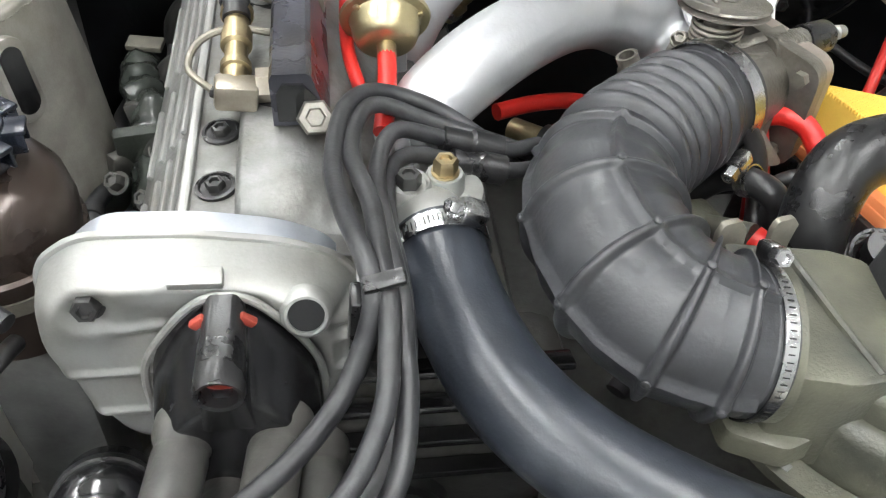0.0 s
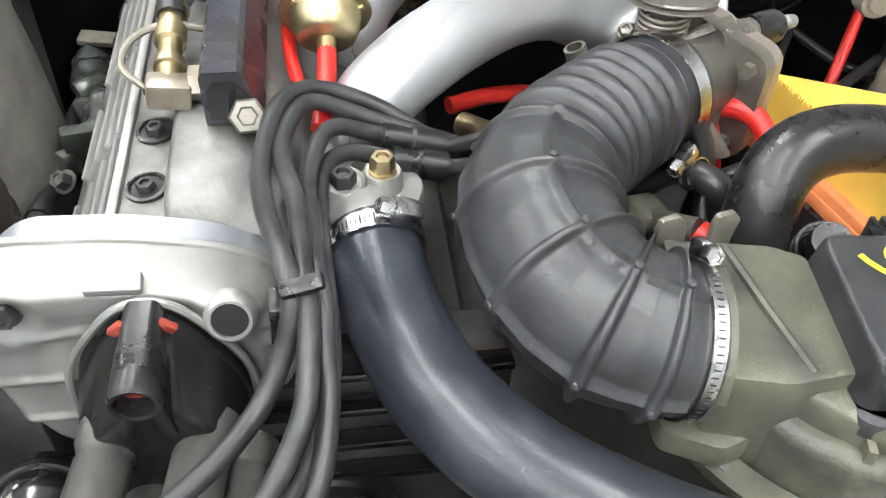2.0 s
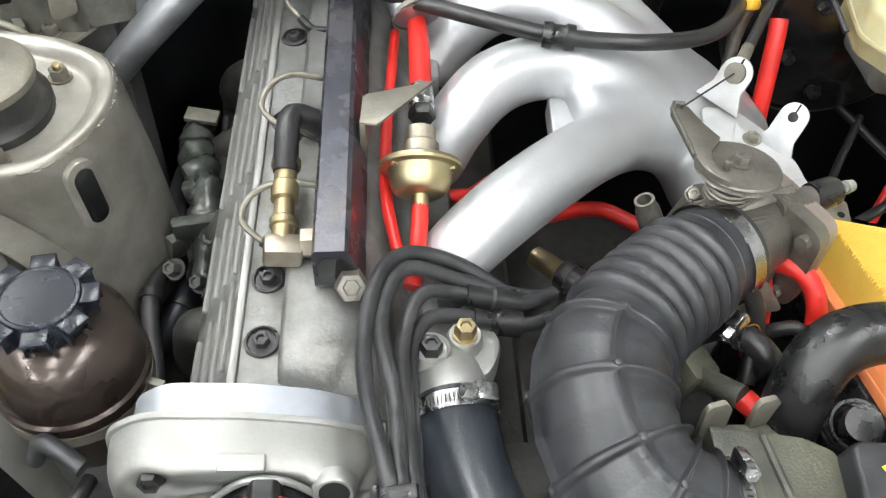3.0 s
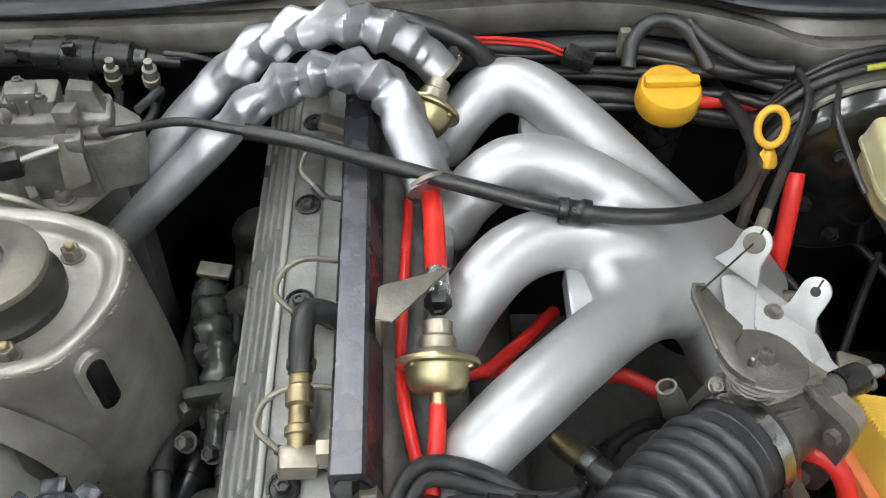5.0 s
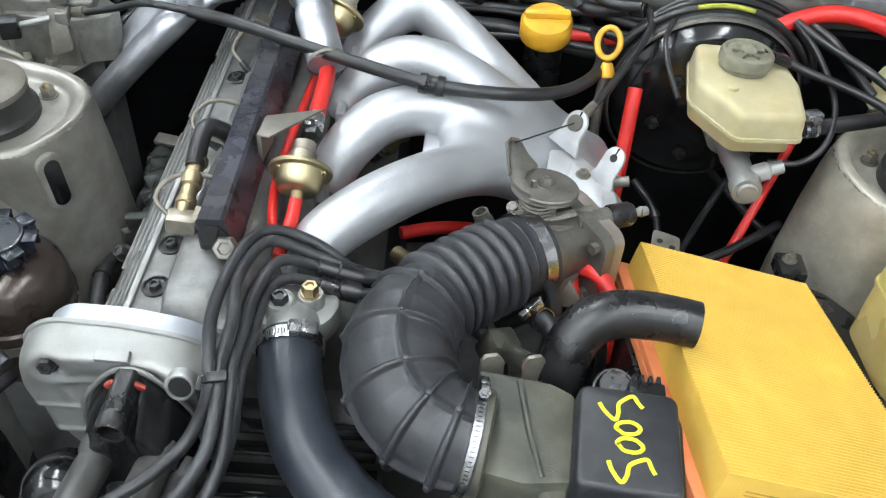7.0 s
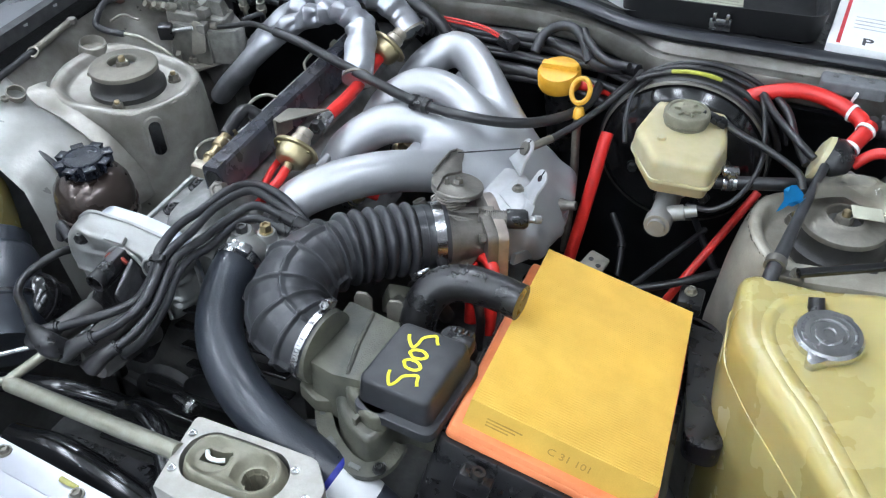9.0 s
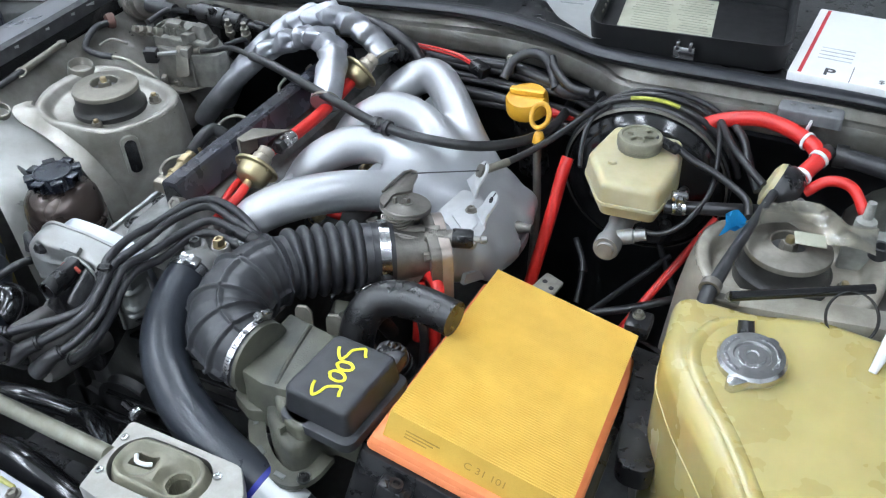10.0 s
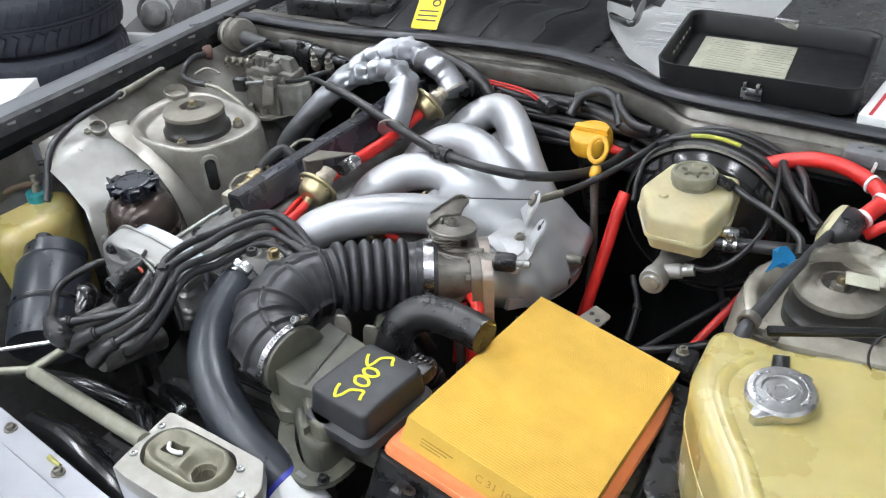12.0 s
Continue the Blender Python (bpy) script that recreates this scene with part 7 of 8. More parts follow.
part("tie_tail", block((0.004, 0.003, 0.018), Matrix.Translation((0.697, 0.806, 0.953)) @ pose(0, 0, 0, 20, 10, 0), 0.001), WHITEPAPER, c)
c = red_hose([(0.722, 0.782, 0.930), (0.716, 0.766, 0.926), (0.706, 0.748, 0.918), (0.700, 0.735, 0.910)], 0.0105, "short red hose with two white ties")
part("tie", ring_band(frame_at((0.718, 0.772, 0.928), (-0.4, -0.8, -0.3)), 0.0106, 0.005, 0.0018), WHITEPAPER, c, "white cable tie")
part("tie", ring_band(frame_at((0.704, 0.744, 0.916), (-0.4, -0.8, -0.3)), 0.0106, 0.005, 0.0018), WHITEPAPER, c, "white cable tie")
part("tie_end", turned([(0, 0), (0.0100, 0), (0.0100, 0.01), (0, 0.01)], frame_at((0.722, 0.782, 0.930), (0.5, 0.7, 0.2)), 18), DARKMETAL, c, "dark hose spigot")
red_hose([(0.712, 0.735, 0.900), (0.735, 0.742, 0.918), (0.762, 0.735, 0.920), (0.782, 0.712, 0.902), (0.79, 0.70, 0.885)], 0.0068)
vc = thing("vacuum_canister", "black round vacuum valve with a cream face", "vacuum valve", (0.685, 0.722, 0.90))
m = frame_at((0.690, 0.722, 0.903), (-0.80, 0.10, 0.25))
part("drum", turned([(0.0, -0.016), (0.022, -0.016), (0.030, -0.008), (0.032, 0.0), (0.033, 0.006), (0.031, 0.010), (0.031, 0.014)], m, 40), BLACKPLASTIC, vc)
part("face", turned([(0.031, 0.014), (0.028, 0.020), (0.018, 0.024), (0, 0.025)], m, 36), CREAM, vc, "yellowed cream face")
part("stub", sweep([V((0.706, 0.708, 0.898)), V((0.735, 0.69, 0.892))], 0.010, 16), CASTALU, vc)
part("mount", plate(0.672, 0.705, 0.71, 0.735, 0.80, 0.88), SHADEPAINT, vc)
gb = thing("grey_pipe", "grey plastic pipe end at the firewall corner", "pipe", (0.76, 0.79, 0.92))
part("tube", pipe([(0.735, 0.800, 0.922), (0.765, 0.800, 0.920), (0.80, 0.795, 0.918), (0.85, 0.79, 0.915)], 0.012, 6, 16), WIRE, gb)
part("collar", ring_band(frame_at((0.742, 0.800, 0.922), (1, 0, 0)), 0.012, 0.014, 0.003), DARKMETAL, gb)
pl = thing("grey_cover_plate", "grey plastic cover plate on the cowl flange", "cover plate", (0.69, 0.85, 0.94))
part("plate", slab(rounded([(0.655, 0.838), (0.735, 0.838), (0.735, 0.868), (0.655, 0.868)], 0.005), 0.936, 0.952, bevel=0.003), surface("grey plastic", (0.16, 0.165, 0.17), 0.5), pl)
for k in range(3):
    part("dimple", turned([(0.004, 0), (0.003, 0.002), (0, 0.002)], Matrix.Translation((0.672 + 0.022 * k, 0.856, 0.952)), 12), SHADEPAINT, pl)
sv = thing("grey_valve", "grey plastic valve beside the strut tower", "valve", (0.785, 0.69, 0.88))
part("body", slab(rounded([(0.765, 0.665), (0.825, 0.665), (0.83, 0.715), (0.77, 0.71)], 0.008), 0.84, 0.885, bevel=0.005), surface("pale grey valve plastic", (0.34, 0.34, 0.31), 0.55), sv)
part("spire", turned([(0.013, 0.885), (0.012, 0.905), (0.006, 0.909), (0.005, 0.93), (0, 0.93)], Matrix.Translation((0.785, 0.695, 0)), 18), sv.children[0].data.materials[0], sv)
for x in (0.805, 0.825):
    part("grey_port", turned([(0.011, 0.88), (0.011, 0.895), (0.007, 0.895), (0.007, 0.885), (0, 0.885)], Matrix.Translation((x, 0.665, 0)), 18), WIRE, sv)

# hood strut cable and wrapper on the tower
hs = thing("hose_run", "thick dark cable clipped along the strut tower", "cable", (0.65, 0.56, 0.90))
part("sheath", pipe([(0.642, 0.480, 0.885), (0.644, 0.495, 0.900), (0.648, 0.515, 0.905), (0.658, 0.575, 0.912), (0.667, 0.625, 0.915), (0.678, 0.690, 0.915), (0.69, 0.76, 0.91)], [0.0085, 0.0085, 0.008, 0.0065, 0.0055, 0.0055, 0.0055], 8, 16), WIRE, hs)
part("clip", ring_band(frame_at((0.645, 0.505, 0.904), (0.1, 1, 0.1)), 0.0085, 0.010, 0.003), DIRTYALU, hs)
part("clip_foot", block((0.026, 0.014, 0.006), Matrix.Translation((0.664, 0.505, 0.892)), 0.002), DIRTYALU, hs)
part("clip_bolt", hexbolt(Matrix.Translation((0.668, 0.505, 0.895)), 0.010, 0.006, 0.007), DUSTZINC, hs)
bt = thing("tape_strip", "torn blue masking tape round the cable", "tape", (0.655, 0.60, 0.92))
bm = bmesh.new()
g = [[bm.verts.new((0.638 + 0.022 * u + 0.003 * math.sin(7 * v), 0.606 - 0.010 * v + 0.008 * u, 0.930 + 0.008 * math.sin(4 * u + 3 * v) - 0.008 * v)) for u in (0, 0.25, 0.5, 0.75, 1)] for v in (0, 0.5, 1.0, 1.6)]
for a, b in zip(g, g[1:]):
    for k in range(4):
        bm.faces.new((a[k], a[k + 1], b[k + 1], b[k]))
bmesh.ops.solidify(bm, geom=bm.faces[:], thickness=0.0008)
part("strip", bm, TAPE, bt)
rd = thing("stay_rod", "black hood stay rod lying by the tower", "rod", (0.72, 0.51, 0.92))
part("bar", sweep([V((0.668, 0.488, 0.912)), V((0.80, 0.555, 0.915))], 0.0055, 12), GLOSSBLACK, rd)
wr = thing("plastic_wrapper", "crumpled clear plastic wrapper on the strut mount", "plastic wrapper", (0.72, 0.645, 0.91))
bm = bmesh.new()
for k in range(9):
    for j in range(6):
        u, v = k / 8, j / 5
        bm.verts.new((0.672 + 0.125 * u, 0.618 + 0.055 * v + 0.012 * math.sin(5 * u), 0.918 + 0.010 * noise.noise(V((u * 4, v * 3, 1))) + 0.006 * math.sin(9 * u + 4 * v)))
bm.verts.ensure_lookup_table()
for k in range(8):
    for j in range(5):
        bm.faces.new([bm.verts[k * 6 + j], bm.verts[k * 6 + j + 1], bm.verts[(k + 1) * 6 + j + 1], bm.verts[(k + 1) * 6 + j]])
bmesh.ops.solidify(bm, geom=bm.faces[:], thickness=0.0006)
part("film", bm, surface("yellowed clear film", (0.93, 0.90, 0.80), 0.10, transmit=0.93, bump=0.3, bump_scale=90), wr)
part("card", block((0.034, 0.020, 0.002), Matrix.Translation((0.730, 0.618, 0.914)) @ pose(0, 0, 0, 8, 4, 12), 0.001), CREAMPAPER, wr, "pale folded card")
rl = solid("fender_rail", block((0.20, 0.035, 0.03), Matrix.Translation((0.742, 0.535, 0.872)) @ pose(0, 0, 0, 0, 0, 9), 0.008), CREAMDUST, "dusty painted flange in front of the strut tower", "panel", kind="structure")
hp_ = thing("spring_clip_hoop", "thin bare steel hoop clamp hanging loose", "hoop clamp", (0.785, 0.51, 0.90))
part("hoop", ring_band(frame_at((0.785, 0.512, 0.905), (0.3, -0.7, 0.65)), 0.026, 0.006, 0.001), DARKMETAL, hp_)

# ---- coolant tank ----
ct = thing("coolant_tank", "yellowed translucent coolant tank with a chrome cap", "coolant tank", (0.78, 0.35, 0.55))
TO = rounded([(0.613, 0.496), (0.618, 0.405), (0.650, 0.345), (0.688, 0.290), (0.735, 0.215), (0.775, 0.13), (0.875, 0.13), (0.875, 0.50), (0.82, 0.505), (0.76, 0.515), (0.69, 0.495)], 0.022, 5)
part("shell", slab(TO, 0.56, 0.899, bevel=0.020, seg=7), TANK, ct, "", 60)
part("groove_ridge", sweep(glide([(0.690, 0.470, 0.8985), (0.664, 0.458, 0.8985), (0.650, 0.425, 0.8985), (0.654, 0.390, 0.8985), (0.676, 0.352, 0.8985), (0.705, 0.310, 0.8985), (0.745, 0.235, 0.8985)], 6), 1.0, section=[(-0.012, -0.002), (-0.006, 0.0010), (-0.002, 0.0022), (0.002, 0.0022), (0.006, 0.0010), (0.012, -0.002)]), TANK, ct, "soft moulded ridge in the tank top", 75)
part("seam", slab([((p.x - 0.76) * 1.012 + 0.76, (p.y - 0.34) * 1.012 + 0.34) for p in TO], 0.835, 0.840, bevel=0.001), TANK, ct)
m = frame_at((0.704, 0.408, 0.886), (-0.03, -0.06, 1))
part("neck", turned([(0.040, 0.0), (0.038, 0.010), (0.029, 0.014), (0.028, 0.022), (0, 0.022)], m, 36), TANK, ct)
cap = part("cap", turned([(0, 0.010), (0.0285, 0.010), (0.0295, 0.017), (0.0320, 0.018), (0.0325, 0.026), (0.0300, 0.0295), (0.0180, 0.0300), (0.0165, 0.0275), (0.0135, 0.0275), (0.0125, 0.0305), (0.006, 0.0305), (0.005, 0.029), (0, 0.029)], m, 48), CHROME, ct, "chrome pressure cap")
part("cap_ear", slab(rounded([(-0.012, 0.008), (-0.004, -0.010), (0.004, -0.010), (0.012, 0.008)], 0.003, 3), 0.011, 0.027, m @ Matrix.Translation((0.006, -0.033, 0)), 0.003), CHROME, cap)
part("cap_ear", block((0.012, 0.010, 0.012), m @ Matrix.Translation((0.0, 0.033, 0.019)), 0.003), CHROME, cap)
for k in range(22):
    a = radians(k * 11 + (0 if k < 11 else 40))
    part("cap_mark", block((0.0034, 0.0044, 0.0006), m @ pose(0.0245 * math.cos(a), 0.0245 * math.sin(a), 0.0298, 0, 0, math.degrees(a)), 0.0002), STEEL, cap)
part("overflow", pipe([(0.694, 0.438, 0.890), (0.692, 0.452, 0.897), (0.689, 0.462, 0.908)], [0.010, 0.009, 0.008], 5, 14), BLACKPLASTIC, ct, "black overflow stub")
pn = thing("white_nozzle", "white tapered plastic nozzle over the tank", "nozzle", (0.795, 0.45, 0.89))
part("cone", turned([(0.0, 0), (0.004, 0.001), (0.007, 0.04), (0.010, 0.10), (0, 0.10)], frame_at((0.810, 0.446, 0.897), (0.25, 0.75, 0.55)), 18), WHITEPAPER, pn)

# black elbow hose resting on the filter
eh = thing("elbow_hose", "shiny black rubber elbow hose with an open end", "rubber hose", (0.33, 0.36, 0.80))
part("tube", hollow([(0.300, 0.330, 0.77), (0.299, 0.338, 0.825), (0.303, 0.350, 0.860), (0.318, 0.364, 0.880), (0.345, 0.372, 0.887), (0.380, 0.372, 0.886), (0.408, 0.368, 0.884)], [0.020, 0.0205, 0.021, 0.021, 0.0205, 0.020, 0.020], 0.004, 0.03, 8, 28), BLACKPLASTIC, eh)
part("bore", turned([(0, 0), (0.0158, 0), (0.0158, 0.002), (0, 0.002)], frame_at((0.4010, 0.3692, 0.8846), (0.98, -0.14, -0.07)), 24), GLOSSBLACK, eh, "dark bore of the open end")
cn = thing("wiring_connector", "dusty grey-black wiring connector by the flow meter", "connector", (0.345, 0.335, 0.82))
part("body", sweep([V((0.352, 0.352, 0.800)), V((0.343, 0.330, 0.846))], [0.014, 0.016, 0.017, 0.014, 0.012], 18), BLACKPLASTIC, cn)
for k in range(3):
    part("rib", ring_band(frame_at(V((0.352, 0.352, 0.800)).lerp(V((0.343, 0.330, 0.846)), 0.3 + 0.2 * k), (-0.18, -0.42, 0.9)), 0.0155, 0.003, 0.002), BLACKPLASTIC, cn)
tv = thing("small_tee_valve", "grey plastic tee with a red cap below the bellows", "tee valve", (0.262, 0.385, 0.79))
part("body", block((0.030, 0.024, 0.03), Matrix.Translation((0.250, 0.392, 0.812)) @ pose(0, 0, 0, 10, 20, 30), 0.004), GREYPLASTIC, tv)
part("arm", sweep([V((0.25, 0.39, 0.815)), V((0.275, 0.36, 0.83))], 0.009, 14), GREYPLASTIC, tv)
part("tip", sweep([V((0.275, 0.36, 0.83)), V((0.283, 0.35, 0.828))], 0.0085, 14), RED, tv, "red end")
hose_clamp((0.287, 0.405, 0.838), (0.4, -0.6, 0.4), 0.010, 20, width=0.009, label="small shiny hose clamp on a thin black hose")
th_ = thing("thin_hose", "thin black hose looping below the bellows", "hose", (0.28, 0.40, 0.82))
part("tube", pipe([(0.255, 0.43, 0.80), (0.275, 0.42, 0.828), (0.287, 0.405, 0.838), (0.300, 0.388, 0.835), (0.31, 0.40, 0.80)], 0.0095, 8, 14), RUBBER, th_)
th_ = thing("thin_hose", "thin black hose looping below the throttle body", "hose", (0.31, 0.44, 0.84))
part("tube", pipe([(0.288, 0.432, 0.862), (0.298, 0.425, 0.845), (0.300, 0.41, 0.82), (0.295, 0.39, 0.80)], 0.007, 8, 12), RUBBER, th_)
for pts in ([(0.315, 0.425, 0.815), (0.335, 0.42, 0.825), (0.348, 0.41, 0.80), (0.35, 0.40, 0.76)], [(0.29, 0.37, 0.80), (0.305, 0.36, 0.815), (0.32, 0.35, 0.80)]):
    w = thing("thin_hose", "thin black hose in the gap beside the filter", "hose", pts[0])
    part("tube", pipe(pts, 0.0055, 8, 10), RUBBER, w)

# lamp bracket with its plate, and the rod
hb_ = thing("lamp_bracket", "pale metal lamp bracket with an oval moulded insert", "lamp bracket", (0.215, 0.10, 0.776))
PL = rounded([(0.140, 0.151), (0.150, 0.062), (0.300, 0.060), (0.304, 0.120), (0.280, 0.149)], 0.006, 4)
oval = [(0.209 + 0.026 * math.copysign(1, math.cos(a)) * min(1, abs(math.cos(a)) * 4) + 0.0285 * math.cos(a), 0.112 + 0.0285 * math.sin(a)) for a in [2 * math.pi * (k + 0.5) / 64 for k in range(64)]]


def ray_out(px, py, poly):
    """Where the ray from the middle of the oval through a point leaves the outline."""
    ox, oy = 0.209, 0.108
    dx, dy = px - ox, py - oy
    best = 9.0
    for i in range(len(poly)):
        ax, ay, bx, by = *poly[i - 1][:2], *poly[i][:2]
        ex, ey = bx - ax, by - ay
        det = dx * -ey + ex * dy
        if abs(det) > 1e-12:
            t, w = ((ax - ox) * -ey + ex * (ay - oy)) / det, (dx * (ay - oy) - dy * (ax - ox)) / det
            if t > 0 and -1e-6 <= w <= 1 + 1e-6:
                best = min(best, t)
    return ox + dx * best, oy + dy * best


bm = bmesh.new()
loops = []
for edge, z in ((0, 0.806), (0, 0.8245), (1, 0.826), (2, 0.826), (2, 0.806)):
    ring = []
    for x, y in oval:
        gx, gy = 0.209 + (x - 0.209) * 1.035, 0.112 + (y - 0.112) * 1.06
        qx, qy = ray_out(x, y, PL)
        if edge == 1:
            qx, qy = qx + (gx - qx) * 0.03, qy + (gy - qy) * 0.03
        ring.append(bm.verts.new((qx, qy, z) if edge < 2 else (gx, gy, z)))
    loops.append(ring)
for p, q in zip(loops, loops[1:]):
    for k in range(64):
        bm.faces.new((p[k], p[(k + 1) % 64], q[(k + 1) % 64], q[k]))
part("plate", bm, surface("pale dusty alloy", (0.34, 0.33, 0.305), 0.40, metal=0.5, second=(0.27, 0.26, 0.235), dirt=(0.3, 0.27, 0.2), dirt_amount=0.4), hb_)
part("leg", plate(0.15, 0.295, 0.065, 0.075, 0.70, 0.806), FENDER, hb_)
part("back_plate", slab([(0.152, 0.135), (0.155, 0.072), (0.285, 0.072), (0.275, 0.135)], 0.764, 0.768), SHADEPAINT, hb_)
insert_mat = surface("dirty cream moulding", (0.26, 0.25, 0.185), 0.42, second=(0.18, 0.17, 0.12), scale=40, bump=0.15, dirt=(0.10, 0.088, 0.06), dirt_scale=35, dirt_amount=0.6)


def moulding(x, y, s):
    """Height of the oval insert: a rounded rim, two bowls and their deep openings."""
    z = 0.829 + 0.0035 * (1 - abs(2 * s - 1.62) * 2.2 if s > 0.58 else 0) - (0.012 * (s - 0.9) / 0.1 if s > 0.9 else 0)
    d1, d2 = math.hypot((x - 0.182) / 1.15, y - 0.112), math.hypot(x - 0.2325, y - 0.110)
    for d, r, depth in ((d1, 0.0205, 0.007), (d2, 0.0225, 0.010)):
        if d < r:
            z -= depth * min(1, (r - d) / 0.007) ** 0.8
    if d2 < 0.0125:
        z -= 0.006 if d2 > 0.0105 else 0.048
    if abs(x - 0.186) < 0.013 and abs(y - 0.1165 - 0.1 * (x - 0.186)) < 0.0065:
        z -= 0.045
    return max(z, 0.772)


bm = bmesh.new()
cx, cy, loops = 0.209, 0.112, []
for i in range(1, 45):
    s_ = i / 44
    loops.append([bm.verts.new((cx + (x - cx) * s_, cy + (y - cy) * s_, moulding(cx + (x - cx) * s_, cy + (y - cy) * s_, s_))) for x, y in oval])
for p, q in zip(loops, loops[1:]):
    for k in range(64):
        bm.faces.new((p[k], p[(k + 1) % 64], q[(k + 1) % 64], q[k]))
bm.faces.new(loops[0])
ins = part("insert", bm, insert_mat, hb_, "dirty cream moulding with two openings", 50)
part("tongue", pipe([(0.174, 0.119, 0.8235), (0.180, 0.1125, 0.8245), (0.190, 0.1125, 0.8245), (0.196, 0.116, 0.8235)], 0.0024, 5, 8), WHITEPAPER, ins, "pale clip")
part("bulb_seat", turned([(0.003, 0.0), (0.0065, 0.0), (0.0065, 0.006), (0.003, 0.006)], Matrix.Translation((0.2325, 0.110, 0.786)), 16, closed=True), insert_mat, ins)
for x, y in ((0.150, 0.130), (0.155, 0.088), (0.266, 0.129), (0.262, 0.075), (0.290, 0.105)):
    part("rivet", turned([(0.0045, 0), (0.004, 0.0018), (0.0016, 0.0022), (0.0014, 0.001), (0, 0.001)], Matrix.Translation((x, y, 0.826)), 16), STEEL, hb_, "bright rivet")
ro = thing("lamp_rod", "olive plated link rod behind the front panel", "link rod", (0.0, 0.125, 0.79))
part("rod", sweep([V((-0.117, 0.142, 0.773)), V((0.148, 0.108, 0.822))], 0.0095, 16), OLIVEROD, ro)
part("crank", sweep([V((-0.122, 0.142, 0.776)), V((-0.190, 0.100, 0.772))], 0.005, 10), OLIVEROD, ro)
part("crank_link", sweep([V((-0.080, 0.195, 0.806)), V((-0.185, 0.125, 0.790))], 0.003, 8), STEEL, ro)
part("crank_arm", sweep([V((-0.12, 0.142, 0.776)), V((-0.085, 0.185, 0.80))], 0.006, 10), OLIVEROD, ro)
part("crank_bolt", hexbolt(frame_at((-0.085, 0.183, 0.802), (0.5, -0.3, 0.8)), 0.012, 0.008, 0.009), STEEL, ro)
for x, y, z in ((0.052, 0.054, 0.7715), (-0.055, 0.068, 0.7715)):
    s = thing("panel_screw", "small steel screw in the front panel", "screw", (x, y, z), "front panel screws")
    part("head", hexbolt(Matrix.Translation((x, y, z)), 0.010, 0.005, 0.008), DUSTZINC, s)
cl_ = thing("chain_link", "bright steel hose fitting low behind the lamp", "fitting", (0.07, 0.20, 0.74))
part("stem", sweep([V((0.05, 0.215, 0.745)), V((0.09, 0.20, 0.755))], 0.006, 10), STEEL, cl_)
part("nut", hexbolt(frame_at((0.075, 0.205, 0.751), (0.9, -0.3, 0.2)), 0.017, 0.01), STEEL, cl_)
for pts, r in (([(-0.03, 0.20, 0.70), (0.02, 0.185, 0.735), (0.06, 0.165, 0.74), (0.09, 0.135, 0.72), (0.10, 0.11, 0.68)], 0.013), ([(-0.12, 0.12, 0.70), (-0.04, 0.115, 0.72), (0.05, 0.105, 0.71), (0.12, 0.10, 0.68)], 0.018), ([(-0.20, 0.18, 0.70), (-0.10, 0.19, 0.72), (0.0, 0.21, 0.70)], 0.012)):
    w = thing("coolant_pipe", "shiny black hose low behind the front panel", "hose", pts[0], "low hoses at the nose")
    part("tube", pipe(pts, r, 8, 16), GLOSSBLACK, w)

# washer bottle, canister
wb = thing("washer_bottle", "yellowed cream washer bottle with a teal cap", "washer bottle", (-0.385, 0.34, 0.60))
part("shell", slab(rounded([(-0.46, 0.27), (-0.33, 0.255), (-0.315, 0.33), (-0.35, 0.415), (-0.46, 0.42)], 0.04, 6), 0.60, 0.835, bevel=0.03, seg=6), TANK, wb, "", 60)
part("cap", turned([(0.018, 0.835), (0.018, 0.848), (0, 0.850)], Matrix.Translation((-0.385, 0.365, 0)), 22), surface("teal plastic", (0.03, 0.28, 0.30), 0.45), wb, "teal cap")
part("pump_stem", turned([(0.008, 0.845), (0.007, 0.862), (0.004, 0.864), (0.004, 0.875), (0, 0.875)], Matrix.Translation((-0.385, 0.365, 0)), 14), DUSTZINC, wb)
ca = thing("black_canister", "dusty black cylindrical canister leaning at the front", "canister", (-0.26, 0.27, 0.70))
m = frame_at((-0.200, 0.205, 0.732), (-0.60, 0.68, 0.38)) @ Matrix.Diagonal((1.22, 1.22, 1.05, 1))
part("body", turned([(0, 0), (0.040, 0), (0.042, 0.01), (0.042, 0.05), (0.044, 0.052), (0.044, 0.058), (0.042, 0.060), (0.042, 0.120), (0.039, 0.128), (0.036, 0.130), (0.036, 0.150), (0.030, 0.155), (0, 0.155)], m, 40), HOSE, ca)
part("seam_band", ring_band(m @ Matrix.Translation((0, 0, 0.055)), 0.0435, 0.004, 0.0012), BLACKPLASTIC, ca, "seam band")
part("spout", turned([(0.011, 0.150), (0.010, 0.172), (0.008, 0.174), (0, 0.174)], m @ Matrix.Translation((0.012, 0.010, 0)), 16), BLACKPLASTIC, ca, "hose spout")
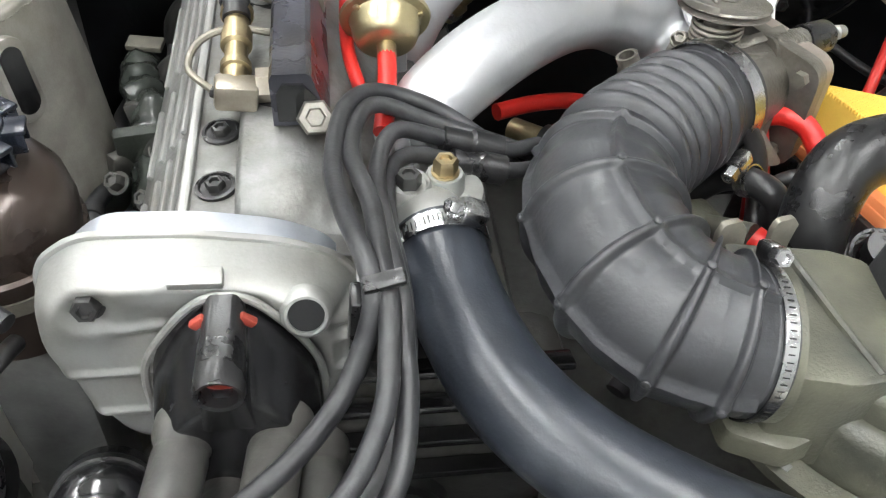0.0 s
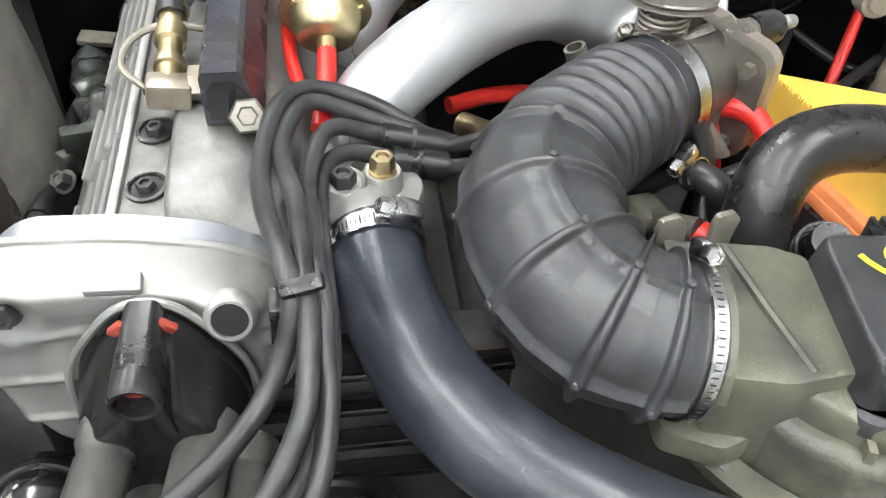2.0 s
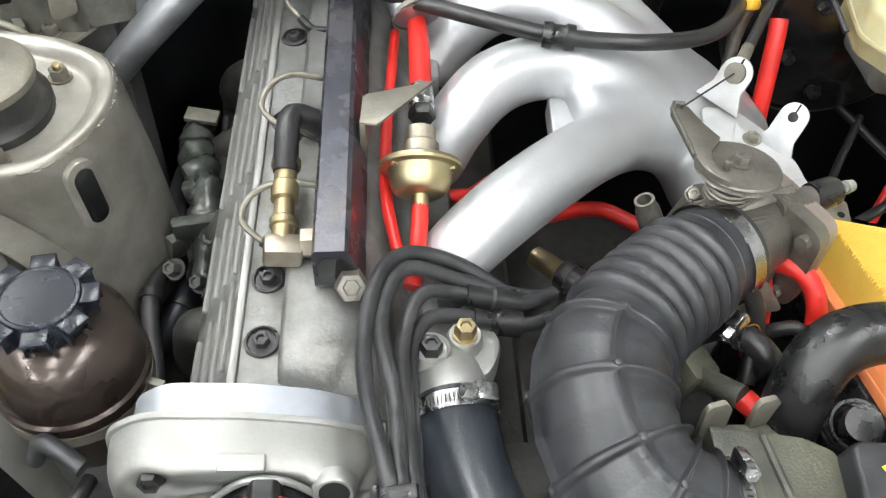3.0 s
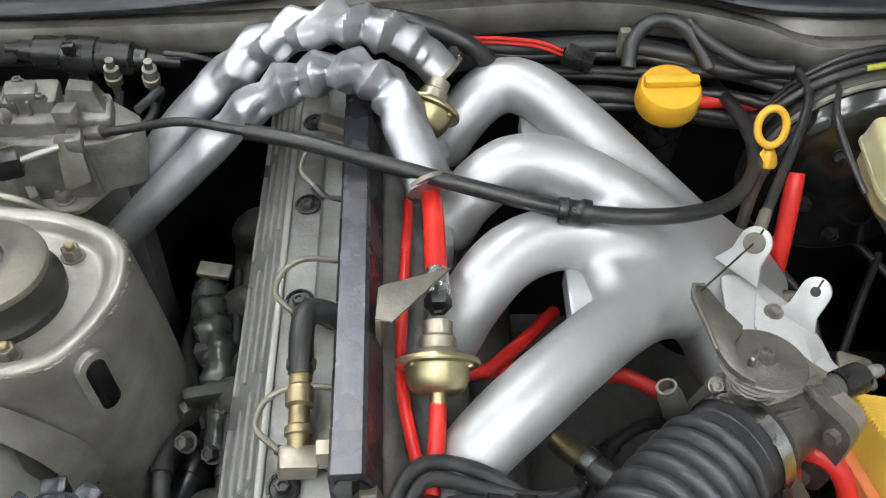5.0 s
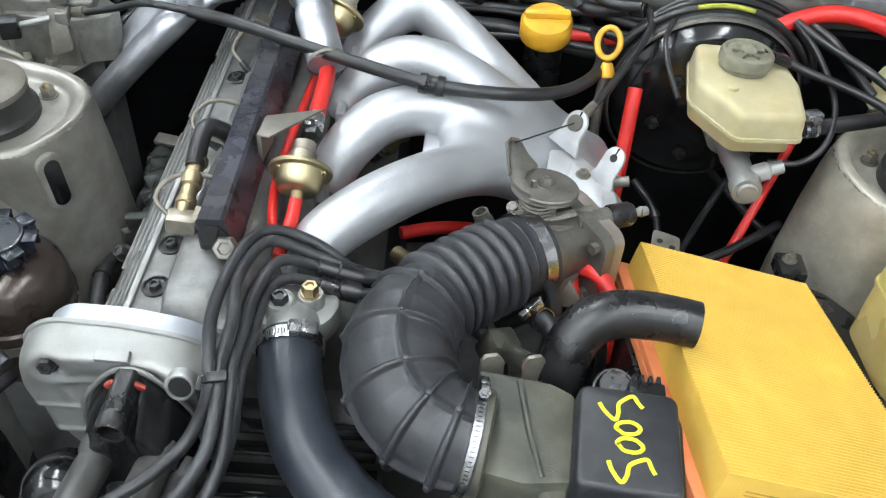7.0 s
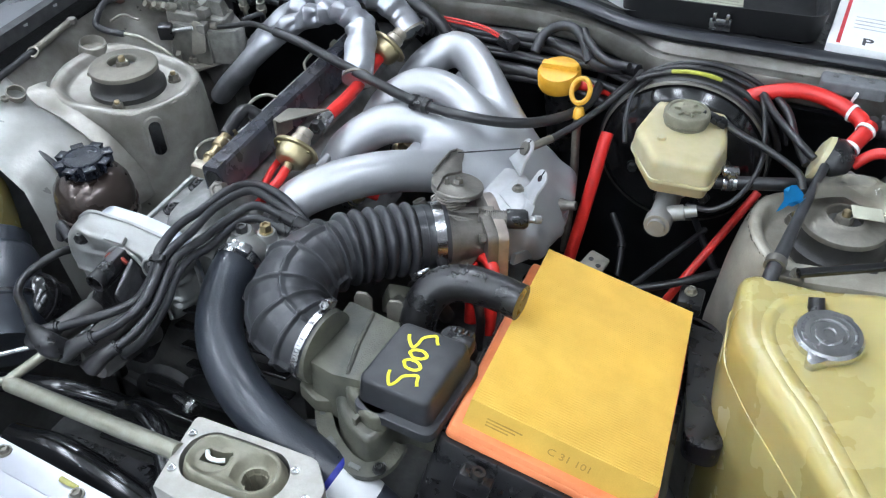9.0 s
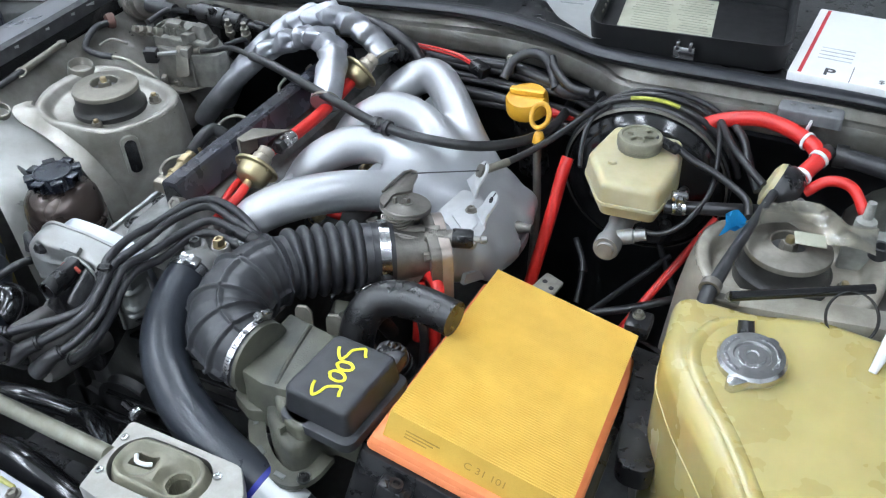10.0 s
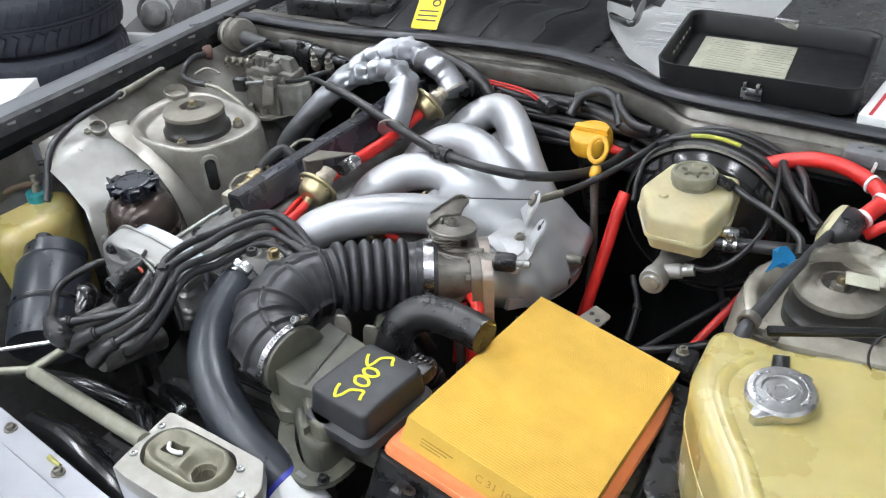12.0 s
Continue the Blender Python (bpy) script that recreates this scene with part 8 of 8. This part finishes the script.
for pts, r, mat_, lab in (([(-0.47, 0.33, 0.85), (-0.43, 0.375, 0.872), (-0.38, 0.425, 0.873), (-0.31, 0.432, 0.860), (-0.235, 0.415, 0.842)], 0.0045, RUBBER, "thin black tube from the washer bottle"),
                          ([(-0.385, 0.365, 0.862), (-0.40, 0.34, 0.862), (-0.42, 0.30, 0.852), (-0.43, 0.25, 0.84)], 0.0050, surface("brown cloth sleeve", (0.10, 0.07, 0.045), 0.8, bump=0.4, bump_scale=300), "brown cloth covered cable on the washer bottle"),
                          ([(-0.340, 0.350, 0.850), (-0.375, 0.40, 0.905), (-0.405, 0.47, 0.915), (-0.415, 0.53, 0.918), (-0.418, 0.58, 0.920)], 0.0055, WIRE, "grey-brown cable along the inner fender"),
                          ([(-0.150, 0.31, 0.845), (-0.175, 0.325, 0.850), (-0.19, 0.33, 0.82)], 0.006, WIRE, "short wire behind the front cover")):
    w = thing("side_cable", lab, "cable", pts[0])
    part("sheath", pipe(pts, r, 8, 10), mat_, w)
gs = thing("hood_switch", "steel clevis and spring rod on the inner fender", "clevis", (-0.415, 0.60, 0.92))
part("rod", sweep([V((-0.416, 0.578, 0.921)), V((-0.425, 0.66, 0.925))], [0.006, 0.006, 0.008, 0.008, 0.005], 12), DUSTZINC, gs)
part("ball", turned([(0.0, -0.006), (0.007, -0.004), (0.008, 0), (0.007, 0.004), (0, 0.006)], Matrix.Translation((-0.425, 0.668, 0.925)), 16), DIRTYALU, gs)
part("ring", ring_band(frame_at((-0.413, 0.570, 0.921), (0.3, -0.5, 0.8)), 0.006, 0.004, 0.003, 18), DUSTZINC, gs)
bp = thing("blind_plug", "round dusty plug in the inner fender", "plug", (-0.385, 0.492, 0.893))
m = frame_at((-0.382, 0.492, 0.900), (0.45, -0.1, 0.9))
part("rim", ring_band(m, 0.0115, 0.010, 0.002), DUSTZINC, bp)
part("bolt", hexbolt(m @ Matrix.Translation((-0.018, 0.0, -0.003)), 0.010, 0.007), DUSTZINC, bp)
# exhaust side of the head
ex = thing("exhaust_manifold", "dark rusty exhaust manifold beside the head", "exhaust manifold", (-0.14, 0.62, 0.60))
for k in range(4):
    y = 0.48 + 0.11 * k
    part("branch", pipe([(-0.08, y, 0.745), (-0.110, y + 0.005, 0.745), (-0.132, y + 0.02, 0.715), (-0.14, y + 0.04, 0.65), (-0.15, 0.68, 0.54)], 0.018, 6, 16), BLOCKMETAL, ex)
    part("branch_flange", block((0.012, 0.06, 0.05), Matrix.Translation((-0.092, y, 0.762)), 0.004), BLOCKMETAL, ex)
lb = thing("lifting_eye", "dark greenish bracket beside the cam cover", "bracket", (-0.135, 0.60, 0.75))
part("plate", block((0.05, 0.012, 0.05), Matrix.Translation((-0.135, 0.600, 0.735)) @ pose(0, 0, 0, 15, 0, 10), 0.004), surface("green grey cast", (0.045, 0.052, 0.043), 0.6, bump=0.3), lb)
rnd = random.Random(11)
for k in range(12):
    at = (-0.135 + rnd.uniform(-0.022, 0.022), 0.60 + rnd.uniform(-0.05, 0.05), 0.728 + rnd.uniform(-0.02, 0.012))
    if k % 3:
        part("rib", block((rnd.uniform(0.012, 0.03), rnd.uniform(0.006, 0.018), rnd.uniform(0.01, 0.03)), pose(*at, rnd.uniform(-30, 30), rnd.uniform(-30, 30), rnd.uniform(0, 90)), 0.002), lb.children[0].data.materials[0], lb)
    else:
        part("bolt", hexbolt(frame_at(at, (rnd.uniform(-0.5, 0.2), -0.5, 0.8)), 0.013, 0.010, 0.010), BLOCKMETAL, lb)

# dim pipes and wires low in the gaps
DIM = [([(-0.16, 0.46, 0.70), (-0.175, 0.54, 0.715), (-0.165, 0.62, 0.70), (-0.18, 0.70, 0.69), (-0.17, 0.78, 0.68)], 0.008, WIRE, "grey hose low beside the head"),
       ([(-0.12, 0.44, 0.735), (-0.118, 0.52, 0.742), (-0.122, 0.64, 0.735), (-0.13, 0.75, 0.74)], 0.004, WIRE, "thin metal pipe low beside the head"),
       ([(-0.19, 0.50, 0.66), (-0.16, 0.56, 0.67), (-0.14, 0.66, 0.66), (-0.16, 0.76, 0.65)], 0.014, HOSE, "thick hose low beside the head"),
       ([(0.42, 0.58, 0.66), (0.47, 0.64, 0.68), (0.52, 0.72, 0.70), (0.56, 0.78, 0.72)], 0.0045, RUBBER, "thin black shaft low behind the air box"),
       ([(0.60, 0.58, 0.70), (0.61, 0.64, 0.72), (0.58, 0.72, 0.71), (0.54, 0.80, 0.72)], 0.0050, RUBBER, "grey hose low behind the air box"),
       ([(0.43, 0.74, 0.74), (0.455, 0.70, 0.72), (0.46, 0.64, 0.68), (0.45, 0.58, 0.64)], 0.0045, RUBBER, "thin metal pipe low behind the air box"),
       ([(0.20, 0.33, 0.72), (0.24, 0.37, 0.74), (0.26, 0.43, 0.74), (0.23, 0.50, 0.73)], 0.008, WIRE, "grey hose low under the bellows"),
       ([(0.17, 0.48, 0.74), (0.21, 0.53, 0.75), (0.26, 0.56, 0.74), (0.29, 0.54, 0.72)], 0.006, WIRE, "thin metal pipe low under the runners")]
for pts, r, mat_, lab in DIM:
    w = thing("low_pipe", lab, "pipe", pts[0])
    part("tube", pipe(pts, r, 8, 12), mat_, w)
    part("clip", ring_band(frame_at(pts[1], V(pts[2]) - V(pts[0])), r, 0.008, 0.002), DARKMETAL, w, "dull metal clip")

cd = thing("crumpled_duct", "dirty grey-green crumpled plastic duct low beside the head", "plastic duct", (-0.14, 0.60, 0.72))
path = glide([(-0.132, 0.565, 0.700), (-0.132, 0.610, 0.724), (-0.140, 0.655, 0.734), (-0.152, 0.700, 0.732), (-0.158, 0.740, 0.728)], 12)
bm, rings = bmesh.new(), []
for i, (p, t, sd, u) in enumerate(frames_along(path)):
    ring = []
    for k in range(24):
        a = 2 * math.pi * k / 24
        f = 1 + 0.35 * noise.noise(V((i * 0.16, math.cos(a) * 1.3, math.sin(a) * 1.3))) + 0.10 * math.sin(i * 0.9)
        ring.append(bm.verts.new(p + (sd * math.cos(a) + u * math.sin(a)) * 0.018 * f))
    rings.append(ring)
for p, q in zip(rings, rings[1:]):
    for k in range(24):
        bm.faces.new((p[k], p[(k + 1) % 24], q[(k + 1) % 24], q[k]))
bm.faces.new(rings[0][::-1]), bm.faces.new(rings[-1])
part("sleeve", bm, surface("dirty grey green film", (0.055, 0.062, 0.056), 0.22, second=(0.025, 0.028, 0.025), scale=40, bump=0.3, bump_scale=120), cd, "", 40)
part("clip", block((0.034, 0.016, 0.006), pose(-0.152, 0.744, 0.748, 10, 0, -12), 0.001), DUSTZINC, cd, "dull metal clip")

yb = thing("bulb_stub", "small yellow-green plastic stub on the front panel", "plastic stub", (0.038, 0.062, 0.776))
part("stub", sweep([V((0.026, 0.062, 0.7745)), V((0.048, 0.060, 0.7745))], [0.0032, 0.0030, 0.0024], 12), surface("dull yellow plastic", (0.42, 0.40, 0.12), 0.5), yb)

# ---- things lying on the cowl ----
tr = thing("case_lid", "open black plastic case lid with a paper label", "case lid", (0.50, 1.02, 0.94))
TR = rounded([(0.342, 1.160), (0.630, 1.170), (0.648, 0.938), (0.374, 0.918)], 0.03, 6)
part("base", slab(TR, 0.9505, 0.9545, bevel=0.002), TRAYBLACK, tr)
cx_, cy_ = 0.498, 1.046
bm = bmesh.new()
rings = []
for f, z in ((1.0, 0.9500), (1.03, 0.984), (1.035, 0.990), (1.01, 0.990), (0.985, 0.986), (0.965, 0.9545)):
    rings.append([bm.verts.new(((p.x - cx_) * f + cx_, (p.y - cy_) * f + cy_, z)) for p in TR])
for a, b in zip(rings, rings[1:]):
    for k in range(len(a)):
        bm.faces.new((a[k], a[(k + 1) % len(a)], b[(k + 1) % len(a)], b[k]))
part("rim", bm, TRAYBLACK, tr)
lab = part("label", slab([(0.374, 1.138), (0.518, 1.148), (0.537, 0.987), (0.396, 0.974)], 0.9547, 0.9558, bevel=0.0003), CREAMPAPER, tr, "pale printed label")
for k in range(15):
    y = 1.122 - 0.0098 * k
    part("line", block((random.Random(k).uniform(0.05, 0.066), 0.0022, 0.0004), Matrix.Translation((0.418 + 0.0018 * k, y + 0.004, 0.9560)), 0), GREYINK, lab)
    part("line", block((random.Random(k + 50).uniform(0.035, 0.06), 0.0022, 0.0004), Matrix.Translation((0.490 + 0.0012 * k, y + 0.009, 0.9560)), 0), GREYINK, lab)
cls = part("clasp", block((0.030, 0.006, 0.018), Matrix.Translation((0.513, 0.917, 0.966)), 0.002), STEEL, tr, "bright metal clasp")
for dx in (-0.009, 0.009):
    part("hook", block((0.005, 0.012, 0.012), Matrix.Translation((0.513 + dx, 0.914, 0.978)), 0.001), STEEL, cls)
part("back_latch", block((0.04, 0.006, 0.016), Matrix.Translation((0.49, 1.166, 0.985)), 0.002), STEEL, tr)
for k in range(6):
    part("vent", block((0.004, 0.008, 0.002), Matrix.Translation((0.3575 + 0.0029 * k, 1.10 - 0.022 * k, 0.978)) @ pose(0, 0, 0, 0, 75, 7), 0.0005), DUSTZINC, tr)

tr.location += V((-0.002, 0.008, 0))
pp = thing("paper_sheet", "large white printed paper sheet curling over the cowl", "paper", (0.30, 1.05, 0.95))
bm = bmesh.new()
cols = []
for i in range(25):
    u = i / 24
    row = []
    x0 = 0.130 + 0.31 * u
    edge = float(np.interp(x0, [0.13, 0.18, 0.232, 0.306, 0.374, 0.44], [1.29, 1.165, 1.064, 0.963, 0.913, 0.925]))
    for j in range(13):
        v = j / 12
        y = edge + (1.44 - edge) * v ** 1.3
        z = 0.9445 + 0.022 * (1 - v) ** 5 + 0.004 * (1 - u) * math.sin(5 * v + 4 * u)
        row.append(bm.verts.new((x0, y, z)))
    cols.append(row)
for a, b in zip(cols, cols[1:]):
    for k in range(12):
        bm.faces.new((a[k], a[k + 1], b[k + 1], b[k]))
bmesh.ops.solidify(bm, geom=bm.faces[:], thickness=0.0006)
sheet = part("sheet", bm, WHITEPAPER, pp)
rnd = random.Random(8)
for k in range(16):
    x0, y0_ = 0.275 + 0.012 * (k % 4) + rnd.uniform(0, 0.03), 1.06 + 0.02 * k
    part("print_bar", block((rnd.uniform(0.03, 0.07), 0.004, 0.0004), pose(x0, y0_, 0.9515, 0, 0, 8), 0), FAINTINK, pp, "faint unreadable print")

pp.location += V((0, 0.010, 0))
bx = thing("shipping_box", "white cardboard shipping box with red and black print", "cardboard box", (0.79, 1.02, 0.942))
mb = pose(0.652, 0.920, 0.9425, 0, 0, -4) @ Matrix.Diagonal((1, 1, 0.55, 1))
part("carton", block((0.30, 0.24, 0.045), mb @ Matrix.Translation((0.15, 0.12, 0.0225)), 0.002), WHITEPAPER, bx)
part("stripe", block((0.005, 0.23, 0.0004), mb @ Matrix.Translation((0.014, 0.12, 0.0453)), 0), REDINK, bx, "red printed stripe")
writing("P", mb @ pose(0.050, 0.020, 0.0453, 0, 0, 0), 0.030, INK, "print", bx, "bold black letter", bold=0.0006)
writing("$7.90", mb @ pose(0.130, 0.020, 0.0453, 0, 0, 0), 0.016, INK, "print", bx, "printed price")
for k in range(4):
    part("print_bar", block((0.045, 0.003, 0.0004), mb @ Matrix.Translation((0.050, 0.062 + 0.012 * k, 0.0453)), 0), FAINTINK, bx, "small faint print")
part("rule", block((0.001, 0.05, 0.0004), mb @ Matrix.Translation((0.078, 0.025, 0.0453)), 0), INK, bx)

bg = thing("black_cover", "black padded vinyl cover with seams on the cowl", "vinyl cover", (0.05, 1.15, 0.942))
bm = bmesh.new()
cols = []
for i in range(41):
    u = i / 40
    row = []
    for j in range(21):
        v = j / 20
        x, y = -0.24 + 0.46 * u, 0.955 + 0.42 * v
        seam = min(abs(((u * 5 + 0.25 * v) % 1.0) - 0.5) * 2, 1)
        h = 0.036 * math.sin(math.pi * min(1, v * 1.6 + 0.06)) * math.sin(math.pi * min(1, u * 1.1 + 0.04)) ** 0.5
        row.append(bm.verts.new((x, y, 0.945 + max(h, 0) * (0.45 + 0.55 * (1 - (1 - seam) ** 5)) + 0.012 * noise.noise(V((x * 14, y * 9, 0))) ** 2)))
    cols.append(row)
cover_rows = [[v.co.copy() for v in row] for row in cols]
for a, b in zip(cols, cols[1:]):
    for k in range(20):
        bm.faces.new((a[k], a[k + 1], b[k + 1], b[k]))
bmesh.ops.solidify(bm, geom=bm.faces[:], thickness=0.002)
part("pad", bm, BAGBLACK, bg, "", 60)
for k in range(4):
    line = []
    for j in range(12):
        v = 0.02 + 0.9 * j / 11
        i = min(40, max(0, round((0.2 * (k + 1) - 0.05 * v) * 40)))
        line.append(cover_rows[i][min(20, round(v * 20))] + V((0, 0, 0.0012)))
    part("seam", sweep(line, 0.0022, 6), BAGBLACK, bg, "stitched seam")
yt = thing("yellow_tag", "bright yellow label lying on the black cover", "label tag", (-0.05, 1.0, 0.975))
mt = pose(-0.052, 0.985, 0.990, 32, 0, 14)
part("tag", slab(rounded([(-0.024, -0.032), (0.024, -0.032), (0.024, 0.040), (-0.024, 0.040)], 0.003, 2), 0, 0.0012, mt, 0.0003), surface("yellow label", (0.85, 0.62, 0.02), 0.5, amount=0.05), yt)
part("mark", turned([(0.005, 0), (0.008, 0), (0.008, 0.0005), (0.005, 0.0005)], mt @ Matrix.Translation((0.010, 0.024, 0.0012)), 18, closed=True), INK, yt, "small black mark")
for k in range(3):
    part("print_bar", block((0.036, 0.003, 0.0004), mt @ Matrix.Translation((0, 0.006 - 0.010 * k, 0.0013)), 0), INK, yt, "unreadable print")
yt.location += V((-0.008, -0.02, -0.004))
dk = thing("black_tool_case", "flat black plastic case on the cowl", "plastic case", (-0.30, 1.02, 0.942))
part("case", block((0.22, 0.12, 0.035), pose(-0.285, 1.03, 0.96, 0, 0, 14), 0.006), BLACKPLASTIC, dk)
part("slot", block((0.14, 0.012, 0.004), pose(-0.28, 1.01, 0.979, 0, 0, 14), 0.001), DUSTZINC, dk)
cu = thing("white_cup", "crumpled white plastic cup on the cowl", "plastic cup", (-0.21, 1.04, 0.977))
part("cup", turned([(0.026, 0.978), (0.034, 1.03), (0.032, 1.03), (0.024, 0.982), (0, 0.982)], Matrix.Translation((-0.23, 1.045, 0)), 28), CREAMPAPER, cu)
for pts in ([(0.20, 1.15, 0.965), (0.26, 1.10, 0.975), (0.23, 1.22, 0.97)], [(0.12, 1.20, 0.975), (0.17, 1.17, 0.99), (0.22, 1.19, 0.975)]):
    w = thing("loose_clip", "small black plastic clip on the vinyl cover", "clip", pts[0])
    part("body", pipe(pts, 0.006, 6, 10), GLOSSBLACK, w)

# tyres beside the car


def tyre(cx, cy, z0, R=0.31, W=0.21, label="worn black car tyre lying in a stack"):
    t = thing("tyre", label, "tyre", (cx, cy, z0), "stacked tyres")
    m = Matrix.Translation((cx, cy, z0))
    part("carcass", turned([(0.20, 0.01), (0.26, 0.0), (0.295, 0.015), (R - 0.008, 0.035), (R - 0.006, W - 0.035), (0.295, W - 0.015), (0.26, W), (0.20, W - 0.01), (0.205, W - 0.05), (0.205, 0.05)], m, 72, closed=True), TYRE, t, "", 30)
    # curved tread bars on both halves, parted by grooves
    for row, (z0_, z1_, lean) in enumerate(((0.022, 0.088, 1), (0.122, 0.188, -1))):
        bm = bmesh.new()
        for k in range(46):
            a0 = 2 * math.pi * (k + 0.5 * row) / 46
            line = []
            for i in range(5):
                w = i / 4
                zz = z0_ + (z1_ - z0_) * w
                rr = R - 0.004 - 0.020 * max(0, abs(zz - W / 2) / (W / 2) - 0.55) ** 1.5 * 3
                aa = a0 + lean * 0.10 * (w if lean > 0 else 1 - w) ** 1.6
                line.append(m @ V((math.cos(aa) * rr, math.sin(aa) * rr, zz)))
            sweep(line, 1.0, section=[(-0.0055, -0.014), (0.0055, -0.014), (0.0055, 0.014), (-0.0055, 0.014)], up=(-math.sin(a0), math.cos(a0), 0), bm=bm)
        part("tread", bm, TYRE, t)["kind"] = "stuff"
    for zz in (0.098, 0.112):
        part("tread_band", ring_band(m @ Matrix.Translation((0, 0, zz)), R - 0.008, 0.010, 0.008, 72), TYRE, t)
    return t


t0 = tyre(-2.25, 1.55, 0.0)
for k in (1, 2):
    copy_thing(t0, pose(-2.25 + 0.025 * (2 - k), 1.55 - 0.03 * (2 - k), 0.212 * k, 0, 0, 17 * k))
wx = thing("white_carton", "plain white carton standing beside the car", "carton", (-1.40, 0.90, 0.0))
part("carton", block((0.26, 0.30, 0.52), pose(-1.655, 0.93, 0.26, 0, 0, 32), 0.003), WHITEPAPER, wx)

# clutter on the floor behind the fender
jk = thing("junk_crate", "dark crate with a white plastic rim on the floor", "crate", (-2.0, 1.95, 0.0))
part("box", block((0.70, 0.55, 0.30), pose(-2.0, 2.10, 0.15, 0, 0, 30), 0.01), SHADEPAINT, jk)
part("rim", block((0.30, 0.03, 0.04), pose(-2.10, 1.86, 0.325, 0, 0, 20), 0.006), WHITEPAPER, jk, "white plastic rim")
for x, y, r, ax in ((-2.18, 2.03, 0.06, (0.6, -0.6, 0.5)), (-2.02, 2.12, 0.07, (-0.3, -0.8, 0.5)), (-1.86, 2.2, 0.06, (0.2, -0.5, 0.8))):
    j = thing("old_part", "dusty dark machine part in the crate", "machine part", (x, y, 0.30), "junk in the crate")
    part("drum", turned([(0, 0), (r, 0), (r * 1.05, 0.03), (r * 0.8, 0.035), (r * 0.8, 0.09), (r * 0.5, 0.10), (0, 0.10)], frame_at((x, y, 0.34), ax), 24), SHADEPAINT, j)
    part("flange", ring_band(frame_at((x, y, 0.37), ax), r, 0.02, 0.012), DARKMETAL, j)
